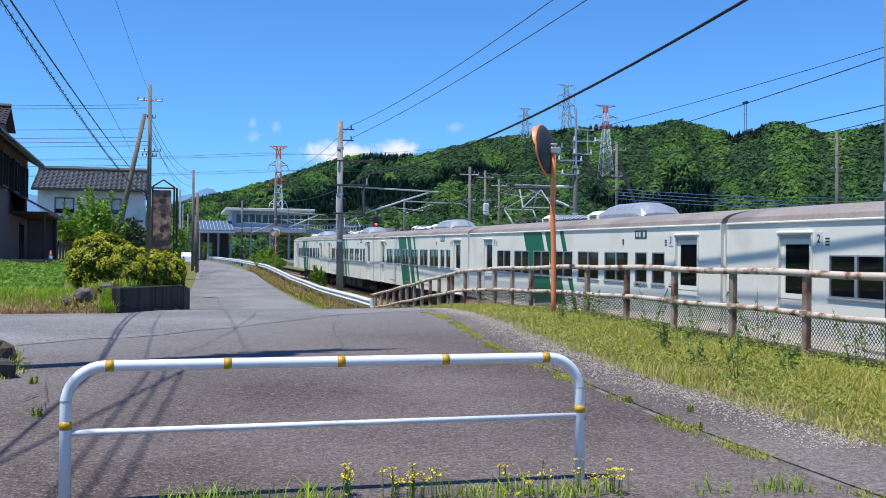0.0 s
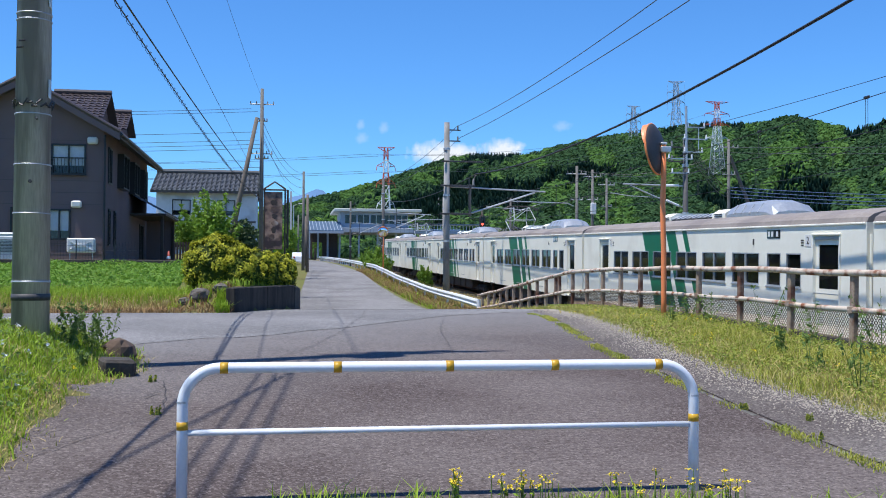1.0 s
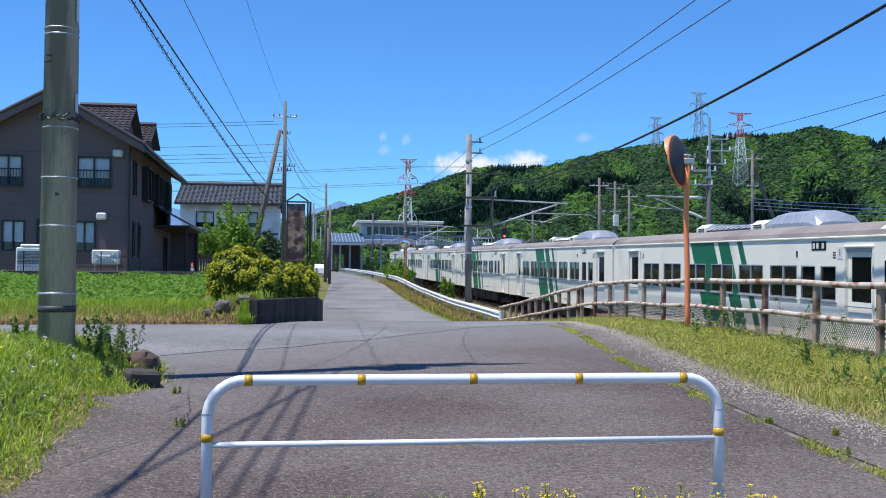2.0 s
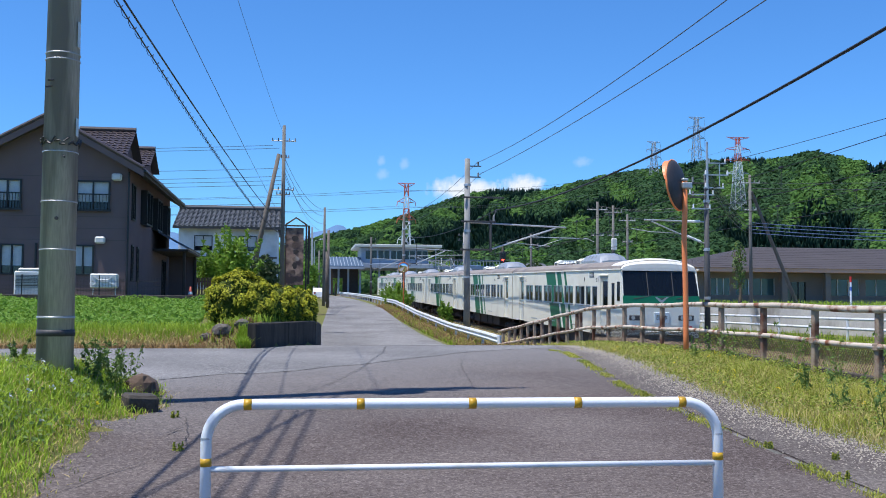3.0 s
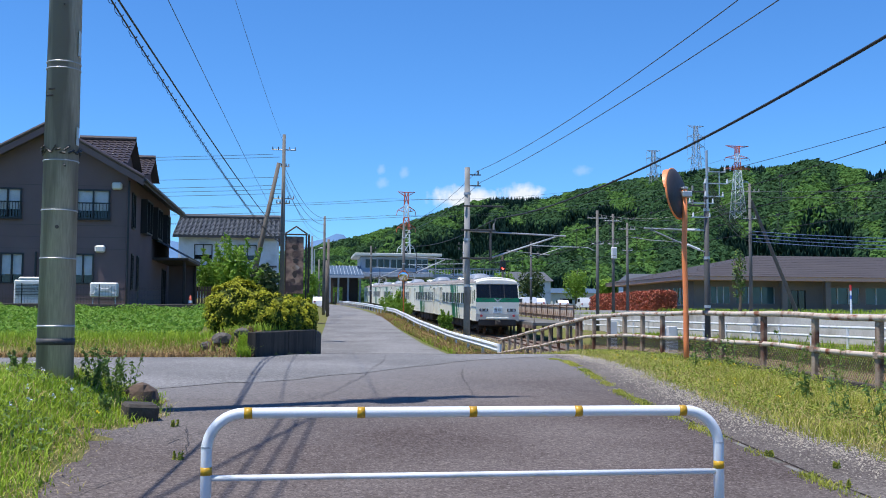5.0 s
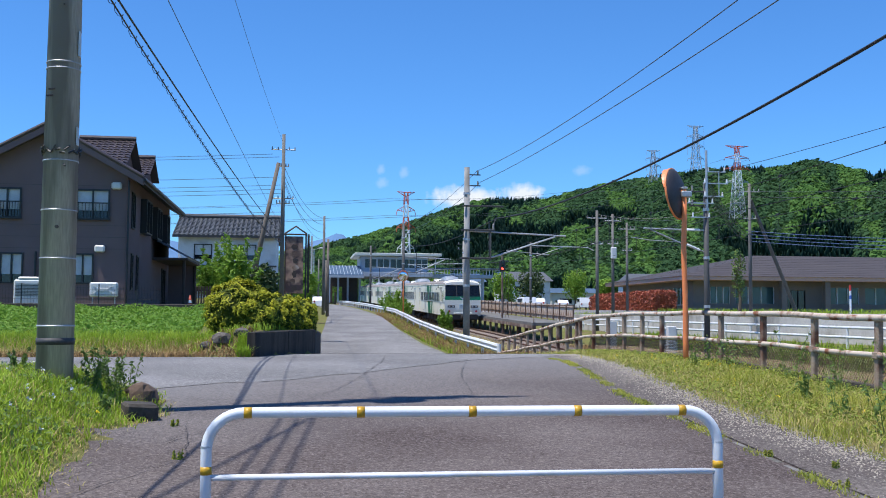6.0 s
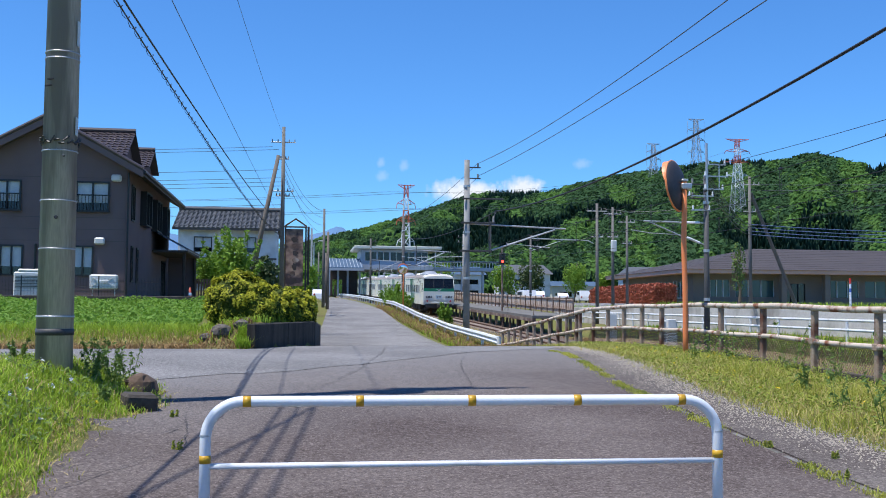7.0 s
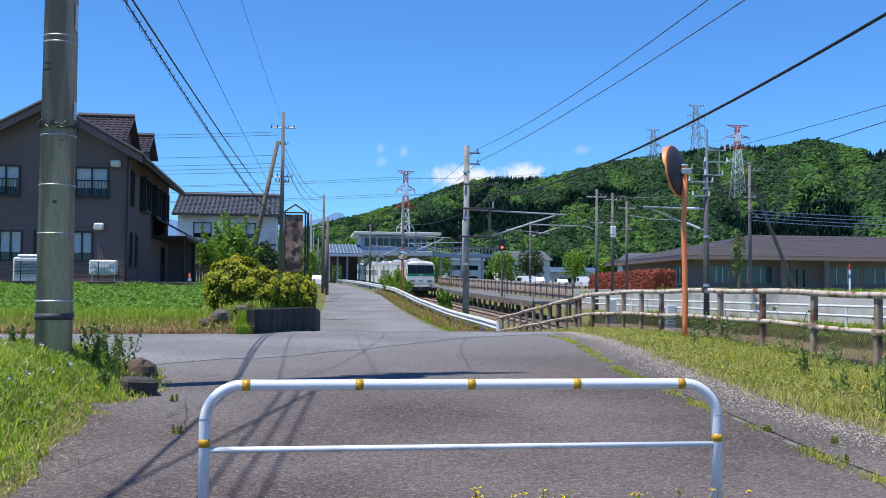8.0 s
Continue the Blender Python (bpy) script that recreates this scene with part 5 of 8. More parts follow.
part("top_extension", Geo().tube([(17.05, 40.2, 5.9), (17.05, 40.2, 8.35)], 0.055, 8), GALV, pole_mast, "thin galvanised top tube")
for z, a, b in ((7.45, 0.0, 0.85), (6.95, -0.15, 0.95), (6.4, -0.15, 0.75), (6.1, -0.85, 0.3), (5.5, -0.7, 0.15)):
    bar = part("cross_bracket", Geo().box((17.05 + (a + b) / 2, 40.2, z), (b - a, 0.05, 0.05)), GALV, pole_mast, "galvanised cross bracket")
    for q in (a + 0.08, b - 0.05):
        part("insulator", Geo().tube([(17.05 + q, 40.2, z + 0.02), (17.05 + q, 40.2, z + 0.2)], 0.045, 8, r1=0.03), PIPEWHITE, bar)
part("strut", Geo().tube([(17.6, 40.2, 6.4), (17.6, 40.2, 7.45)], 0.022, 6), GALV, pole_mast)
part("cantilever_tube", Geo().tube([(16.95, 40.3, 4.95), (14.3, 40.3, 5.0)], 0.035, 8), GALV, pole_mast, "grey cantilever tube")
part("cantilever_tube", Geo().tube([(16.95, 40.3, 4.05), (15.8, 40.3, 4.45), (14.6, 40.3, 4.95)], 0.03, 8), GALV, pole_mast)
part("steady_arm", Geo().tube([(15.9, 40.3, 4.45), (14.6, 40.3, 4.5), (13.75, 40.3, 4.62)], 0.018, 6), GALV, pole_mast)
for z in (4.97, 4.12):
    part("long_insulator", Geo().tube([(16.2, 40.3, z + (0.22 if z < 4.5 else 0)), (16.75, 40.3, z)], 0.055, 8), PIPEWHITE, pole_mast, "white rod insulator")
yard_mast = track_mast(19.4, 82.7, 7.5, 24.0, "slim catenary mast by the platform", r=0.11, arms=False, concrete=False)
part("top_tube", Geo().tube([(19.4, 82.7, 7.25), (24.4, 82.7, 7.15), (24.9, 82.7, 6.9)], 0.045, 8), GALV, yard_mast)
part("steady_arm", Geo().tube([(19.4, 82.7, 6.2), (22.2, 82.7, 7.15)], 0.03, 6), GALV, yard_mast)
track_mast(10.0, 96, 10.2, 13.7, "catenary mast beside the line", r=0.16, concrete=False)
track_mast(19.5, 118, 10.2, 13.7, "catenary mast by the platform", r=0.16)
track_mast(10.0, 140, 11.0, 13.7, "catenary mast beside the line", r=0.16, concrete=False)
# contact wire, messenger and droppers
for x, ups in ((13.7, ((-32, 4.6, 5.75), (11, 4.58, 5.75), (53.8, 4.72, 5.8), (96, 5.65, 6.75), (140, 6.75, 7.8), (200, 8.2, 9.3))), (17.6, ((-30, 4.4, 5.5), (14, 4.4, 5.4), (56, 4.75, 5.7), (100, 5.7, 6.7), (150, 6.9, 7.9)))):
    for (y0, a0, b0), (y1, a1, b1) in zip(ups[:-1], ups[1:]):
        cable("contact_wire", (x, y0, a0), (x, y1, a1), 0.0, 0.011, CABLE, "railway contact wire over track", 4)
        cable("messenger_wire", (x, y0, b0), (x, y1, b1), 0.45, 0.011, CABLE, "railway messenger wire over track", 12)
        count = int((y1 - y0) / 5.0)
        for k in range(1, count):
            f = k / count
            y, low, high = y0 + (y1 - y0) * f, a0 + (a1 - a0) * f, b0 + (b1 - b0) * f - 1.8 * f * (1 - f)
            ob = part("dropper", Geo().tube([(x, y - 0.05, low), (x, y - 0.05, high)], 0.007, 4).tube([(x, y + 0.05, low), (x, y + 0.05, high)], 0.007, 4).box((x, y, high + 0.02), (0.05, 0.2, 0.07), None, 0.01), CABLE)
            tagged(ob, "paired dropper wires with clamp between railway wires", "cable", "overhead lines")
# heavy feeder and thin lines along the line
cable("feeder_cable", (10.62, 53.6, 6.6), (10.62, 11.0, 6.9), 0.84, 0.036, CABLE, "thick black feeder cable on masts", 24)
cable("feeder_cable", (10.62, 11.0, 6.9), (10.62, -32, 6.7), 0.8, 0.036, CABLE, "thick black feeder cable on masts")
cable("feeder_cable", (10.62, 53.6, 6.6), (10.6, 96, 8.0), 0.5, 0.03, CABLE, "thick black feeder cable on masts")
for x, z, z1, s in ((9.6, 9.2, 8.62, 0.57), (9.8, 8.6, 7.98, 0.34)):
    cable("feeder_wire", (x, 53.8, z), (x, 11.0, z1), s, 0.014, THINCABLE, "thin grey feeder wire on masts", 20)
    cable("feeder_wire", (x, 11.0, z1), (x, -32, z1), s, 0.014, THINCABLE, "thin grey feeder wire on masts")
    cable("feeder_wire", (x, 53.8, z), (x + 0.5, 96, z + 0.9), 0.5, 0.014, THINCABLE, "thin grey feeder wire on masts")
cable("feeder_wire", (17.6, 40.3, 7.45), (17.6, -3, 7.5), 0.45, 0.011, CABLE, "thin black feeder wire on masts")
cable("feeder_wire", (17.6, 40.3, 7.45), (19.4, 82.7, 7.5), 0.4, 0.011, CABLE, "thin black feeder wire on masts")
# poles and telephone cables behind the line
for x, y, top in ((45.0, 60, 11.2), (33.0, 70, 11.2), (22.85, 75, 9.5), (27.0, 84, 10.2), (30.3, 90, 10.05)):
    utility_pole(x, y, gz(x, y), top - gz(x, y), 0.14, 0.1, "concrete utility pole beyond the tracks", material=POLEGREY, arms=((top - gz(x, y) - 0.6, 0.8), (top - gz(x, y) - 2.6, 0.5)))
box = thing("transformer_box", "pale grey box strapped to a utility pole", "transformer")
part("casing", Geo().box((27.0, 83.75, 6.8), (0.45, 0.35, 1.0), None, 0.05), ACWHITE, box)
part("bracket", Geo().box((27.0, 83.9, 7.2), (0.3, 0.14, 0.08)), DARKSTEEL, box)
brace = thing("brace_pole", "dark leaning brace pole", "utility pole")
part("shaft", Geo().tube([(37.2, 71, gz(37.2, 71) - 0.2), (33.2, 70.2, 10.0)], 0.15, 10, r1=0.12), WOODPOLE, brace)
for k in range(4):
    cable("telephone_cable", (33, 70, 6.9 + 0.25 * k), (75, 55, 8.2 + 0.3 * k), 1.4, 0.03, mat("blue_cable", (0.05, 0.1, 0.22), rough=0.5, bump=0) if k == 0 else bpy.data.materials["blue_cable"], "blue-sheathed telephone cable between poles")
    cable("telephone_cable", (33, 70, 6.9 + 0.25 * k), (17.2, 40.5, 6.6 + 0.2 * k), 0.5, 0.02, CABLE, "dark telephone cable between poles")
for x, y, z, x2, y2, z2 in ((33, 70, 10.6, 80, 56, 13), (33, 70, 10.2, 80, 56, 12.2), (22.85, 75, 9.2, 33, 70, 10.3), (27, 84, 10, 33, 70, 10.0), (30.3, 90, 9.8, 33, 70, 9.8)):
    cable("overhead_cable", (x, y, z), (x2, y2, z2), 0.9, 0.016, THINCABLE, "thin grey wire between poles")


def pylon(x, y, z0, h, w, arm, red=True):
    p = thing("transmission_pylon", "red and white lattice transmission pylon" if red else "grey lattice transmission pylon", "pylon")
    n = 9
    lv = [i / n for i in range(n + 1)]

    def half(f):
        return w * (0.25 * (1 - f) ** 1.3 + 0.085)
    t = w * 0.011 + 0.06
    for i in range(n):
        g = Geo()
        a, b = half(lv[i]), half(lv[i + 1])
        za, zb = z0 + h * lv[i], z0 + h * lv[i + 1]
        cs = [(-1, -1), (1, -1), (1, 1), (-1, 1)]
        for k, (sx, sy) in enumerate(cs):
            nx, ny = cs[(k + 1) % 4]
            g.tube([(x + sx * a, y + sy * a, za), (x + sx * b, y + sy * b, zb)], t, 4)
            g.tube([(x + sx * a, y + sy * a, za), (x + nx * b, y + ny * b, zb)], t * 0.6, 3)
            g.tube([(x + nx * a, y + ny * a, za), (x + sx * b, y + sy * b, zb)], t * 0.6, 3)
            g.tube([(x + sx * b, y + sy * b, zb), (x + nx * b, y + ny * b, zb)], t * 0.6, 3)
        part("lattice_section", g, (PYLON_RED if i in (6, 8) else PIPEWHITE if i > 2 else PYLON_GREY) if red else PYLON_GREY, p)
    for k, f in enumerate((0.5, 0.68, 0.83, 0.97)):
        z = z0 + h * f
        for s in (-1, 1):
            g = Geo()
            e = (x + s * arm * (0.92 if k == 0 else 1.0), y, z + (h * 0.035 if k == 3 else h * 0.012))
            for sy in (-1, 1):
                g.tube([(x + s * half(f), y + sy * half(f), z), e], t * 0.7, 3)
                g.tube([(x + s * half(f), y + sy * half(f), z + h * (0.03 if k == 3 else 0.045)), e], t * 0.7, 3)
            m = Vector(e).lerp(Vector((x, y, z)), 0.5)
            g.tube([m, m + Vector((0, 0, h * 0.022))], t * 0.6, 3)
            if k < 3:
                g.tube([e, (e[0] + s * arm * 0.12, e[1], z - h * 0.03)], t * 0.9, 3)
            if not red and k:
                g.tube([(e[0], e[1], z), (e[0], e[1], z - h * 0.12)], t * 0.5, 3)
            part("cross_arm", g, (PYLON_RED if k else PIPEWHITE) if red else PYLON_GREY, p)


pylon(31.6, 297, 4, 34.0, 6.2, 2.6)
pylon(172.3, 376, 40, 29.3, 7.6, 4.9)
pylon(233.5, 566, 75, 40, 11, 5.2, False)
pylon(207, 566, 70, 29.5, 9.5, 4.2, False)
for dz, s in ((36, -5), (31, 5), (36, 5), (31, -5)):
    cable("transmission_line", (31.5 + s, 297, dz), (-260, 420, dz + 14), 6, 0.05, THINCABLE, "distant thin transmission line wire")
    cable("transmission_line", (31.5 + s, 297, dz), (172 + s, 376, dz + 28), 5, 0.04, THINCABLE, "distant thin transmission line wire")


# ---- houses on the west side ----
def tiled_slope(o, u, v, lu, lv, pu=0.3, pv=0.3, bump=0.05):
    """A roof slope of stepped, rounded tiles: o corner at the eave, u along the eave, v up the slope."""
    o, u, v = Vector(o), Vector(u).normalized(), Vector(v).normalized()
    n = u.cross(v).normalized()
    if n.z < 0:
        n = -n
    nu, nv = max(1, round(lu / pu)), max(1, round(lv / pv))
    g = Geo()
    for j in range(nv):
        for i in range(nu):
            a0, a1 = lu * i / nu, lu * (i + 1) / nu
            b0, b1 = lv * j / nv - 0.03, lv * (j + 1) / nv
            am = a0 + (a1 - a0) * 0.42
            lo, hi = bump + 0.015, 0.012
            q = [(a0, b0, lo * 0.4), (am, b0, lo * 1.5), (a1, b0, lo * 0.4), (a1, b1, hi * 0.4), (am, b1, hi * 2.5), (a0, b1, hi * 0.4)]
            pts = [o + u * a + v * b + n * h for a, b, h in q] + [o + u * a0 + v * b0, o + u * a1 + v * b0]
            g.add(pts, [(0, 1, 4, 5), (1, 2, 3, 4), (6, 7, 2, 1, 0)])
    return g


def window_unit(parent, o, u, w, h, out, curtain=True, bars=False, box=0.06):
    """A window with frame, panes and an inner curtain; o its lower corner on the wall's face."""
    o, u, out = Vector(o), Vector(u).normalized(), Vector(out).normalized()
    up = Vector((0, 0, 1))

    def slab(a0, a1, z0, z1, d0, d1):
        g = Geo()
        vs = [o + u * a + up * z + out * d for d in (d0, d1) for a, z in ((a0, z0), (a1, z0), (a1, z1), (a0, z1))]
        return g.add(vs, [(0, 1, 2, 3), (4, 5, 6, 7), (0, 1, 5, 4), (1, 2, 6, 5), (2, 3, 7, 6), (3, 0, 4, 7)])
    t = 0.07
    win = part("window", slab(0, w, 0, t, -0.1, box), BLACKFRAME, parent, "black aluminium sliding window")
    for q in ((0, w, h - t, h), (0, t, t, h - t), (w - t, w, t, h - t), (w / 2 - 0.03, w / 2 + 0.03, t, h - t)):
        part("window_frame", slab(*q, -0.1, box - 0.003), BLACKFRAME, win)
    for a, b in ((t, w / 2 - 0.03), (w / 2 + 0.03, w - t)):
        part("pane", slab(a, b, t, h - t, -0.06, -0.05), GLASS, win)
    if curtain:
        part("curtain", slab(t, w - t, h * 0.3, h - t, -0.048, -0.044), CURTAIN, win, "pale drawn curtain")
    if bars:
        part("bar_rail", slab(-0.05, w + 0.05, h * 0.52, h * 0.56, 0.09, 0.13), BLACKFRAME, win)
        part("bar_rail", slab(-0.05, w + 0.05, -0.03, 0.03, 0.063, 0.16), BLACKFRAME, win)
        for k in range(11):
            a = w * k / 10
            part("railing_bar", slab(a - 0.012, a + 0.012, 0.0, h * 0.52, 0.1, 0.12), BLACKFRAME, win)


def mauve_house():
    h = thing("house", "two-storey mauve rendered house with dark tiled roof", "house")
    x0, x1, y0, y1, z0, eave = -13.7, -7.3, 44.3, 58.5, 1.35, 7.25
    xm, peak = (x0 + x1) / 2, 9.25
    hs = [(a - x0, b - z0, c - x0, d - z0) for a, b, c, d in ((-12.75, 5.3, -11.6, 6.6), (-9.4, 5.3, -8.0, 6.6), (-12.4, 2.55, -11.45, 3.85), (-9.5, 2.55, -8.6, 3.85))]
    part("wall", Geo().wall((x0, y0, z0), (1, 0, 0), x1 - x0, eave - z0, 0.18, (0, 1, 0), hs), RENDER_MAUVE, h, "mauve textured render")
    part("gable", Geo().add([(x0, y0, eave), (x1, y0, eave), (xm, y0, peak - 0.1), (x0, y0 + 0.18, eave), (x1, y0 + 0.18, eave), (xm, y0 + 0.18, peak - 0.1)], [(0, 1, 2), (5, 4, 3), (0, 2, 5, 3), (1, 4, 5, 2)]), RENDER_MAUVE, h)
    sh = [(1.0, 3.7, 1.9, 5.3), (3.6, 3.7, 5.4, 5.3), (7.2, 3.7, 9.0, 5.3), (11.0, 3.7, 12.2, 5.3), (1.1, 1.0, 1.6, 2.6), (2.6, 1.0, 3.1, 2.6), (11.2, 0.3, 12.6, 2.4)]
    part("wall", Geo().wall((x1, y0 + 0.18, z0), (0, 1, 0), y1 - y0 - 0.18, eave - z0, 0.18, (-1, 0, 0), sh), RENDER_MAUVE, h)
    part("wall", Geo().wall((x0, y0 + 0.18, z0), (0, 1, 0), y1 - y0 - 0.18, eave - z0, 0.18, (1, 0, 0)), RENDER_MAUVE, h)
    part("wall", Geo().wall((x0, y1, z0), (1, 0, 0), x1 - x0, eave - z0, 0.18, (0, 1, 0)), RENDER_MAUVE, h)
    part("inner_floor", Geo().box((xm, (y0 + y1) / 2, 4.3), (x1 - x0 - 0.4, y1 - y0 - 0.4, 0.2)), FASCIA, h)
    part("foundation", Geo().box((xm, (y0 + y1) / 2, z0 + 0.1), (x1 - x0 + 0.06, y1 - y0 + 0.06, 0.5)), WALLCONC, h)
    for a, b, c, d in hs:
        window_unit(h, (x0 + a, y0, z0 + b), (1, 0, 0), c - a, d - b, (0, -1, 0), True, b > 3)
    for a, b, c, d in sh:
        window_unit(h, (x1, y0 + 0.18 + a, z0 + b), (0, 1, 0), c - a, d - b, (1, 0, 0), False, False, 0.3 if b > 3 and c - a > 1 else 0.06)
    for sx in (-1, 1):
        top, low = Vector((xm, 0, peak)), Vector((xm + sx * 3.95, 0, peak - 3.95 * 0.56))
        sl = (top - low).normalized()
        ln = (top - low).length
        ya, yb = y0 - 0.6, y1 + 0.6
        part("roof_tiles", tiled_slope((low.x, ya, low.z), (0, 1, 0), sl, yb - ya, ln), ROOFTILE, h, "dark glazed roof tiles", kind="stuff")
        part("soffit", Geo().add([(low.x, ya, low.z - 0.02), (low.x, yb, low.z - 0.02), (top.x, yb, top.z - 0.02), (top.x, ya, top.z - 0.02), (low.x, ya, low.z - 0.2), (low.x, yb, low.z - 0.2), (top.x, yb, top.z - 0.2), (top.x, ya, top.z - 0.2)], [(0, 1, 2, 3), (4, 5, 6, 7), (0, 3, 7, 4), (0, 1, 5, 4), (1, 2, 6, 5)]), FASCIA, h)
        part("rake_board", Geo().add([(low.x, ya - 0.03, low.z + 0.0), (top.x, ya - 0.03, top.z + 0.0), (top.x, ya - 0.03, top.z - 0.3), (low.x, ya - 0.03, low.z - 0.3), (low.x, ya + 0.03, low.z), (top.x, ya + 0.03, top.z), (top.x, ya + 0.03, top.z - 0.3), (low.x, ya + 0.03, low.z - 0.3)], [(0, 1, 2, 3), (4, 5, 6, 7), (0, 1, 5, 4), (3, 2, 6, 7), (0, 4, 7, 3)]), RENDER_MAUVE, h, "mauve barge board")
        part("verge_tiles", Geo().tube([(low.x, ya, low.z + 0.07), (top.x, ya, top.z + 0.07)], 0.09, 8), ROOFTILE, h)
        part("gutter", Geo().tube([(low.x + sx * 0.06, ya, low.z - 0.05), (low.x + sx * 0.06, yb, low.z - 0.05)], 0.06, 8), BLACKFRAME, h)
    part("ridge", Geo().tube([(xm, y0 - 0.6, peak + 0.1), (xm, y1 + 0.6, peak + 0.1)], 0.13, 10), ROOFTILE, h)
    # cross gable behind
    for yr, xr, zr, half in ((50.4, -7.95, 9.75, 2.3), (54.6, -7.6, 9.5, 1.7)):
        for s in (-1, 1):
            lowp = Vector((-10.6, yr + s * half, zr - half * 0.62))
            sl = Vector((0, -s * half, half * 0.62))
            part("roof_tiles", tiled_slope(lowp, (1, 0, 0), sl, xr + 10.6, sl.length), ROOFTILE, h, kind="stuff")
            part("soffit", Geo().add([lowp, (xr, lowp.y, lowp.z), (xr, yr, zr), (-10.6, yr, zr)], [(0, 1, 2, 3)]), FASCIA, h)
        part("gable", Geo().add([(xr - 0.4, yr - half, zr - half * 0.62), (xr - 0.4, yr + half, zr - half * 0.62), (xr - 0.4, yr, zr)], [(0, 1, 2)]), RENDER_MAUVE, h)
        part("ridge", Geo().tube([(-10.6, yr, zr + 0.1), (xr, yr, zr + 0.1)], 0.12, 8), ROOFTILE, h)
    # porch roof on the lane side
    part("porch_roof", tiled_slope((-5.55, 52.0, 4.15), (0, 1, 0), (-1.75, 0, 0.95), 6.2, 1.98), ROOFTILE, h, "tiled porch roof", kind="stuff")
    part("porch_soffit", Geo().box((-6.4, 55.1, 4.08), (1.75, 6.2, 0.12), None, 0.02), PANELWOOD, h)
    for y in (52.4, 57.8):
        part("porch_post", Geo().box((-5.75, y, 2.7), (0.14, 0.14, 2.7), None, 0.02), PANELWOOD, h)
    part("porch_wall", Geo().box((-6.5, 57.9, 2.7), (1.4, 0.12, 2.7)), RENDER_MAUVE, h)
    part("down_pipe", Geo().tube([(x1 + 0.08, y0 - 0.1, z0 + 0.1), (x1 + 0.08, y0 - 0.1, 7.0)], 0.045, 8), BLACKFRAME, h)
    part("down_pipe", Geo().tube([(-10.95, y0 - 0.08, z0 + 0.1), (-10.95, y0 - 0.08, 3.9)], 0.05, 8), BLACKFRAME, h)
    for x, z in ((-7.72, 6.75), (-8.35, 4.05)):
        part("vent_hood", Geo().box((x, y0 - 0.12, z), (0.42, 0.24, 0.3), None, 0.06), ACWHITE, h, "cream vent hood")
    for z in (1.95, 2.4, 4.05, 4.55, 5.05, 6.75):
        part("siding_joint", Geo().box((xm, y0 - 0.003, z), (x1 - x0 - 0.04, 0.01, 0.016)), FASCIA, h)


mauve_house()


def condenser(x, y, w, hgt, z, label, legs=0.0):
    c = thing("air_conditioner", label, "air conditioner")
    part("casing", Geo().box((x, y, z + legs + hgt / 2), (w, 0.38, hgt), None, 0.05), ACWHITE, c)
    for s in (-1, 1):
        part("leg", Geo().tube([(x + s * w * 0.42, y, z - 0.1), (x + s * w * 0.4, y, z + legs + 0.02)], 0.022, 6), GALV, c)
    if legs:
        for d in (-1, 1):
            part("embossed_rib", Geo().tube([(x + d * w * 0.36, y - 0.2, z + legs + hgt * 0.22), (x + d * w * 0.14, y - 0.2, z + legs + hgt * 0.5), (x + d * w * 0.36, y - 0.2, z + legs + hgt * 0.78)], 0.018, 5), ACWHITE, c)
        part("badge", Geo().box((x, y - 0.2, z + legs + hgt * 0.5), (w * 0.4, 0.03, hgt * 0.2), None, 0.01), ACWHITE, c)
    else:
        for k in range(9):
            part("grille_slat", Geo().box((x, y - 0.2, z + hgt * (0.45 + 0.05 * k)), (w * 0.84, 0.02, 0.022)), DARKSTEEL, c)
        part("top_dome", Geo().box((x + 0.05, y, z + hgt + 0.06), (w * 0.8, 0.36, 0.12), None, 0.05), ACWHITE, c)
        part("base_panel", Geo().box((x, y - 0.195, z + hgt * 0.2), (w * 0.9, 0.02, hgt * 0.32)), GALV, c)


zf = gz(-8, 43)
condenser(-7.95, 43.2, 1.1, 0.6, zf, "cream oil tank panel on thin steel legs", 0.52)
condenser(-10.95, 43.2, 1.05, 1.2, zf, "cream outdoor unit with dark grille")


def wire_fence():
    f = thing("garden_fence", "low black wire mesh fence before the house", "fence")
    for x in np.arange(-14, -5.4, 1.5):
        part("post", Geo().tube([(x, 42.4, gz(x, 42.4) - 0.1), (x, 42.4, gz(x, 42.4) + 1.05)], 0.025, 6), BLACKFRAME, f)
    g = Geo()
    for x in np.arange(-14, -5.4, 0.12):
        g.tube([(x, 42.4, gz(x, 42.4)), (x, 42.4, gz(x, 42.4) + 0.98)], 0.004, 3)
    for dz in np.arange(0.05, 1.0, 0.19):
        g.tube([(-14, 42.4, gz(-14, 42.4) + dz), (-5.4, 42.4, gz(-5.4, 42.4) + dz)], 0.006, 3)
    part("wire_mesh", g, BLACKFRAME, f, kind="stuff")
    part("kerb", Geo().box((-8.9, 41.9, gz(-9.7, 41.9) + 0.08), (10.6, 0.18, 0.36), None, 0.02), DARKCONC, f, "low dark concrete kerb")


wire_fence()


def slat_fence():
    f = thing("slat_fence", "dark brown slatted garden fence", "fence")
    for x in np.arange(-7.8, -4.3, 0.16):
        part("slat", Geo().box((x, 60, 2.25), (0.11, 0.03, 1.35), None, 0.006), PANELWOOD, f)
    for z in (1.9, 2.7):
        part("rail", Geo().box((-6.05, 60.05, z), (3.6, 0.05, 0.08)), PANELWOOD, f)
    part("base_wall", Geo().box((-6.05, 60.1, 1.5), (3.7, 0.18, 0.9), None, 0.02), DARKCONC, f, "low dark block base")


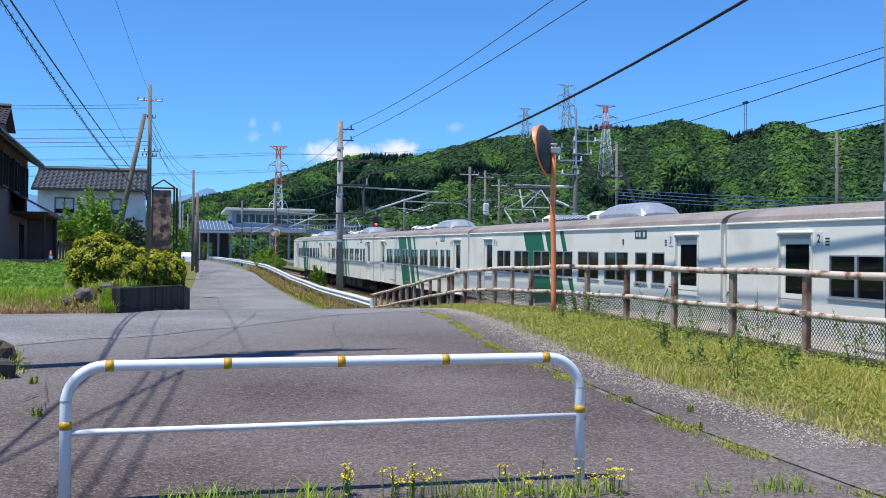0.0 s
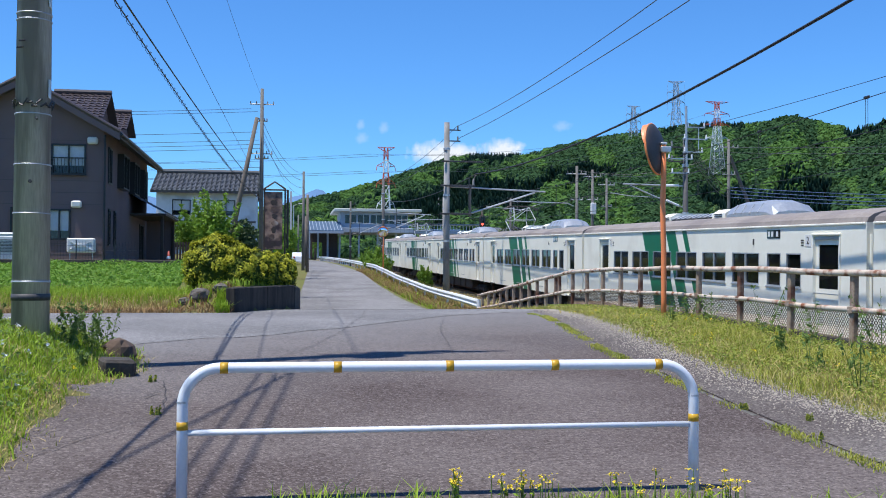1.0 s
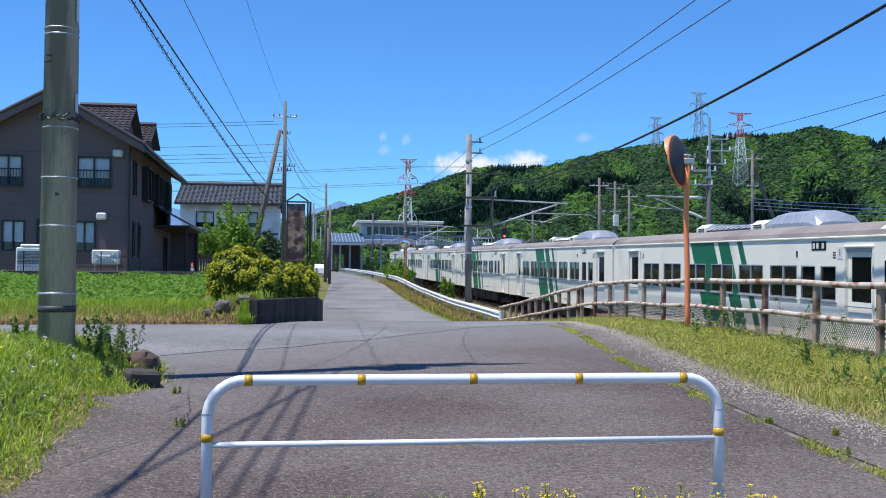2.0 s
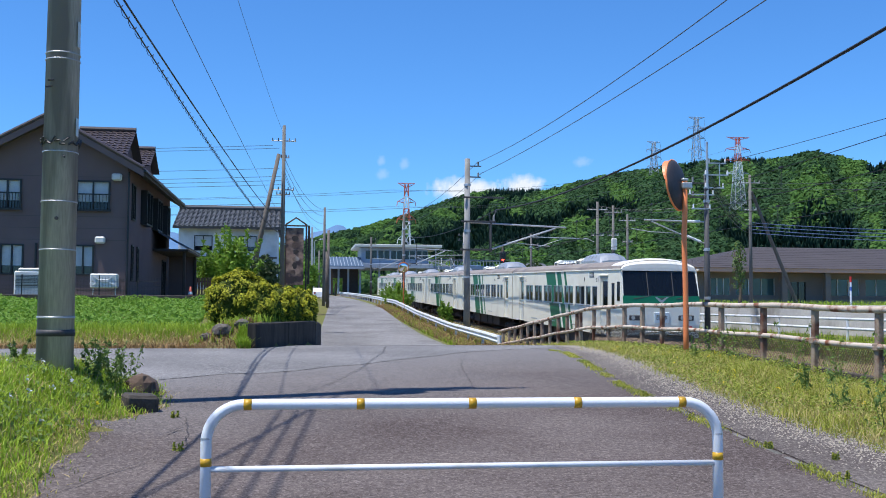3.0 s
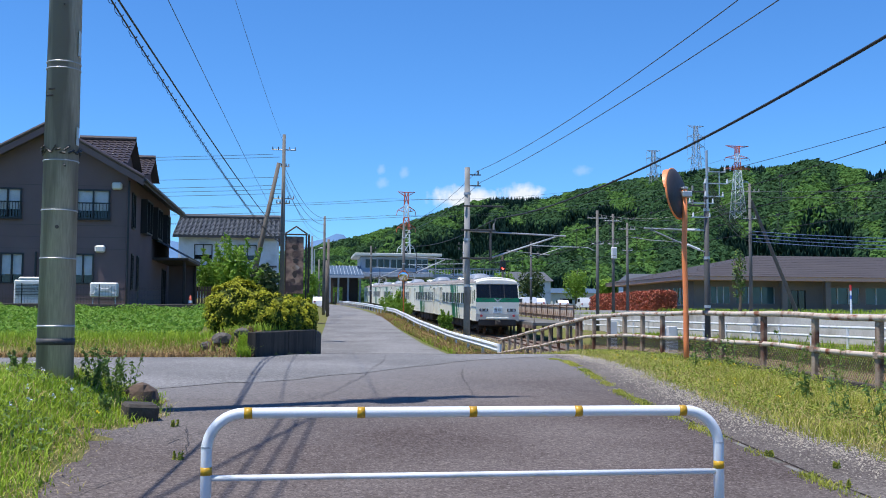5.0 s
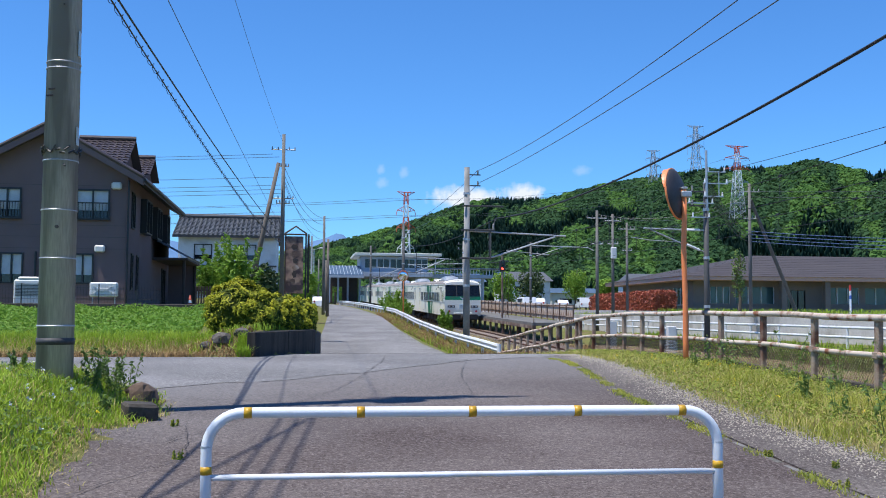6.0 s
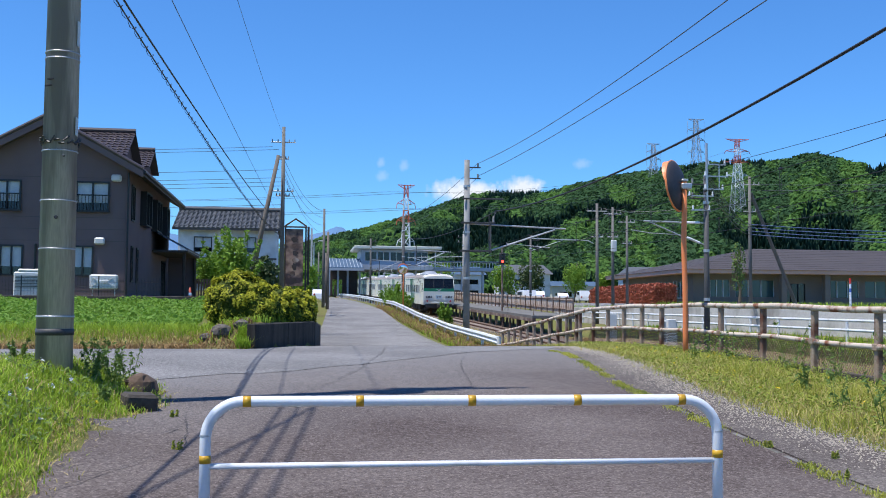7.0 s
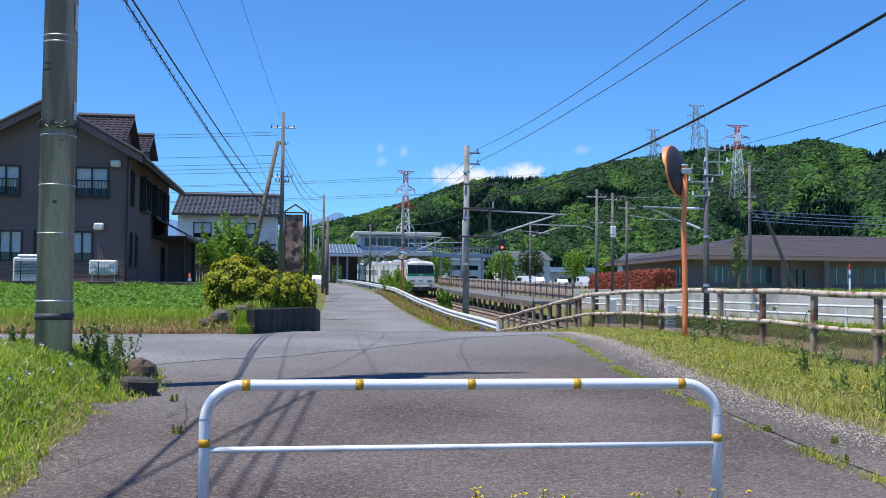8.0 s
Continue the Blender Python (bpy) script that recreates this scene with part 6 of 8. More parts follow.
slat_fence()
cone = thing("traffic_cone", "small faded red traffic cone by the garden", "traffic cone", pose(-4.65, 45, gz(-4.65, 45)))
part("cone", Geo().tube([(0, 0, 0.03), (0, 0, 0.6)], 0.13, 14, r1=0.03), mat("cone_red", (0.42, 0.07, 0.04), (0.34, 0.06, 0.04), rough=0.6, bump=0), cone, smooth=True)
part("band", Geo().tube([(0, 0, 0.26), (0, 0, 0.38)], 0.096, 14, r1=0.076), PIPEWHITE, cone)
part("base", Geo().box((0, 0, 0.02), (0.34, 0.34, 0.04), None, 0.01), RUBBER, cone)


def white_house():
    h = thing("house", "white plastered house with grey tiled roof", "house")
    x0, x1, y0, y1, z0, eave, ridge = -9.3, -1.7, 80.4, 88, 2.3, 7.5, 9.25
    ym = (y0 + y1) / 2
    hs = [(1.0, 0.8, 2.6, 2.6), (4.6, 0.8, 6.4, 2.6), (1.2, 3.3, 2.6, 4.5), (4.6, 3.3, 6.0, 4.5)]
    part("wall", Geo().wall((x0, y0, z0), (1, 0, 0), x1 - x0, eave - z0, 0.18, (0, 1, 0), hs), WHITEWALL, h)
    for x in (x0, x1 - 0.18):
        part("wall", Geo().wall((x, y0 + 0.18, z0), (0, 1, 0), y1 - y0 - 0.18, eave - z0, 0.18, (1, 0, 0)), WHITEWALL, h)
        part("gable", Geo().add([(x, y0, eave), (x, y1, eave), (x, ym, ridge - 0.15)], [(0, 1, 2)]), WHITEWALL, h)
    part("wall", Geo().wall((x0, y1, z0), (1, 0, 0), x1 - x0, eave - z0, 0.18, (0, 1, 0)), WHITEWALL, h)
    for a, b, c, d in hs:
        window_unit(h, (x0 + a, y0, z0 + b), (1, 0, 0), c - a, d - b, (0, -1, 0), True)
    for s, yy in ((1, y0 - 0.6), (-1, y1 + 0.6)):
        sl = Vector((0, ym - yy, ridge - eave))
        part("roof_tiles", tiled_slope((x0 - 0.4, yy, eave - 0.05), (1, 0, 0), sl, x1 - x0 + 0.8, sl.length, 0.36, 0.36, 0.07), ROOFTILE_GREY, h, "grey clay roof tiles", kind="stuff")
        part("soffit", Geo().add([(x0 - 0.4, yy, eave - 0.1), (x1 + 0.4, yy, eave - 0.1), (x1 + 0.4, ym, ridge - 0.08), (x0 - 0.4, ym, ridge - 0.08)], [(0, 1, 2, 3)]), FASCIA, h)
        part("fascia", Geo().box(((x0 + x1) / 2, yy, eave - 0.14), (x1 - x0 + 0.8, 0.06, 0.16)), FASCIA, h)
    part("ridge", Geo().tube([(x0 - 0.4, ym, ridge + 0.12), (x1 + 0.4, ym, ridge + 0.12)], 0.17, 8), ROOFTILE_GREY, h)
    part("band_course", Geo().box(((x0 + x1) / 2, y0 - 0.03, 5.1), (x1 - x0, 0.06, 0.14)), FASCIA, h)
    lean = part("annex_roof", Geo().box((-6.2, 79.3, 4.15), (6.4, 2.2, 0.12), pose(0, 0, 0, 12, 0, 0), 0.02), ROOFTILE_GREY, h, "low annex roof")
    part("annex_wall", Geo().wall((-9.0, 78.6, z0), (1, 0, 0), 5.6, 1.65, 0.12, (0, 1, 0), [(1.0, 0.5, 2.2, 1.4), (3.0, 0.5, 4.2, 1.4)]), WHITEWALL, lean)


white_house()


def signboard():
    s = thing("signboard", "tall weathered brown signboard under a small gabled frame", "signboard")
    y, x0, x1 = 55.0, -0.72, 0.42
    z = gz(0, y)
    for x in (x0 + 0.02, x1 - 0.02):
        part("post", Geo().box((x, y + 0.06, (z + 5.75) / 2), (0.09, 0.09, 5.75 - z), None, 0.01), PANELWOOD, s)
    part("face", Geo().box(((x0 + x1) / 2 - 0.05, y - 0.02, 4.0), (0.92, 0.06, 3.1), None, 0.01), SIGNFACE, s, "peeling brown picture panel")
    rl = random.Random(9)
    for k in range(7):
        cx, cz, w, h = x0 + 0.42 + 0.16 * rl.random(), 2.75 + 0.37 * k, 0.12 + 0.12 * rl.random(), 0.14 + 0.1 * rl.random()
        ring = [(cx + w * rl.uniform(0.75, 1.15) * math.cos(a), cz + h * rl.uniform(0.75, 1.15) * math.sin(a)) for a in [2 * math.pi * i / 13 for i in range(13)]]
        blot = Geo().add([(a, d, z) for d in (y - 0.057, y - 0.045) for a, z in ring], [tuple(range(13)), tuple(range(13, 26))] + [(i, (i + 1) % 13, 13 + (i + 1) % 13, 13 + i) for i in range(13)])
        part("faded_patch", blot, (PANELWOOD, DARKBROWN, PANELWOOD, PLATWOOD)[k % 4], s)
    part("frame_top", Geo().box(((x0 + x1) / 2, y, 5.66), (1.24, 0.2, 0.07), None, 0.01), PANELWOOD, s)
    part("gable_frame", Geo().tube([(x0 - 0.02, y, 5.7), ((x0 + x1) / 2, y, 6.1), (x1 + 0.02, y, 5.7)], 0.05, 6), PANELWOOD, s)
    part("side_panel", Geo().box((x1 + 0.12, y + 0.3, 4.1), (0.12, 0.3, 3.2), None, 0.01), PANELWOOD, s)
    part("white_edge", Geo().box((x1 + 0.3, y + 0.6, 4.6), (0.1, 0.05, 2.1)), WHITEWALL, s)


signboard()


# ---- planted bank at the corner ----
def yew(masses, seed, label):
    """A clipped dome of fine sprays: golden new growth at the tips, shade inside coloured dark."""
    rng = np.random.RandomState(seed)
    b = thing("golden_yew", label, "shrub")
    core = Geo()
    sets = {"foliage": ([], [], 0.9, 11000, 0.075), "new_growth": ([], [], 1.0, 17000, 0.046)}
    for c, r in masses:
        lumps = rng.normal(0, 1, (70, 3))
        lumps /= np.linalg.norm(lumps, axis=1)[:, None]
        high = rng.uniform(0.05, 0.2, 70)

        def swell(d):
            near = np.exp(-((d[:, None, :] - lumps[None]) ** 2).sum(2) / 0.028)
            return 0.9 + (near * high).max(1)
        for pts, nrm, k, n, _ in sets.values():
            d = rng.normal(0, 1, (n, 3))
            d /= np.linalg.norm(d, axis=1)[:, None]
            d = d[d[:, 2] > -0.8]
            out = swell(d)
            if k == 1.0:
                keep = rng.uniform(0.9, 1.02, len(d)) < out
                # tips thin out downwards, painting the underside's shade with the darker leaves
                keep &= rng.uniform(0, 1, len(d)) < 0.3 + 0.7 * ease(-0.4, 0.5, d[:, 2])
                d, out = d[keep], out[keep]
            pts.append(np.array(c) + d * np.array(r) * (out * k * rng.uniform(0.93, 1.03, len(d)))[:, None])
            nrm.append(d + np.array([0, 0, 0.35]))
        # solid core added in dark leaf colour to stand for the shaded interior
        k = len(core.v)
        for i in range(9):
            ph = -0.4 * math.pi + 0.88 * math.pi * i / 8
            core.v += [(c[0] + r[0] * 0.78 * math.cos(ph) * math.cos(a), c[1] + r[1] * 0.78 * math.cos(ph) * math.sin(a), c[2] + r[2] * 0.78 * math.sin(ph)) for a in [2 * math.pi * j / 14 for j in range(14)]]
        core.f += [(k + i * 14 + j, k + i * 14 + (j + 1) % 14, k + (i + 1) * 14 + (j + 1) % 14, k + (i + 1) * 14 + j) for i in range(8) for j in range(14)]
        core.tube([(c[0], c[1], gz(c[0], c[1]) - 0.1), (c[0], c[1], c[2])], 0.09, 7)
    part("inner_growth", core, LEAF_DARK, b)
    for (name, (pts, nrm, _, _, size)), material in zip(sets.items(), (LEAF_YEW_SHADED, LEAF_BUSH)):
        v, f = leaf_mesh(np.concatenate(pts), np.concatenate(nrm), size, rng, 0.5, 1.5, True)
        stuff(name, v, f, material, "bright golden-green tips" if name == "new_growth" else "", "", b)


yew([((-1.46, 24.9, 1.33), (0.8, 0.85, 0.82)), ((-0.93, 24.9, 1.2), (0.62, 0.9, 0.74))], 11, "clipped golden-green yew dome above the retaining wall")
yew([((-0.4, 25.8, 1.2), (0.58, 0.9, 0.68)), ((0.06, 26.9, 1.17), (0.5, 0.9, 0.62))], 12, "clipped golden-green yew beside the lane")


def retaining_wall():
    w = thing("retaining_wall", "low streaked dark concrete retaining wall under the yews", "retaining wall")
    line = [(-0.96, 21.7), (-0.3, 23.95), (0.36, 26.2), (0.44, 28.1), (0.52, 30.0), (0.6, 31.9), (0.68, 33.8)]
    for (xa, ya), (xb, yb) in zip(line[:-1], line[1:]):
        d = Vector((xb - xa, yb - ya, 0))
        low = min(gz(xa, ya), gz(xb, yb), float(road_z(yb))) - 0.15
        top = 0.93 - 0.03 * max(0.0, yb - 27)
        turn = math.degrees(math.atan2(d.y, d.x))
        c = ((xa + xb) / 2, (ya + yb) / 2, (low + top) / 2)
        part("wall_panel", Geo().box(c, (d.length - 0.012, 0.2, top - low), pose(0, 0, 0, 0, 0, turn), 0.02), STREAKED, w)


retaining_wall()


def rock(name, x, y, s, seed, label, material=DARKCONC, lift=0.3):
    rl = np.random.RandomState(seed)
    g = Geo()
    for i in range(7):
        ph = math.pi * (i / 6 - 0.5)
        for j in range(10):
            a = 2 * math.pi * j / 10
            k = 1 + 0.25 * rl.uniform(-1, 1)
            g.v.append((x + s[0] * k * math.cos(ph) * math.cos(a), y + s[1] * k * math.cos(ph) * math.sin(a), gz(x, y) + s[2] * lift + s[2] * math.sin(ph) * (0.9 + 0.1 * k)))
    g.f = [(i * 10 + j, i * 10 + (j + 1) % 10, (i + 1) * 10 + (j + 1) % 10, (i + 1) * 10 + j) for i in range(6) for j in range(10)]
    return tagged(part(name, g, material), label, "rock")


for i, (x, y, s) in enumerate(((-1.62, 22.3, (0.22, 0.16, 0.15)), (-1.2, 22.5, (0.17, 0.15, 0.12)), (-1.95, 22.4, (0.13, 0.13, 0.1)), (-1.15, 23.3, (0.2, 0.16, 0.14)))):
    rock("boulder", x, y, s, 20 + i, "rough grey-brown boulder at the field corner", BOULDER)
rock("boulder", -1.75, 23.6, (0.15, 0.13, 0.2), 27, "small pale pointed stone at the field corner", WALLCONC)
rock("boulder", -1.78, 12.1, (0.19, 0.2, 0.2), 31, "small rusty brown stone by the pole", mat("rust_stone", (0.07, 0.045, 0.035), (0.13, 0.09, 0.065), rough=0.95, fine=20, bump=0.6))
blk = thing("concrete_block", "weathered concrete block in the verge", "block")
part("body", Geo().box((-1.62, 10.9, gz(-1.62, 10.9) + 0.06), (0.34, 0.3, 0.26), pose(0, 0, 0, 3, 4, 20), 0.03), DARKCONC, blk)

# ---- vegetation by the lane ----
shoot_tree(-2.9, 45.5, 3.7, 1.35, 3, "young tree with wispy fresh green shoots")
tree(-1.6, 47.0, 2.6, 0.9, 4, LEAF_DARK, 0.18, 2400, "dark evergreen shrub tree")
shoot_tree(-5.3, 62, 3.2, 1.1, 5, "young garden tree with fresh green shoots")
for i, (x, y, h) in enumerate(((8.9, 92, 3.0), (9.3, 98, 2.8), (9.0, 88, 2.4), (9.4, 105, 3.4))):
    shoot_tree(x, y, h, 1.25, 40 + i, "bright green leafy shrub beside the track")
shoot_tree(9.7, 66, 2.5, 0.6, 50, "small leafy sapling on the bank")
traffic_mirror(8.5, 81.5, 1.6, 4.5, 262, 0.42, False)


# ---- station ----
def station():
    s = thing("station_building", "two-level railway station with overbridge and blue roofs", "station")
    y0, y1 = 188, 200
    part("upper_wall", Geo().wall((11.6, y0, 9.2), (1, 0, 0), 12.6, 3.1, 0.3, (0, 1, 0), [(0.8 + 2.4 * k, 1.0, 2.9 + 2.4 * k, 2.6) for k in range(5)]), STATION_GREY, s)
    for k in range(5):
        part("window", Geo().box((11.6 + 1.85 + 2.4 * k, y0 + 0.2, 11.0), (2.1, 0.05, 1.6)), GLASS, s, "dark ribbon window")
        part("mullion", Geo().box((11.6 + 1.85 + 2.4 * k, y0 + 0.1, 11.0), (0.1, 0.12, 1.6)), STATION_CREAM, s)
    part("upper_side", Geo().wall((11.6, y0 + 0.3, 9.2), (0, 1, 0), y1 - y0, 3.1, 0.3, (1, 0, 0)), STATION_GREY, s)
    part("upper_side", Geo().wall((23.9, y0 + 0.3, 9.2), (0, 1, 0), y1 - y0, 3.1, 0.3, (1, 0, 0)), STATION_GREY, s)
    part("flat_roof", Geo().box((18.5, 194, 12.65), (16.4, 14.5, 0.55), None, 0.08), STATION_CREAM, s, "flat cream roof slab")
    part("canopy_post", Geo().tube([(25.6, 187.5, 9), (25.6, 187.5, 12.4)], 0.12, 8), STATION_CREAM, s)
    part("floor_slab", Geo().box((16.5, 193, 8.9), (17.0, 13, 0.9), None, 0.05), STATION_GREY, s)
    part("shed_roof", Geo().box((8.6, 186, 9.5), (6.2, 10, 0.25), pose(0, 0, 0, 12, 0, 0), 0.03), STATION_BLUE, s, "blue metal lean-to roof")
    for k in range(10):
        part("roof_seam", Geo().box((5.8 + 0.62 * k, 186, 9.66), (0.07, 10, 0.1), pose(0, 0, 0, 12, 0, 0)), STATION_GREY, s)
    part("shed_fascia", Geo().box((8.6, 181.1, 8.25), (6.3, 0.15, 0.45)), STATION_GREY, s)
    for x in (5.8, 7.4, 9.2, 11.4, 15.0, 18.5, 22.0):
        part("pillar", Geo().box((x, 188, 6.1), (0.35, 0.35, 5.0), None, 0.03), STATION_GREY, s)
    part("stair_wall", Geo().wall((5.6, 189, 3.6), (1, 0, 0), 5.5, 4.9, 0.25, (0, 1, 0), [(0.8, 0, 2.6, 3)]), PANELWOOD, s)
    # footbridge towards the east with railings
    part("bridge_deck", Geo().box((31.5, 189.5, 8.75), (15, 3.2, 0.7), None, 0.05), STATION_GREY, s)
    part("bridge_roof", Geo().box((31.5, 189.5, 10.2), (15, 3.6, 0.2), None, 0.03), STATION_BLUE, s)
    for k in range(24):
        part("railing_post", Geo().box((24.3 + 0.62 * k, 188.0, 9.6), (0.09, 0.09, 1.1)), WHITEWALL, s)
    part("handrail", Geo().box((31.5, 188.0, 10.05), (15, 0.1, 0.1)), WHITEWALL, s)
    st = part("stair_flight", Geo().add([(37.5, 187.9, 9.6), (39, 187.9, 9.6), (43, 187.9, 3.4), (41.6, 187.9, 3.4), (37.5, 191, 9.6), (39, 191, 9.6), (43, 191, 3.4), (41.6, 191, 3.4)], [(0, 1, 2, 3), (4, 5, 6, 7), (0, 1, 5, 4), (1, 2, 6, 5), (2, 3, 7, 6), (3, 0, 4, 7)]), WHITEWALL, s, "white stair flight")
    for x in (27, 31, 35, 38.5):
        part("pillar", Geo().box((x, 189.5, 5.8), (0.4, 0.4, 5.4), None, 0.03), STATION_GREY, s)


station()


def platform():
    p = thing("station_platform", "raised railway platform on rusty posts with board fence", "platform")
    ya, yb = 66.0, 178.0

    def pz(y):
        return float(rail_z(y)) + 1.02
    steps = np.arange(ya, yb, 8.0)
    for y in steps:
        e = min(y + 8, yb)
        tilt = pose(0, 0, 0, GRADE, 0, 0)
        part("deck_slab", Geo().box((17.1, (y + e) / 2, pz((y + e) / 2) - 0.12), (3.0, e - y - 0.02, 0.22), tilt, 0.02), POLEGREY, p)
        part("edge_beam", Geo().box((15.65, (y + e) / 2, pz((y + e) / 2) - 0.32), (0.14, e - y - 0.04, 0.22), tilt), DARKBROWN, p)
    for y in np.arange(ya + 0.2, 120, 2.6):
        for x in (15.8, 18.3):
            part("support_post", Geo().box((x, y, pz(y) - 0.95), (0.16, 0.16, 1.6), None, 0.01), DARKBROWN, p)
    boards = Geo().box((0, 0, 0), (0.05, 0.55, 1.05), None, 0.008).mesh("board", PLATWOOD)
    for i in range(110):
        y = ya + 0.4 + i * 0.6
        ob = part("board", boards, PLATWOOD, p)
        ob.location = (18.5, y, pz(y) + 0.62)
    for y in np.arange(ya, 132, 1.8):
        part("fence_post", Geo().box((18.43, y, pz(y) + 0.6), (0.08, 0.08, 1.2)), DARKBROWN, p)
    for d in (0.35, 1.0):
        part("fence_rail", Geo().tube([(18.44, ya, pz(ya) + d), (18.44, 132, pz(132) + d)], 0.03, 6), DARKBROWN, p)
    part("end_rail", Geo().tube([(15.7, ya, pz(ya)), (15.7, ya, pz(ya) + 1.15), (18.4, ya, pz(ya) + 1.15)], 0.035, 6), DARKBROWN, p)


platform()


def rail_signal():
    s = thing("railway_signal", "railway colour-light signal showing red", "signal")
    x, y = 15.9, 77.5
    z = float(rail_z(y))
    part("mast", Geo().tube([(x, y, z - 0.4), (x, y, z + 5.9)], 0.08, 10), DARKBROWN, s)
    part("head", Geo().box((x, y, z + 5.1), (0.5, 0.22, 0.95), None, 0.11), BLACKFRAME, s, "black oval signal head")
    for k, dz in enumerate((0.28, 0.0, -0.22)):
        part("lens", Geo().tube([(x, y - 0.11, z + 5.1 + dz), (x, y - 0.13, z + 5.1 + dz)], 0.075 if k < 2 else 0.095, 14), GLASS if k < 2 else SIGNRED, s, "" if k < 2 else "lit red signal lens")
        part("hood", Geo().tube([(x, y - 0.12, z + 5.2 + dz), (x, y - 0.32, z + 5.18 + dz)], 0.05, 8), BLACKFRAME, s)
    part("ladder", Geo().tube([(x + 0.25, y + 0.1, z - 0.3), (x + 0.25, y + 0.1, z + 4.6)], 0.02, 5).tube([(x + 0.5, y + 0.1, z - 0.3), (x + 0.5, y + 0.1, z + 4.6)], 0.02, 5), DARKBROWN, s)


rail_signal()


# ---- east side: retaining wall, road rail, office building ----
def east_side():
    w = thing("concrete_wall", "pale low concrete retaining wall beyond the railway", "retaining wall")
    for y in np.arange(20, 92, 6.0):
        part("wall_panel", Geo().box((24.0, y + 3, 0.72), (0.25, 5.97, 1.5), None, 0.02), WALLCONC, w)
    r = thing("road_railing", "white pipe railing along the far road", "railing")
    for k, z in enumerate((0.35, 0.75)):
        part("pipe", Geo().tube([(22.6, 18, 0.05 + z), (22.6, 84, 0.35 + z)], 0.06, 8), GUARD, r, "white steel pipe")
    for y in np.arange(18, 85, 3.0):
        part("post", Geo().tube([(22.6, y, gz(22.6, y) - 0.2), (22.6, y, 0.85 + (y - 18) * 0.0045)], 0.06, 8), GUARD, r)
    b = thing("equipment_cabinet", "pale grey trackside equipment cabinet", "cabinet")
    part("casing", Geo().box((19.8, 52, gz(19.8, 52) + 0.75), (0.8, 0.6, 1.5), None, 0.03), ACWHITE, b)
    part("door", Geo().box((19.8, 51.69, gz(19.8, 52) + 0.8), (0.66, 0.03, 1.2), None, 0.01), GALV, b)
    part("roof_cap", Geo().box((19.8, 52, gz(19.8, 52) + 1.52), (0.9, 0.7, 0.06), None, 0.02), GALV, b)
    for k, (x, y) in enumerate(((18.6, 58), (18.8, 49))):
        bx = thing("equipment_cabinet", "white slim trackside box", "cabinet", group="trackside boxes")
        part("casing", Geo().box((x, y, gz(x, y) + 0.9), (0.45, 0.35, 1.8), None, 0.03), ACWHITE, bx)
        part("plinth", Geo().box((x, y, gz(x, y) + 0.05), (0.55, 0.45, 0.2), None, 0.02), WALLCONC, bx)


east_side()


# office panes: the pale teal reflection is put into the glass colour
TEAL = glass_mat("reflection_tinted_glass", (0.1, 0.2, 0.21), 0.12)


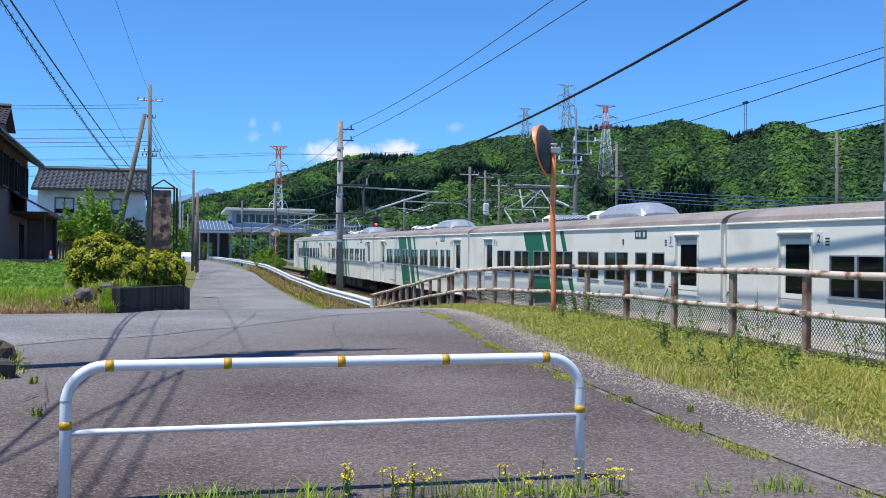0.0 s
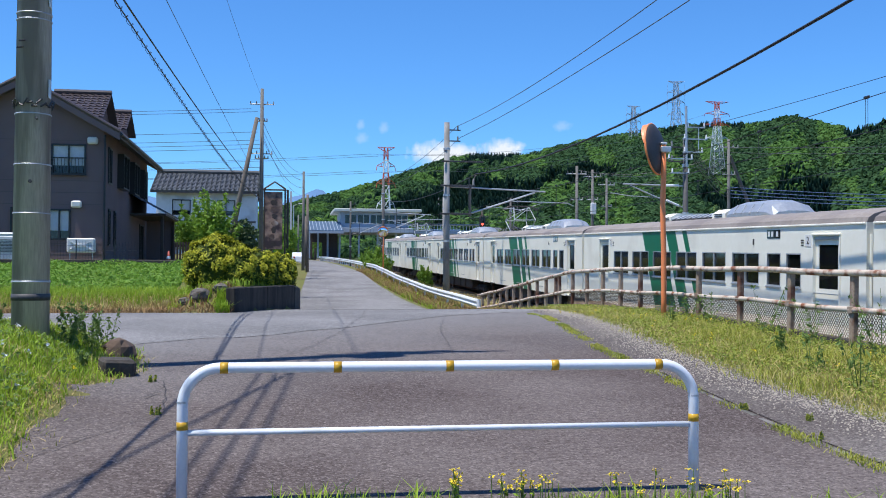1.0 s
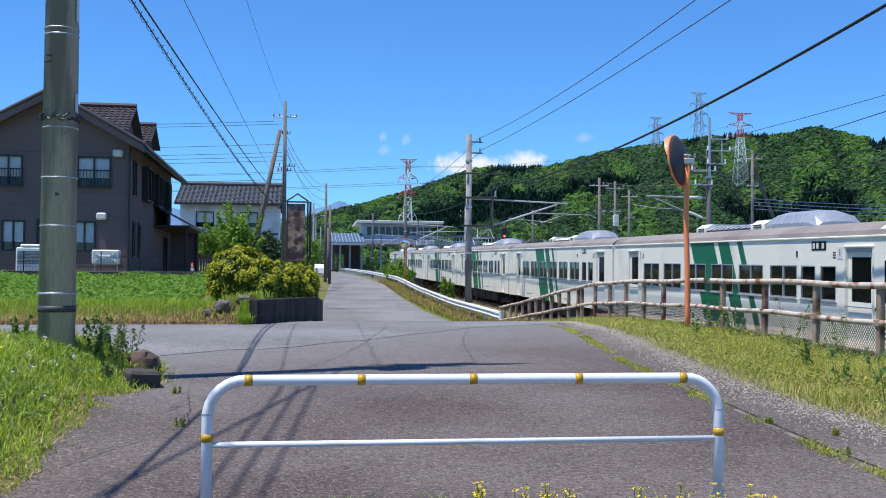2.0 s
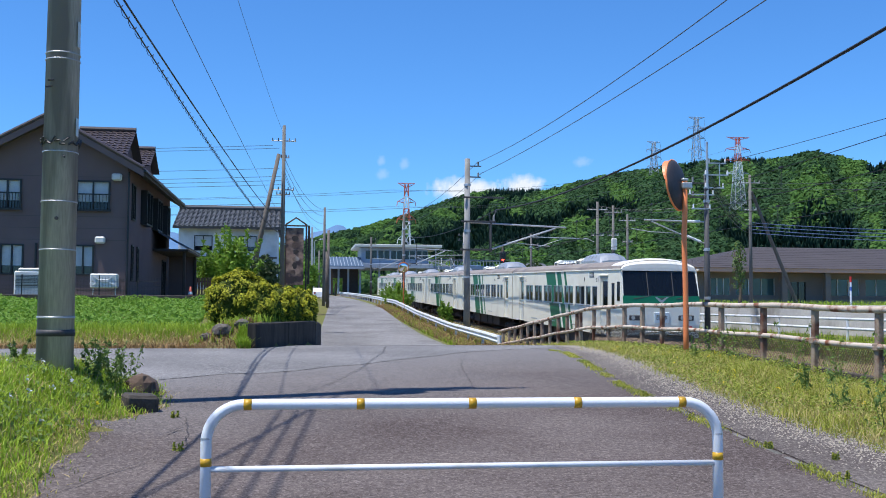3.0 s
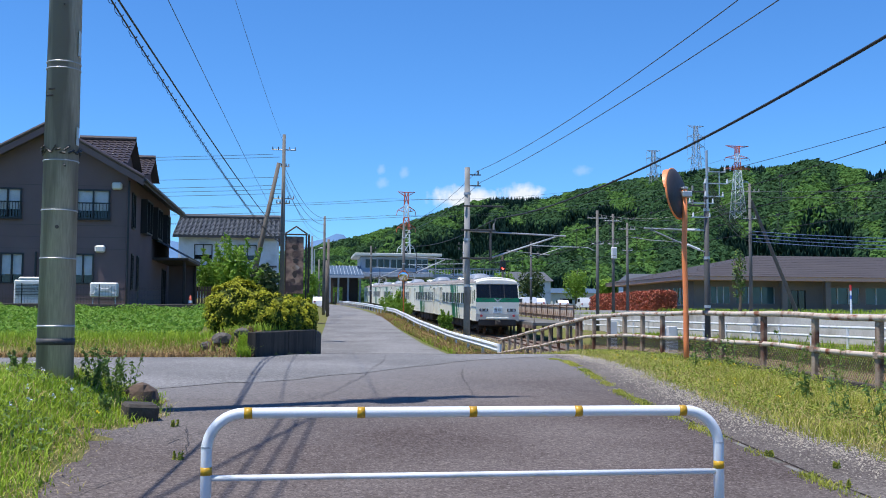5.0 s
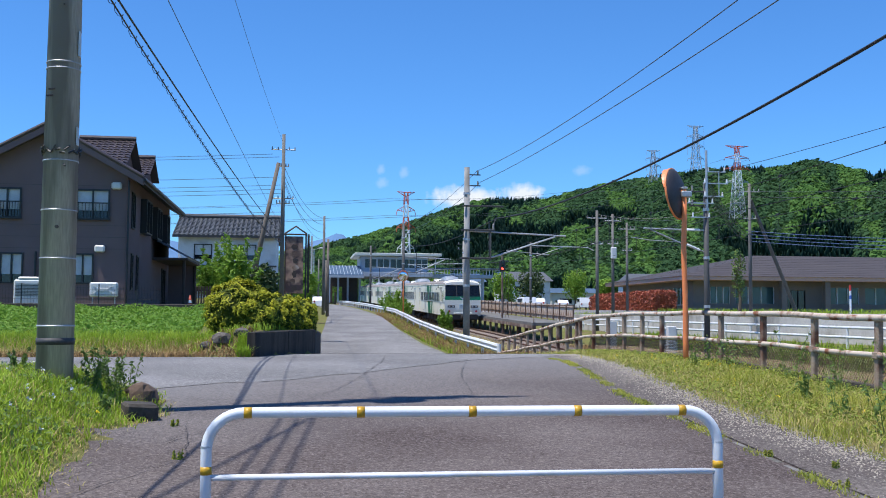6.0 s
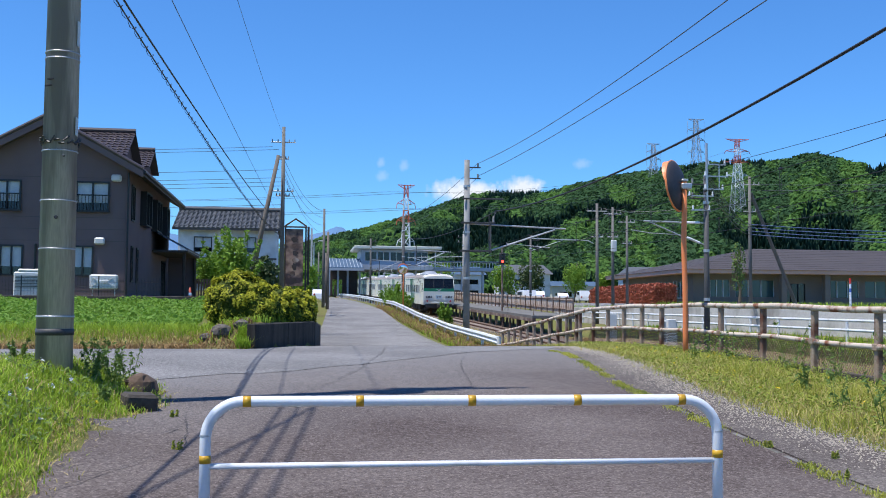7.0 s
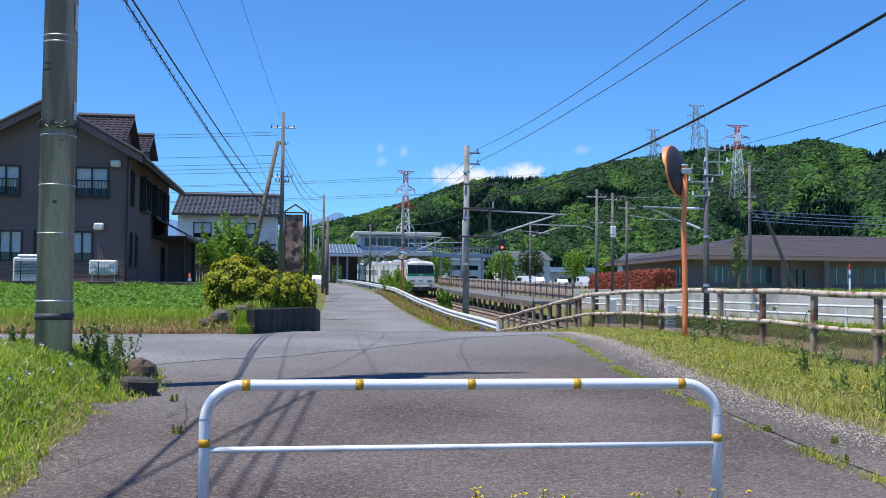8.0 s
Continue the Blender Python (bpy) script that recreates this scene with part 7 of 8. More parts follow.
def office():
    h = thing("office_building", "long single-storey brown building with broad hipped roof", "building")
    x0, x1, y0, y1 = 45.5, 100.0, 111.5, 137.0
    z0, eave, ridge = 1.9, 5.55, 9.3
    hw = [(3 + 5.2 * k, 0.9, 6.4 + 5.2 * k, 2.9) for k in range(4)]
    part("wall", Geo().wall((x0, y0, z0), (0, 1, 0), y1 - y0, eave - z0, 0.3, (1, 0, 0), hw), TILE_BROWN, h)
    for a, b, c, d in hw:
        w = part("window", Geo().box((x0 + 0.15, y0 + (a + c) / 2, z0 + (b + d) / 2), (0.04, c - a, d - b)), TEAL, h, "window with its teal reflection tinted into the glass")
        for k in range(4):
            part("window_frame", Geo().box((x0 + 0.08, y0 + a + (c - a) * k / 3, z0 + (b + d) / 2), (0.1, 0.1, d - b)), WHITEWALL, w)
        part("sill", Geo().box((x0 - 0.04, y0 + (a + c) / 2, z0 + b - 0.06), (0.12, c - a + 0.2, 0.1)), WHITEWALL, w)
    fw = [(11.0, 0.0, 13.6, 2.6), (1.8, 1.0, 4.2, 2.95), (4.9, 1.0, 9.7, 2.95), (16.3, 1.0, 20.4, 2.95), (21.2, 1.0, 25.4, 2.95), (28, 1.0, 32, 2.95), (36, 1.0, 40, 2.95)]
    part("wall", Geo().wall((x0 + 0.3, y0, z0), (1, 0, 0), x1 - x0, eave - z0, 0.3, (0, 1, 0), fw), TILE_BROWN, h)
    for i, (a, b, c, d) in enumerate(fw):
        w = part("window" if i else "entrance", Geo().box((x0 + 0.3 + (a + c) / 2, y0 + 0.2, z0 + (b + d) / 2), (c - a, 0.04, d - b)), TEAL if i else GLASS, h)
        for k in range(4):
            part("window_frame", Geo().box((x0 + 0.3 + a + (c - a) * k / 3, y0 + 0.12, z0 + (b + d) / 2), (0.1, 0.1, d - b)), WHITEWALL if i else BLACKFRAME, w)
    for x in (x0 + 10.4, x0 + 15.8):
        part("pillar", Geo().box((x, y0 - 1.4, (z0 + eave) / 2), (0.7, 0.7, eave - z0), None, 0.04), TILE_BROWN, h)
    part("back_wall", Geo().wall((x0 + 0.3, y1, z0), (1, 0, 0), x1 - x0, eave - z0, 0.3, (0, 1, 0)), TILE_BROWN, h)
    part("side_wall", Geo().wall((x1 + 0.3, y0 + 0.3, z0), (0, 1, 0), y1 - y0 - 0.3, eave - z0, 0.3, (1, 0, 0)), TILE_BROWN, h)
    a0, a1, b0, b1 = x0 - 2.0, x1 + 2, y0 - 2.2, y1 + 2
    part("fascia", Geo().add([(a0, b0, eave), (a1, b0, eave), (a1, b1, eave), (a0, b1, eave), (a0, b0, eave + 0.45), (a1, b0, eave + 0.45), (a1, b1, eave + 0.45), (a0, b1, eave + 0.45)], [(0, 1, 2, 3), (0, 1, 5, 4), (1, 2, 6, 5), (2, 3, 7, 6), (3, 0, 4, 7)]), FASCIA_PINK, h, "terracotta-brown roof fascia")
    a0 -= 0.15
    b0 -= 0.15
    ra, rb = (a0 + 15, b0 + 14), (a1 - 15, b1 - 14)
    part("roof", Geo().add([(a0, b0, eave + 0.46), (a1, b0, eave + 0.46), (a1, b1, eave + 0.46), (a0, b1, eave + 0.46), (ra[0], ra[1], ridge), (rb[0], ra[1], ridge), (rb[0], rb[1], ridge), (ra[0], rb[1], ridge)], [(0, 1, 5, 4), (1, 2, 6, 5), (2, 3, 7, 6), (3, 0, 4, 7), (4, 5, 6, 7)]), ROOF_BROWN, h, "dark brown metal hipped roof")
    for k in range(1, 12):
        f = k / 12
        for c0, c1, r0, r1 in (((a0, b0), (a1, b0), (ra[0], ra[1]), (rb[0], ra[1])), ((a0, b1), (a0, b0), (ra[0], rb[1]), (ra[0], ra[1]))):
            p = Vector((c0[0] + (r0[0] - c0[0]) * f, c0[1] + (r0[1] - c0[1]) * f, eave + 0.47 + (ridge - eave - 0.46) * f))
            q = Vector((c1[0] + (r1[0] - c1[0]) * f, c1[1] + (r1[1] - c1[1]) * f, p.z))
            part("roof_seam", Geo().tube([p, q], 0.012, 4), ROOF_BROWN, h)
    for k, (x, y) in enumerate(((67, 100), (71.5, 100), (76, 100))):
        fp = thing("flag_pole", "slim white flag pole before the building", "flag pole", group="flag poles")
        part("shaft", Geo().tube([(x, y, gz(x, y)), (x, y, 8.0)], 0.07, 8, r1=0.04), PIPEWHITE, fp)
        part("finial", Geo().tube([(x, y, 8.0), (x, y, 8.15)], 0.09, 8), GALV, fp)


office()
mk = thing("marker_post", "white marker post with red cap and blue band", "post")
part("shaft", Geo().tube([(29.2, 50, gz(29.2, 50) - 0.1), (29.2, 50, 2.75)], 0.055, 10), PIPEWHITE, mk)
part("cap", Geo().tube([(29.2, 50, 2.75), (29.2, 50, 3.05)], 0.06, 10), mat("marker_red", (0.6, 0.04, 0.03), bump=0), mk)
part("band", Geo().tube([(29.2, 50, 2.3), (29.2, 50, 2.5)], 0.058, 10), mat("marker_blue", (0.05, 0.12, 0.45), bump=0), mk)
rngh = np.random.RandomState(60)
hedge = thing("red_hedge", "clipped red-leaved hedge before the building", "hedge")
vs, fs = [], []
hp = np.stack([rngh.uniform(-1, 1, 16000), rngh.uniform(0, 1, 16000), rngh.uniform(0, 1, 16000)], 1)
ax = rngh.randint(0, 3, 16000)
hp[ax == 0, 0] = -1
hp[ax == 1, 2] = 1
hp[ax == 2, 1] = 0
q = np.stack([39.2 + hp[:, 0] * 1.2, 104 + hp[:, 1] * 24, 1.9 + hp[:, 2] * (2.0 + 0.2 * np.sin(hp[:, 1] * 30))], 1) + rngh.normal(0, 0.08, (16000, 3))
nn = np.where((ax == 0)[:, None], [[-1, 0, 0.2]], np.where((ax == 1)[:, None], [[0, 0, 1]], [[0, -1, 0.2]]))
v, f = leaf_mesh(q, nn, 0.24, rngh, 0.7)
stuff("foliage", v, f, LEAF_RED, "", "", hedge)
part("inner_growth", Geo().box((39.25, 116, 2.8), (2.1, 23.6, 1.9), None, 0.1), LEAF_DARK, hedge)
tree(25.0, 54.5, 3.9, 0.5, 61, LEAF_WEED, 0.13, 650, "slender sparse young tree above the concrete wall")


def parked_car(x, y, turn, label, van=False):
    c = thing("parked_car", label, "car", pose(x, y, gz(x, y), 0, 0, turn))
    hgt = 1.85 if van else 1.45
    prof = [(-2.1, 0.35), (2.1, 0.35), (2.15, 0.75), (1.9, 0.95), (1.1, 1.0), (0.6, hgt - 0.05), (-1.7 if van else -1.2, hgt), (-2.0, 0.95)]
    g = Geo()
    n = len(prof)
    for s, k in ((-0.82, 0.93), (-0.75, 1), (0.75, 1), (0.82, 0.93)):
        g.v += [(a, s, 0.35 + (z - 0.35) * k) for a, z in prof]
    for i in range(3):
        g.f += [(i * n + j, i * n + (j + 1) % n, (i + 1) * n + (j + 1) % n, (i + 1) * n + j) for j in range(n)]
    g.f += [tuple(range(n))[::-1], tuple(range(3 * n, 4 * n))]
    part("body", g, CAR_WHITE, c)
    for s in (-1, 1):
        part("side_window", Geo().box((-0.45, s * 0.825, (hgt + 1.0) / 2), (1.7, 0.02, hgt * 0.26), None, 0.005), GLASS, c)
        for a in (-1.3, 1.3):
            w = part("wheel", Geo().tube([(a, s * 0.66, 0.31), (a, s * 0.84, 0.31)], 0.31, 16), RUBBER, c)
            part("rim", Geo().tube([(a, s * 0.84, 0.31), (a, s * 0.85, 0.31)], 0.19, 12), GALV, w)
        part("tail_light", Geo().box((-2.08, s * 0.6, 0.85), (0.06, 0.2, 0.22), None, 0.02), mat("car_red", (0.4, 0.02, 0.02), bump=0) if s < 0 else bpy.data.materials["car_red"], c)
    part("windscreen", Geo().add([(1.12, -0.68, 1.02), (1.12, 0.68, 1.02), (0.64, 0.62, hgt - 0.1), (0.64, -0.62, hgt - 0.1)], [(0, 1, 2, 3)]), GLASS, c)


parked_car(27, 118, 95, "white parked van by the station road", True)
parked_car(30, 124, 80, "white parked car by the station road")
parked_car(40, 150, 85, "white parked car on the forecourt")
parked_car(44, 152, 85, "white parked van on the forecourt", True)
parked_car(2.55, 122, 90, "white car parked at the lane's side")
far_road = sheet(np.linspace(26, 36, 6), np.arange(40, 190, 4.0), 0.03)
structure("road_station", far_road, ASPHALT_PALE, "pale asphalt road to the station", True)


def small_house(x, y, w, d, h, wallm, roofm, label):
    z = gz(x, y)
    b = thing("house", label, "house")
    holes = [(w * 0.15, 0.9, w * 0.4, 2.0), (w * 0.6, 0.9, w * 0.85, 2.0)] + ([(w * 0.15, 3.4, w * 0.4, 4.5), (w * 0.6, 3.4, w * 0.85, 4.5)] if h > 4.5 else [])
    part("wall", Geo().wall((x - w / 2, y, z), (1, 0, 0), w, h, 0.2, (0, 1, 0), holes), wallm, b)
    for s in (-w / 2, w / 2 - 0.2):
        part("wall", Geo().wall((x + s, y + 0.2, z), (0, 1, 0), d - 0.2, h, 0.2, (1, 0, 0)), wallm, b)
    for a0, b0, a1, b1 in holes:
        part("window", Geo().box((x - w / 2 + (a0 + a1) / 2, y + 0.1, z + (b0 + b1) / 2), (a1 - a0, 0.05, b1 - b0)), GLASS, b)
    r = h * 0.36
    part("roof", Geo().add([(x - w / 2 - 0.6, y - 0.6, z + h), (x + w / 2 + 0.6, y - 0.6, z + h), (x + w / 2 - 0.4, y + d / 2, z + h + r), (x - w / 2 + 0.4, y + d / 2, z + h + r), (x - w / 2 - 0.6, y + d + 0.6, z + h), (x + w / 2 + 0.6, y + d + 0.6, z + h)], [(0, 1, 2, 3), (5, 4, 3, 2), (0, 3, 4), (1, 5, 2), (0, 1, 5, 4)]), roofm, b, "tiled roof")
    return b


for x, y, w, d, h, wm, rm in ((46, 200, 10, 8, 5.6, WHITEWALL, ROOFTILE_GREY), (60, 212, 11, 8, 3.2, STATION_CREAM, STATION_BLUE), (76, 205, 12, 9, 5.6, WHITEWALL, ROOFTILE_GREY), (38, 228, 9, 8, 5.6, WHITEWALL, STATION_BLUE), (92, 230, 12, 9, 5.8, STATION_CREAM, ROOF_BROWN), (-24, 120, 10, 8, 5.6, WHITEWALL, ROOFTILE_GREY), (110, 215, 11, 9, 5.6, WHITEWALL, ROOFTILE_GREY)):
    small_house(x, y, w, d, h, wm, rm, "distant tiled house at the foot of the hill")
for i, (x, y, h) in enumerate(((33, 160, 6), (41, 175, 7), (52, 185, 7.5), (66, 190, 6), (82, 192, 8), (1, 140, 5), (-1, 160, 7), (-6, 150, 8), (-3, 118, 5), (30, 210, 8), (24, 214, 9), (8, 220, 9), (-4, 205, 10), (98, 200, 8), (120, 205, 10), (44, 140, 4.5))):
    tree(x, y, h, h * 0.42, 100 + i, (LEAF_TREE, LEAF_DARK)[i % 3 == 1], 0.4, 2200, "broadleaf tree in spring leaf near the station")


# ---- wooded hill, far mountain, clouds ----
def ridge_tan(az):
    return soft_table(az, (-8, -3, 1.3, 3.5, 5.5, 7.6, 9.5, 11.1, 14.0, 15.4, 17.3, 20.7, 23.1, 25.5, 26.9, 27.9, 28.6, 29.5, 31.5, 32.4, 33.2, 34.2, 35.0, 36.3, 37.5, 39, 44, 60, 75),
                      (0.02, 0.045, 0.0687, 0.078, 0.088, 0.1, 0.1125, 0.1168, 0.1158, 0.1235, 0.1308, 0.139, 0.1448, 0.1445, 0.1432, 0.1478, 0.1495, 0.145, 0.1358, 0.1375, 0.1445, 0.1452, 0.1415, 0.1317, 0.1345, 0.1385, 0.15, 0.13, 0.1), 0.3)


def ridge_far(az):
    return 560 + np.clip(25 - az, -10, 40) * 16


def hill_z(az, r):
    R0 = 235 + 3.0 * np.clip(25 - az, 0, 40)
    R1 = ridge_far(az)
    f = np.clip((r - R0) / (R1 - R0), 0, 1.6)
    shape = np.where(f < 1, f ** 1.25, 1 - 0.5 * (f - 1))
    top = 1.3 + ridge_tan(az) * R1 - 6.5
    g1 = 0.06 * np.sin(az * 0.9 + 2) + 0.04 * np.sin(az * 2.3 + r * 0.012)
    return 3.5 + (top - 3.5) * shape * (1 + g1 * np.sin(np.pi * np.clip(f, 0, 1)))


azs = np.arange(-7, 75, 0.75)
rsx = np.linspace(230, 1500, 60)
ga, gr = np.meshgrid(azs, rsx)
hz = hill_z(ga, gr)
g = Geo()
g.v = [tuple(p) for p in np.stack([gr * np.sin(np.radians(ga)), gr * np.cos(np.radians(ga)), hz], -1).reshape(-1, 3)]
w = len(azs)
g.f = [(j * w + i, j * w + i + 1, (j + 1) * w + i + 1, (j + 1) * w + i) for j in range(len(rsx) - 1) for i in range(w - 1)]
structure("hillside", g, HILL_SOIL, "dark wooded hillside", True)


def woods():
    """Crowns of small leaf clumps and slim conifers, in stands that follow the slope."""
    rng = np.random.RandomState(77)
    n = 27000
    az = rng.uniform(-6.5, 42, n)
    R0, R1 = 235 + 3.0 * np.clip(25 - az, 0, 40), ridge_far(az)
    r = R0 + (R1 * 1.02 - R0) * rng.uniform(0, 1, n) ** 0.8
    r = np.where(rng.uniform(0, 1, n) < 0.16, R1 * rng.uniform(0.95, 1.02, n), r)
    z = hill_z(az, r)
    x, y = r * np.sin(np.radians(az)), r * np.cos(np.radians(az))
    q = (z + 5) / r / ridge_tan(az)
    # stands of conifers: (bearing, height up the slope, spreads, strength)
    stand = 0.28 * np.sin(az * 1.3 + r * 0.02) + 0.22 * np.sin(az * 2.9 - r * 0.033 + 1) + 0.15 * np.sin(r * 0.06 + az)
    for a0, q0, da, dq, k in ((12.0, 0.96, 2.0, 0.06, 1.2), (10.6, 0.68, 4.6, 0.15, 1.6), (18, 0.78, 3.4, 0.07, 1.2), (27.6, 0.4, 4.0, 0.28, 1.75), (31.5, 0.97, 1.3, 0.07, 1.1), (24.4, 1.0, 2.4, 0.06, 0.95),
                              (36.2, 0.98, 0.9, 0.06, 1.0), (13.5, 0.3, 6.0, 0.1, 0.75), (28.7, 0.9, 2.2, 0.12, -1.4), (16.5, 0.92, 2.5, 0.06, -0.9), (20, 0.5, 4.0, 0.16, -0.6), (35.5, 0.55, 3.5, 0.3, -0.5), (4.5, 0.6, 2.5, 0.25, 0.45)):
        stand += k * np.exp(-((az - a0) / da) ** 2 - ((q - q0) / dq) ** 2)
    stand += rng.normal(0, 0.13, n)
    conifer = stand > 0.55
    tone = np.sin(az * 2.1 + r * 0.013) + np.sin(az * 0.8 - r * 0.027 + 2) + 0.7 * np.sin(az * 4.3 + r * 0.05) + rng.normal(0, 0.38, n) - 0.3
    grow = 0.5 + 0.5 * r / 500
    for name, sel, material, label, cards in (("fresh_broadleaf_woods", ~conifer & (tone > 0.2), WOODS_FRESH, "fresh light green broadleaf woods on the hill", 46), ("broadleaf_woods", ~conifer & (tone <= 0.2), WOODS_LIGHT, "green broadleaf woods on the hill", 46)):
        m = int(sel.sum())
        size = np.array([[2.5, 2.5, 3.3]]) * (rng.uniform(0.55, 1.45, m) * grow[sel])[:, None]
        d = rng.normal(0, 1, (m, cards, 3))
        d /= np.linalg.norm(d, axis=2)[:, :, None]
        d[:, :, 2] = np.abs(d[:, :, 2]) * 1.1 - 0.25
        c = np.stack([x[sel], y[sel], z[sel] + 2.6], 1)[:, None, :] + d * size[:, None, :] * rng.uniform(0.84, 1.08, (m, cards, 1))
        v, f = leaf_mesh(c.reshape(-1, 3), d.reshape(-1, 3), np.repeat(size[:, 0] * 0.6, cards), rng, 0.24, 1.1, True)
        stuff(name, v, f, material, label, "woods")
    m = int(conifer.sum())
    rings = ((1.0, 0.0), (0.5, 0.42), (0.66, 0.38), (0.28, 0.74), (0.4, 0.7), (0.03, 1.15))
    unit = np.concatenate([np.stack([np.cos(np.arange(6) * 1.047 + k * 0.5) * a * (1 + 0.3 * (np.arange(6) % 2)), np.sin(np.arange(6) * 1.047 + k * 0.5) * a * (1 + 0.3 * (np.arange(6) % 2)), np.full(6, b)], 1) for k, (a, b) in enumerate(rings)])
    fu = np.array([[a * 6 + j, a * 6 + (j + 1) % 6, (a + 1) * 6 + (j + 1) % 6, (a + 1) * 6 + j] for a in range(5) for j in range(6)])
    size = np.array([[1.35, 1.35, 5.2]]) * (rng.uniform(0.65, 1.25, m) * grow[conifer])[:, None]
    v = unit[None] * size[:, None, :] + np.stack([x, y, z], 1)[conifer][:, None, :]
    stuff("conifer_woods", v.reshape(-1, 3), (fu[None] + np.arange(m)[:, None, None] * len(unit)).reshape(-1, 4), WOODS_DARK, "dark conifer plantation on the hill", "woods")


woods()
g = Geo()
na = 60
for i in range(na + 1):
    az = -14 + 22 * i / na
    e = 0.079 * math.exp(-((az - 2.0) / 3.4) ** 2) + 0.07 * math.exp(-((az + 6.5) / 4) ** 2) + 0.0025 * math.sin(az * 3.3)
    for k, (rr, f) in enumerate(((3600, 0.0), (4000, 1.0), (4500, 0.2))):
        g.v.append((rr * math.sin(radians(az)), rr * math.cos(radians(az)), rr * e * f))
g.f = [(i * 3 + k, i * 3 + 3 + k, i * 3 + 4 + k, i * 3 + 1 + k) for i in range(na) for k in range(2)]
structure("backdrop_mountain", g, MOUNTAIN, "hazy blue distant mountain", True)


def cloud(az, el, w, h, material, label):
    """A faint fair-weather cloud, far behind everything."""
    d = 4700
    c = Vector((d * math.sin(radians(az)), d * math.cos(radians(az)), d * math.tan(radians(el))))
    ob = part("cloud", Geo().add([(-w / 2, 0, -h / 2), (w / 2, 0, -h / 2), (w / 2, 0, h / 2), (-w / 2, 0, h / 2)], [(0, 1, 2, 3)]), material, at=pose(*c, 0, 0, -az))
    tagged(ob, label, kind="structure")
    ob.name = "backdrop_cloud"


for x, y, w, h, m in ((818, 348, 430, 170, CLOUD), (925, 342, 290, 150, CLOUD), (846, 352, 260, 120, CLOUD), (675, 322, 90, 75, CLOUD_THIN), (673, 298, 60, 70, CLOUD_THIN), (714, 303, 70, 80, CLOUD_THIN), (1030, 300, 120, 70, CLOUD_THIN)):
    cloud(8.2 + math.degrees(math.atan((x - 784) / 1777)), math.degrees(math.atan((558 - y) / 1777)), w, h, m, "small soft white fair-weather cloud")


# ---- grasses, weeds and field crop ----
def grass_patches():
    rng = np.random.RandomState(5)

    def left_keep(x, y):
        edge = np.interp(y, (2, 7, 9.6, 11.2, 13), (-1.8, -1.8, -1.95, -1.55, -1.8)) - 0.05
        return (x < edge + 0.1 + rng.normal(0, 0.08, len(x))) & (y < 13.2 - 0.25 * (x < -4))
    p = scatter(70000, -7, -1.3, 2.6, 13.3, rng, left_keep)
    v, f = blades(p, 0.11, rng, 0.006, 0.7)
    stuff("verge_grass", v, f, LEAF_GRASS, "uncut green grass of the pole verge", "grass")
    p = scatter(7000, -7, -1.3, 2.6, 13.3, rng, left_keep)
    v, f = blades(p, 0.13, rng, 0.005, 0.9)
    stuff("verge_grass_dry", v, f, LEAF_DRY, "dry straw stems in the verge", "grass")

    yy = rng.uniform(3, 12.6, 5000)
    xx = np.interp(yy, (2, 7, 9.6, 11.2, 13), (-1.8, -1.8, -1.95, -1.55, -1.8)) + rng.normal(0.0, 0.1, 5000)
    v, f = blades(np.stack([xx, yy, ground_z(xx, yy)], 1), 0.05, rng, 0.005, 1.2)
    stuff("edge_straw", v, f, LEAF_DRY, "dead straw along the verge edge", "grass")
    for nm, mt, lab, x0, x1, y0, y1, cnt, lift in (("dandelion_clocks", CURTAIN, "white dandelion seed heads in the verge", -3.6, -2.0, 8, 12.5, 26, 0.16), ("verge_flowers", FLOWER, "small yellow flowers in the verge", -5, -1.9, 4, 12.5, 60, 0.1), ("fence_flowers", FLOWER, "small yellow flowers in the fence grass", 5.5, 7.8, 5, 20, 60, 0.12)):
        p = scatter(cnt, x0, x1, y0, y1, rng)
        p[:, 2] += lift * rng.uniform(0.6, 1.2, cnt)
        p = np.repeat(p, 6, 0) + rng.normal(0, 0.011, (cnt * 6, 3))
        v, f = leaf_mesh(p, np.tile([[0, 0, 1.0]], (len(p), 1)), 0.026, rng, 1.0)
        stuff(nm, v, f, mt, lab, "flowers")

    def patchy(p):
        return np.clip(0.5 + 0.35 * np.sin(p[:, 0] * 3.1 + 1.3 * np.sin(p[:, 1] * 1.1)) + 0.35 * np.sin(p[:, 1] * 2.3 + p[:, 0]) + 0.2 * np.sin(p[:, 1] * 5.9 - p[:, 0] * 4), 0, 1.2)

    def right_keep(x, y):
        edge = np.interp(y, (3, 8, 10, 12.4, 18.4, 24, 30), (4.9, 5.0, 5.0, 5.25, 6.1, 6.9, 7.0))
        return (x > edge + rng.normal(0, 0.15, len(x))) & (x < 7.95)
    p = scatter(100000, 4.7, 8.3, 4, 30, rng, right_keep)
    hgt = 0.13 + 0.06 * ease(0.0, 1.6, p[:, 0] - np.interp(p[:, 1], (3, 8, 10, 12.4, 18.4, 24, 30), (4.9, 5.0, 5.0, 5.25, 6.1, 6.9, 7.0)))
    v, f = blades(p, hgt * (0.3 + 0.62 * patchy(p)) * (1 - 0.6 * ease(7.1, 7.75, p[:, 0])), rng, 0.0042, 0.85)
    stuff("fence_grass", v, f, LEAF_RANK, "rank yellow-green grass along the fence", "grass")
    p = scatter(36000, 4.7, 8.2, 4, 32, rng, right_keep)
    v, f = blades(p, 0.13 - 0.07 * ease(7.1, 7.75, p[:, 0]), rng, 0.005, 0.9)
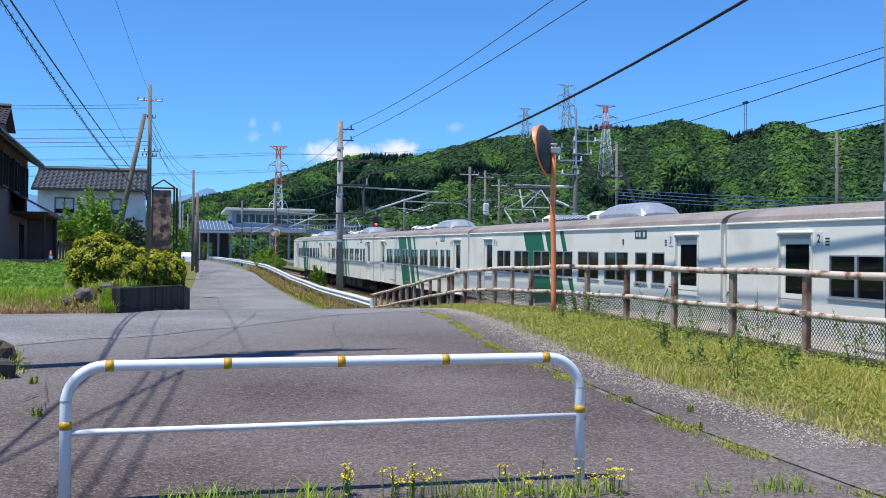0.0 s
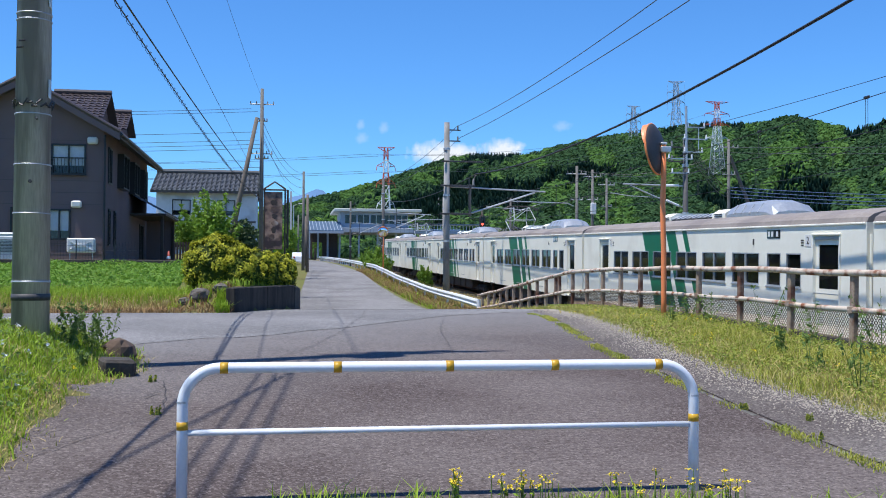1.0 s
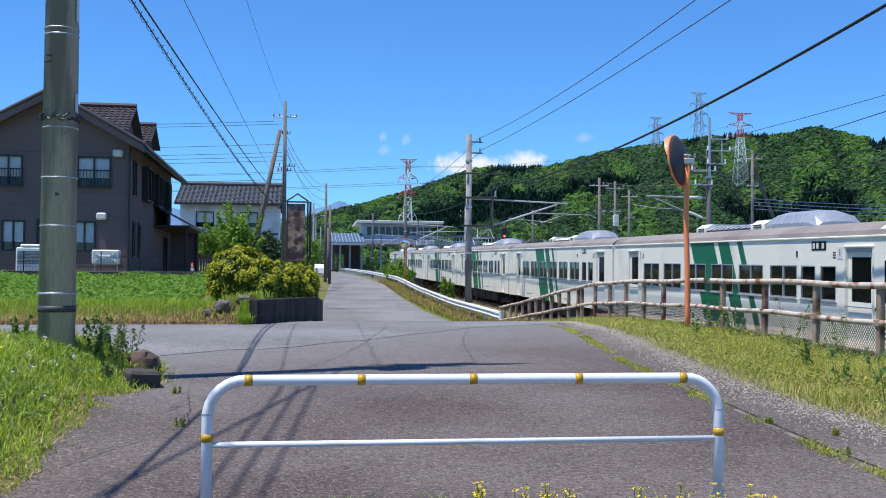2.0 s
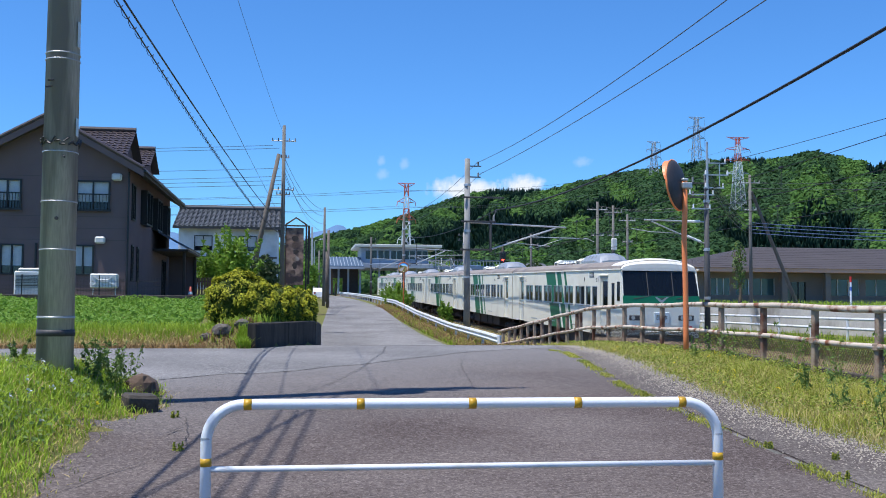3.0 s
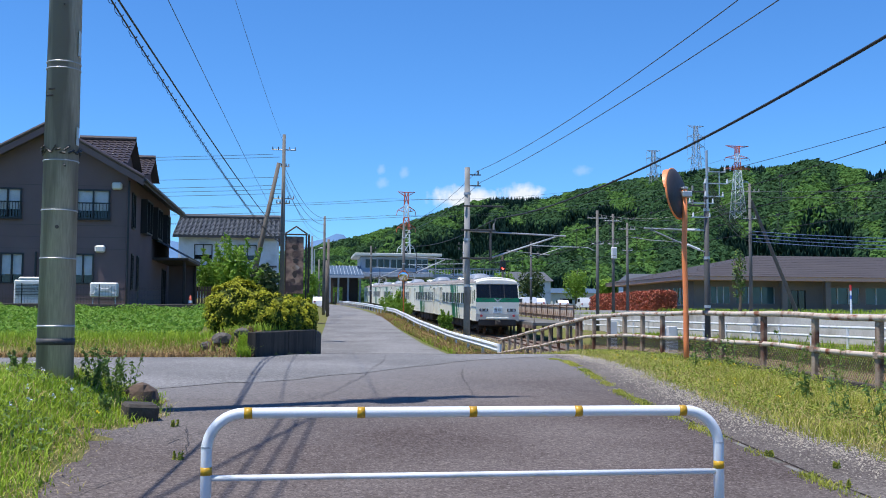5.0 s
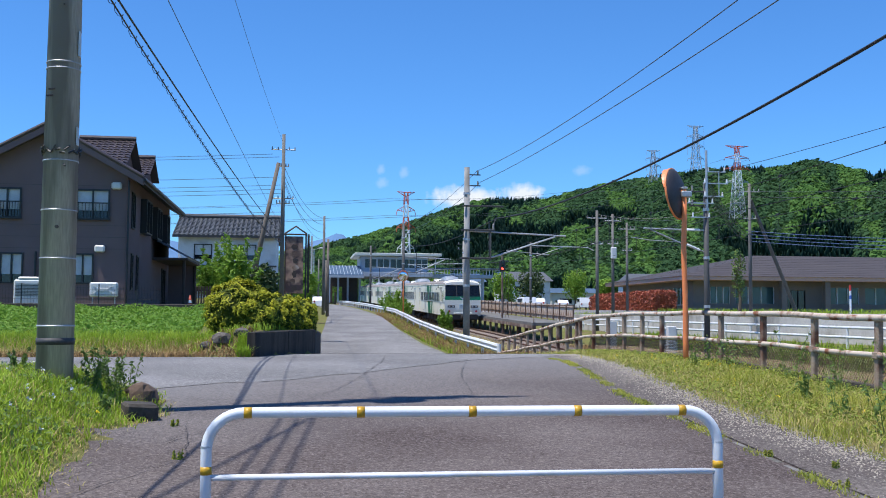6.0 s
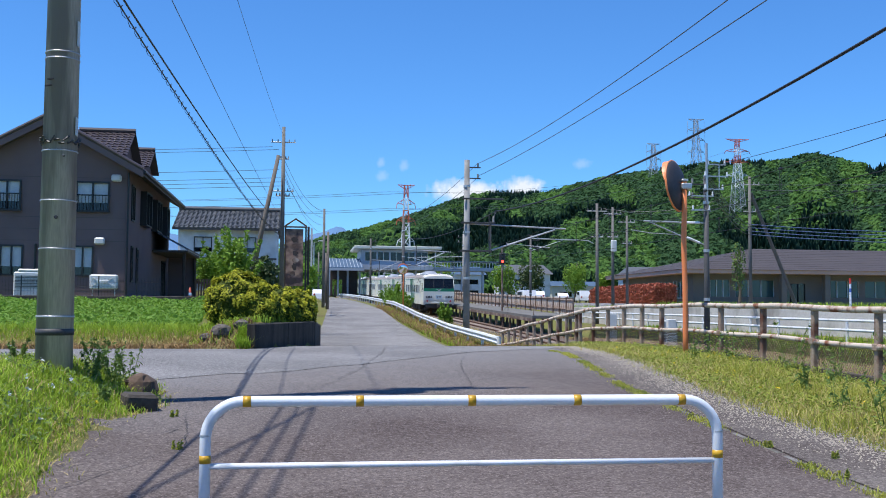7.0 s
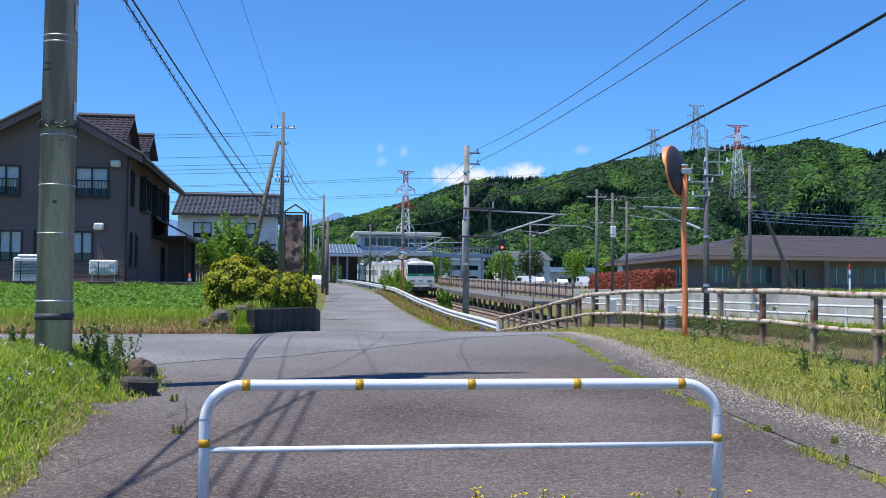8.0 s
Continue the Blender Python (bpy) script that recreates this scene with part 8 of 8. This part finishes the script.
    stuff("fence_grass_dry", v, f, LEAF_DRY, "straw-coloured grass along the fence", "grass")
    p = scatter(60000, 5.2, 8.0, 5, 26, rng, right_keep)
    p = p[patchy(p) + rng.normal(0, 0.15, len(p)) < 0.6]
    p[:, 2] += rng.uniform(0.01, 0.14, len(p))
    v, f = leaf_mesh(p, np.tile([[0, -0.2, 1.0]], (len(p), 1)), 0.027, rng, 0.7, 1.5)
    stuff("fence_herbs", v, f, LEAF_HERB, "low broad-leaved herbs along the fence", "plants")
    p = scatter(9000, -5.5, -1.9, 4, 13, rng, left_keep)
    p = p[patchy(p) < 0.45]
    p[:, 2] += rng.uniform(0.01, 0.1, len(p))
    v, f = leaf_mesh(p, np.tile([[0, -0.2, 1.0]], (len(p), 1)), 0.045, rng, 0.6, 1.3)
    stuff("verge_herbs", v, f, LEAF_WEED, "low broad-leaved herbs in the verge", "plants")
    # bank between lane and railway
    p = scatter(26000, 6.7, 11.0, 32, 92, rng, lambda x, y: (x > np.interp(y, (32, 38, 70, 92), (6.7, 6.9, 7.0, 7.2))))
    p = p[np.sin(p[:, 1] * 0.7) + np.sin(p[:, 1] * 1.9 + p[:, 0] * 2) + rng.normal(0, 0.8, len(p)) > -0.4]
    v, f = blades(p, 0.24, rng, 0.013, 0.6)
    stuff("bank_grass", v, f, LEAF_GRASS, "green grass under the guard rail", "grass")
    p = scatter(11000, 7.0, 9.0, 32, 92, rng)
    v, f = blades(p, 0.3, rng, 0.013, 0.8)
    stuff("bank_straw_rail", v, f, LEAF_STRAW, "brown dead grass along the guard rail", "grass")
    p = scatter(16000, 8.4, 11.2, 38, 110, rng)
    v, f = blades(p, 0.75, rng, 0.018, 0.5)
    stuff("bank_reeds", v, f, LEAF_DRY, "tall dry reeds on the railway bank", "grass")
    p = scatter(9000, 19.5, 23, 16, 64, rng)
    v, f = blades(p, 0.3, rng, 0.014, 0.5)
    stuff("trackside_grass", v, f, LEAF_GRASS, "grass beyond the track", "grass")
    p = scatter(22000, 16.4, 21.5, 12, 62, rng)
    v, f = blades(p, 0.3, rng, 0.014, 0.7)
    stuff("trackside_straw", v, f, LEAF_STRAW, "rust-brown dead grass beyond the track", "grass")
    p = scatter(9000, 24.4, 40, 40, 100, rng, lambda x, y: (x < 26) | (x > 36))
    v, f = blades(p, 0.35, rng, 0.02, 0.5)
    stuff("roadside_grass", v, f, LEAF_GRASS, "grass above the concrete wall", "grass")
    # field
    p = scatter(60000, -16, -0.6, 24.6, 41.6, rng, lambda x, y: ((x < -2.6) | (y > 33)) & (np.sin(x * 1.3 + np.sin(y * 0.9)) + np.sin(y * 2.0 + x) + rng.normal(0, 0.9, len(x)) > -1.1))
    p[:, 2] += rng.uniform(0.02, 0.24, len(p)) * (0.75 + 0.35 * np.sin(p[:, 0] * 2.3 + p[:, 1]) + 0.25 * np.sin(p[:, 1] * 3.7))
    v, f = leaf_mesh(p, np.tile([[0, -0.3, 1.0]], (len(p), 1)), 0.095, rng, 0.7, 1.25)
    stuff("field_crop", v, f, LEAF_CROP, "broad-leaved green crop in the field", "crop")
    p = scatter(16000, -16, -0.9, 21.2, 25.2, rng, lambda x, y: y > np.interp(x, (-16, -9, -3, -1), (22.1, 22.0, 22.7, 24.4)))
    v, f = blades(p, 0.24, rng, 0.012, 0.5)
    stuff("field_edge_grass", v, f, LEAF_GRASS, "grass of the field bank", "grass")
    p = scatter(20000, -16, -0.9, 21.2, 23.8, rng, lambda x, y: y > np.interp(x, (-16, -9, -3, -1), (21.45, 21.35, 22.2, 23.9)))
    v, f = blades(p, 0.2, rng, 0.01, 0.8)
    stuff("field_edge_straw", v, f, LEAF_DRY, "dry straw at the foot of the field bank", "grass")
    p = scatter(22000, -16, -0.95, 21.2, 24.0, rng, lambda x, y: (y > np.interp(x, (-16, -9, -3, -1.7, -1), (21.45, 21.3, 21.55, 21.5, 21.5))) & (y < np.interp(x, (-16, -9, -3, -1), (22.5, 22.4, 23.2, 24.0)) + 0.3 * np.sin(x * 3)))
    v, f = blades(p, 0.13, rng, 0.009, 1.1)
    stuff("bank_straw", v, f, LEAF_STRAW, "matted brown dead grass on the field bank", "grass")
    p = scatter(9000, -16, -1.3, 23.2, 24.8, rng)
    v, f = blades(p, 0.3, rng, 0.009, 0.35)
    stuff("bank_top_grass", v, f, LEAF_GRASS, "upright bright grass along the field's edge", "grass")
    p = scatter(5000, -2.3, 0.3, 22.0, 35.5, rng, lambda x, y: y > 25.3 + 3.4 * x)
    v, f = blades(p, 0.2, rng, 0.012, 0.7)
    stuff("bush_foot_grass", v, f, LEAF_GRASS, "grass round the foot of the yews", "grass")
    p = scatter(900, -1.25, -0.98, 21.55, 22.3, rng)
    v, f = blades(p, 0.26, rng, 0.009, 0.6)
    stuff("corner_tuft", v, f, LEAF_GRASS, "tuft of green grass at the wall's end", "grass")
    p = scatter(9000, -2.0, 1.6, 32, 62, rng, lambda x, y: x < np.interp(y, (32, 34, 40, 60), (0.5, 0.66, 0.74, 1.3)))
    v, f = blades(p, 0.26, rng, 0.014, 0.6)
    stuff("lane_side_grass", v, f, LEAF_GRASS, "grass on the lane's field side", "grass")
    # grassed joint between asphalt and footway, foot of barrier
    t = rng.uniform(0, 1, 9000)
    yy = 4.5 + 16 * t
    xx = np.interp(yy, (3, 7, 9, 13, 19.4), (3.8, 3.87, 4.02, 4.3, 5.24)) + rng.normal(0, 0.05, 9000)
    sel = np.sin(yy * 2.1) + np.sin(yy * 5.3 + 1) + 0.9 * ease(11, 15, yy) + rng.normal(0, 0.5, 9000) > 0.25
    p = np.stack([xx, yy, ground_z(xx, yy) + 0.01], 1)[sel]
    v, f = blades(p, 0.034, rng, 0.004, 1.0)
    stuff("joint_grass", v, f, LEAF_RANK, "tufts of grass in the pavement joint", "grass")
    xx = rng.uniform(0.0, 3.6, 800)
    yy = 5.42 - 0.15 * (xx - 1) + rng.normal(0, 0.07, 800)
    k = np.sin(xx * 4.0) + 0.6 * np.sin(xx * 9.1) + rng.normal(0, 0.3, 800) > 0.15
    p = np.stack([xx, yy, ground_z(xx, yy)], 1)[k]
    v, f = blades(p, 0.11, rng, 0.005, 0.7)
    stuff("barrier_grass", v, f, LEAF_GRASS, "low green weeds at the foot of the barrier", "grass")
    # loose stones by the footway
    yy = rng.uniform(6, 24, 15000)
    xx = np.interp(yy, (3, 8, 10, 12.4, 18.4, 24), (4.95, 4.95, 4.96, 5.2, 6.06, 6.8)) + rng.normal(-0.1, 0.26, 15000)
    oct_v = np.array([(1, 0, 0), (-1, 0, 0), (0, 1, 0), (0, -1, 0), (0, 0, 0.8), (0, 0, -0.6)])
    oct_f = np.array([(0, 2, 4), (2, 1, 4), (1, 3, 4), (3, 0, 4), (2, 0, 5), (1, 2, 5), (3, 1, 5), (0, 3, 5)])
    sc = rng.uniform(0.003, 0.0115, (15000, 1, 1)) * rng.uniform(0.7, 1.3, (15000, 1, 3))
    c = np.stack([xx, yy, ground_z(xx, yy) + 0.02], 1)[:, None, :]
    vv = (oct_v[None] * sc + c).reshape(-1, 3)
    ff = (np.arange(15000)[:, None, None] * 6 + oct_f[None]).reshape(-1, 3)
    stuff("loose_gravel", vv.tolist(), ff.tolist(), GRAVEL, "pale loose gravel along the footway edge", "gravel")


grass_patches()


def weed(x, y, h, seed, label="tall dark green weed by the fence", flower=False, n=90, leaf=LEAF_WEED, size=0.07):
    rng = np.random.RandomState(seed)
    z = gz(x, y)
    w = thing("flowering_weed" if flower else "weed", label, "plant")
    st, pts, nr, heads = Geo(), [], [], []
    for i in range(5 if not flower else 4):
        a = rng.uniform(0, 6.28)
        hh = h * rng.uniform(0.6, 1.05)
        e = Vector((x + math.cos(a) * (0.2 if flower else 0.42) * hh, y + math.sin(a) * (0.2 if flower else 0.42) * hh, z + hh))
        b = Vector((x + 0.03 * math.cos(a), y + 0.03 * math.sin(a), z))
        st.tube([b, b.lerp(e, 0.5) + Vector((0, 0, 0.05 * hh)), e], 0.006 if not flower else 0.003, 4, r1=0.002)
        for k in range(n // 5):
            f = rng.uniform(0.05, 0.95)
            p = b.lerp(e, f)
            pts.append((p.x + rng.normal(0, 0.09 * h * (1.15 - f)), p.y + rng.normal(0, 0.09 * h * (1.15 - f)), p.z))
            nr.append((rng.normal(), rng.normal(), 1))
        heads.append(e)
    part("stalk", st, LEAF_WEED, w, kind="stuff")
    v, f = leaf_mesh(np.array(pts), np.array(nr), size, rng, 0.5, 1.5)
    stuff("leafage", v, f, leaf, "", "", w)
    if flower:
        hp = []
        for e in heads:
            for k in range(9):
                hp.append((e.x + rng.normal(0, 0.017), e.y + rng.normal(0, 0.017), e.z + rng.normal(0, 0.004)))
        v, f = leaf_mesh(np.array(hp), np.tile([[0, 0, 1.0]], (len(hp), 1)), 0.016, rng, 0.6)
        stuff("inflorescence", v, f, FLOWER, "clusters of small yellow flowers", "", w)


rw = random.Random(14)
for i in range(17):
    x = rw.choice((0.45, 0.95, 1.05, 1.25, 1.35, 1.5, 1.9, 2.0, 2.1, 2.35, 2.5, -0.1)) + rw.uniform(-0.09, 0.09)
    weed(x, 5.46 - 0.15 * (x - 1) + rw.uniform(-0.1, 0.1), rw.uniform(0.12, 0.21), 200 + i, "slender weed with yellow flower heads at the barrier", True, 10, LEAF_GRASS, 0.025)
for i, (x, y, h) in enumerate(((7.3, 8.8, 0.95), (7.2, 11.1, 1.05), (7.4, 13.0, 0.9), (7.5, 14.6, 1.05), (6.6, 9.6, 0.6), (5.6, 9.0, 0.8), (7.6, 7.2, 0.9), (7.5, 16.6, 0.8), (6.9, 16.9, 0.5), (5.9, 10.4, 0.6), (6.4, 12.0, 0.5), (7.7, 9.9, 0.8), (7.7, 18.0, 0.7))):
    weed(x, y, h * 0.85, 260 + i, n=85, size=0.048)
for i, (x, y, h) in enumerate(((-2.05, 11.9, 0.45), (-2.3, 12.2, 0.4), (-1.95, 12.3, 0.55), (-2.2, 11.6, 0.35), (-3.1, 11.9, 0.3), (-2.2, 12.5, 0.62), (-1.95, 10.7, 0.22))):
    weed(x, y, h, 290 + i, "leafy weed at the foot of the pole", n=240, size=0.036)
for i, (x, y) in enumerate(((-0.95, 8.5), (-1.2, 10.4), (4.0, 9.9), (4.2, 11.8), (4.0, 8.2), (4.3, 7.6), (3.95, 6.9), (2.2, 11.2))):
    weed(x, y, 0.09, 310 + i, "small weed tuft in an asphalt crack", n=110, leaf=LEAF_RANK, size=0.022)

# kerb stones between asphalt and footway
kb = tagged(new("kerb"), "low weathered concrete kerb flush with the asphalt", kind="structure")
km = Geo().box((0, 0, 0), (0.07, 0.58, 0.1), None, 0.012).mesh("kerb_stone", KERBSTONE)
for i in range(27):
    y = 4.0 + i * 0.6
    x = float(np.interp(y, (3, 7, 9, 13, 19.4), (3.83, 3.9, 4.06, 4.34, 5.28)))
    ob = part("kerb_stone", km, KERBSTONE, kb)
    ob.matrix_basis = pose(x, y, gz(x, y) - 0.036, 1.3, 0, -4)
# cracks and joints in the asphalt
rc = random.Random(21)


def crack(pts, w):
    g = Geo()
    dense = []
    for (xa, ya), (xb, yb) in zip(pts[:-1], pts[1:]):
        n = max(2, int(math.hypot(xb - xa, yb - ya) / 0.12))
        dense += [(xa + (xb - xa) * i / n + rc.uniform(-0.018, 0.018), ya + (yb - ya) * i / n + rc.uniform(-0.018, 0.018)) for i in range(n)]
    for i in range(len(dense) - 1):
        (xa, ya), (xb, yb) = dense[i], dense[i + 1]
        d = Vector((yb - ya, xa - xb)).normalized() * (w * rc.uniform(0.5, 1.3))
        vs = [(xa - d.x, ya - d.y), (xa + d.x, ya + d.y), (xb + d.x, yb + d.y), (xb - d.x, yb - d.y)]
        g.add([(x, y, gz(x, y) + 0.03) for x, y in vs], [(0, 1, 2, 3)])
    ob = part("crack", g, CRACKS)
    tagged(ob, kind="structure")


crack([(-1.3, 12.6), (0.2, 12.4), (2.4, 12.2), (4.0, 12.0)], 0.004)
crack([(-1.2, 9.2), (0.4, 13.2), (1.0, 15.6), (1.6, 19.0), (2.0, 23.0)], 0.005)
crack([(2.2, 12.3), (2.6, 16), (3.4, 20)], 0.003)
crack([(-1.6, 6.8), (-0.9, 8.6), (-1.1, 10.6)], 0.004)


# ---- what moves ----
def motions():
    tail = ((0.0, -19.6), (0.5, -10.1), (1.0, -0.6), (1.5, 8.9), (2.0, 18.4), (2.5, 27.8), (3.0, 37.0), (3.5, 45.7), (4.0, 53.9), (4.5, 61.4),
            (5.0, 69.0), (5.5, 76.5), (6.0, 83.8), (6.5, 91.1), (7.0, 98.3), (7.5, 105.5), (8.0, 112.6))
    for i, car in enumerate(CARRIAGES):
        rows = []
        for t, y in tail:
            y += i * CAR_L
            rows.append((t, pose(TRACK_X, y, -1.25 + 0.0245 * (y - 20.5), GRADE, 0, 0)))
        walk(car, rows)


motions()
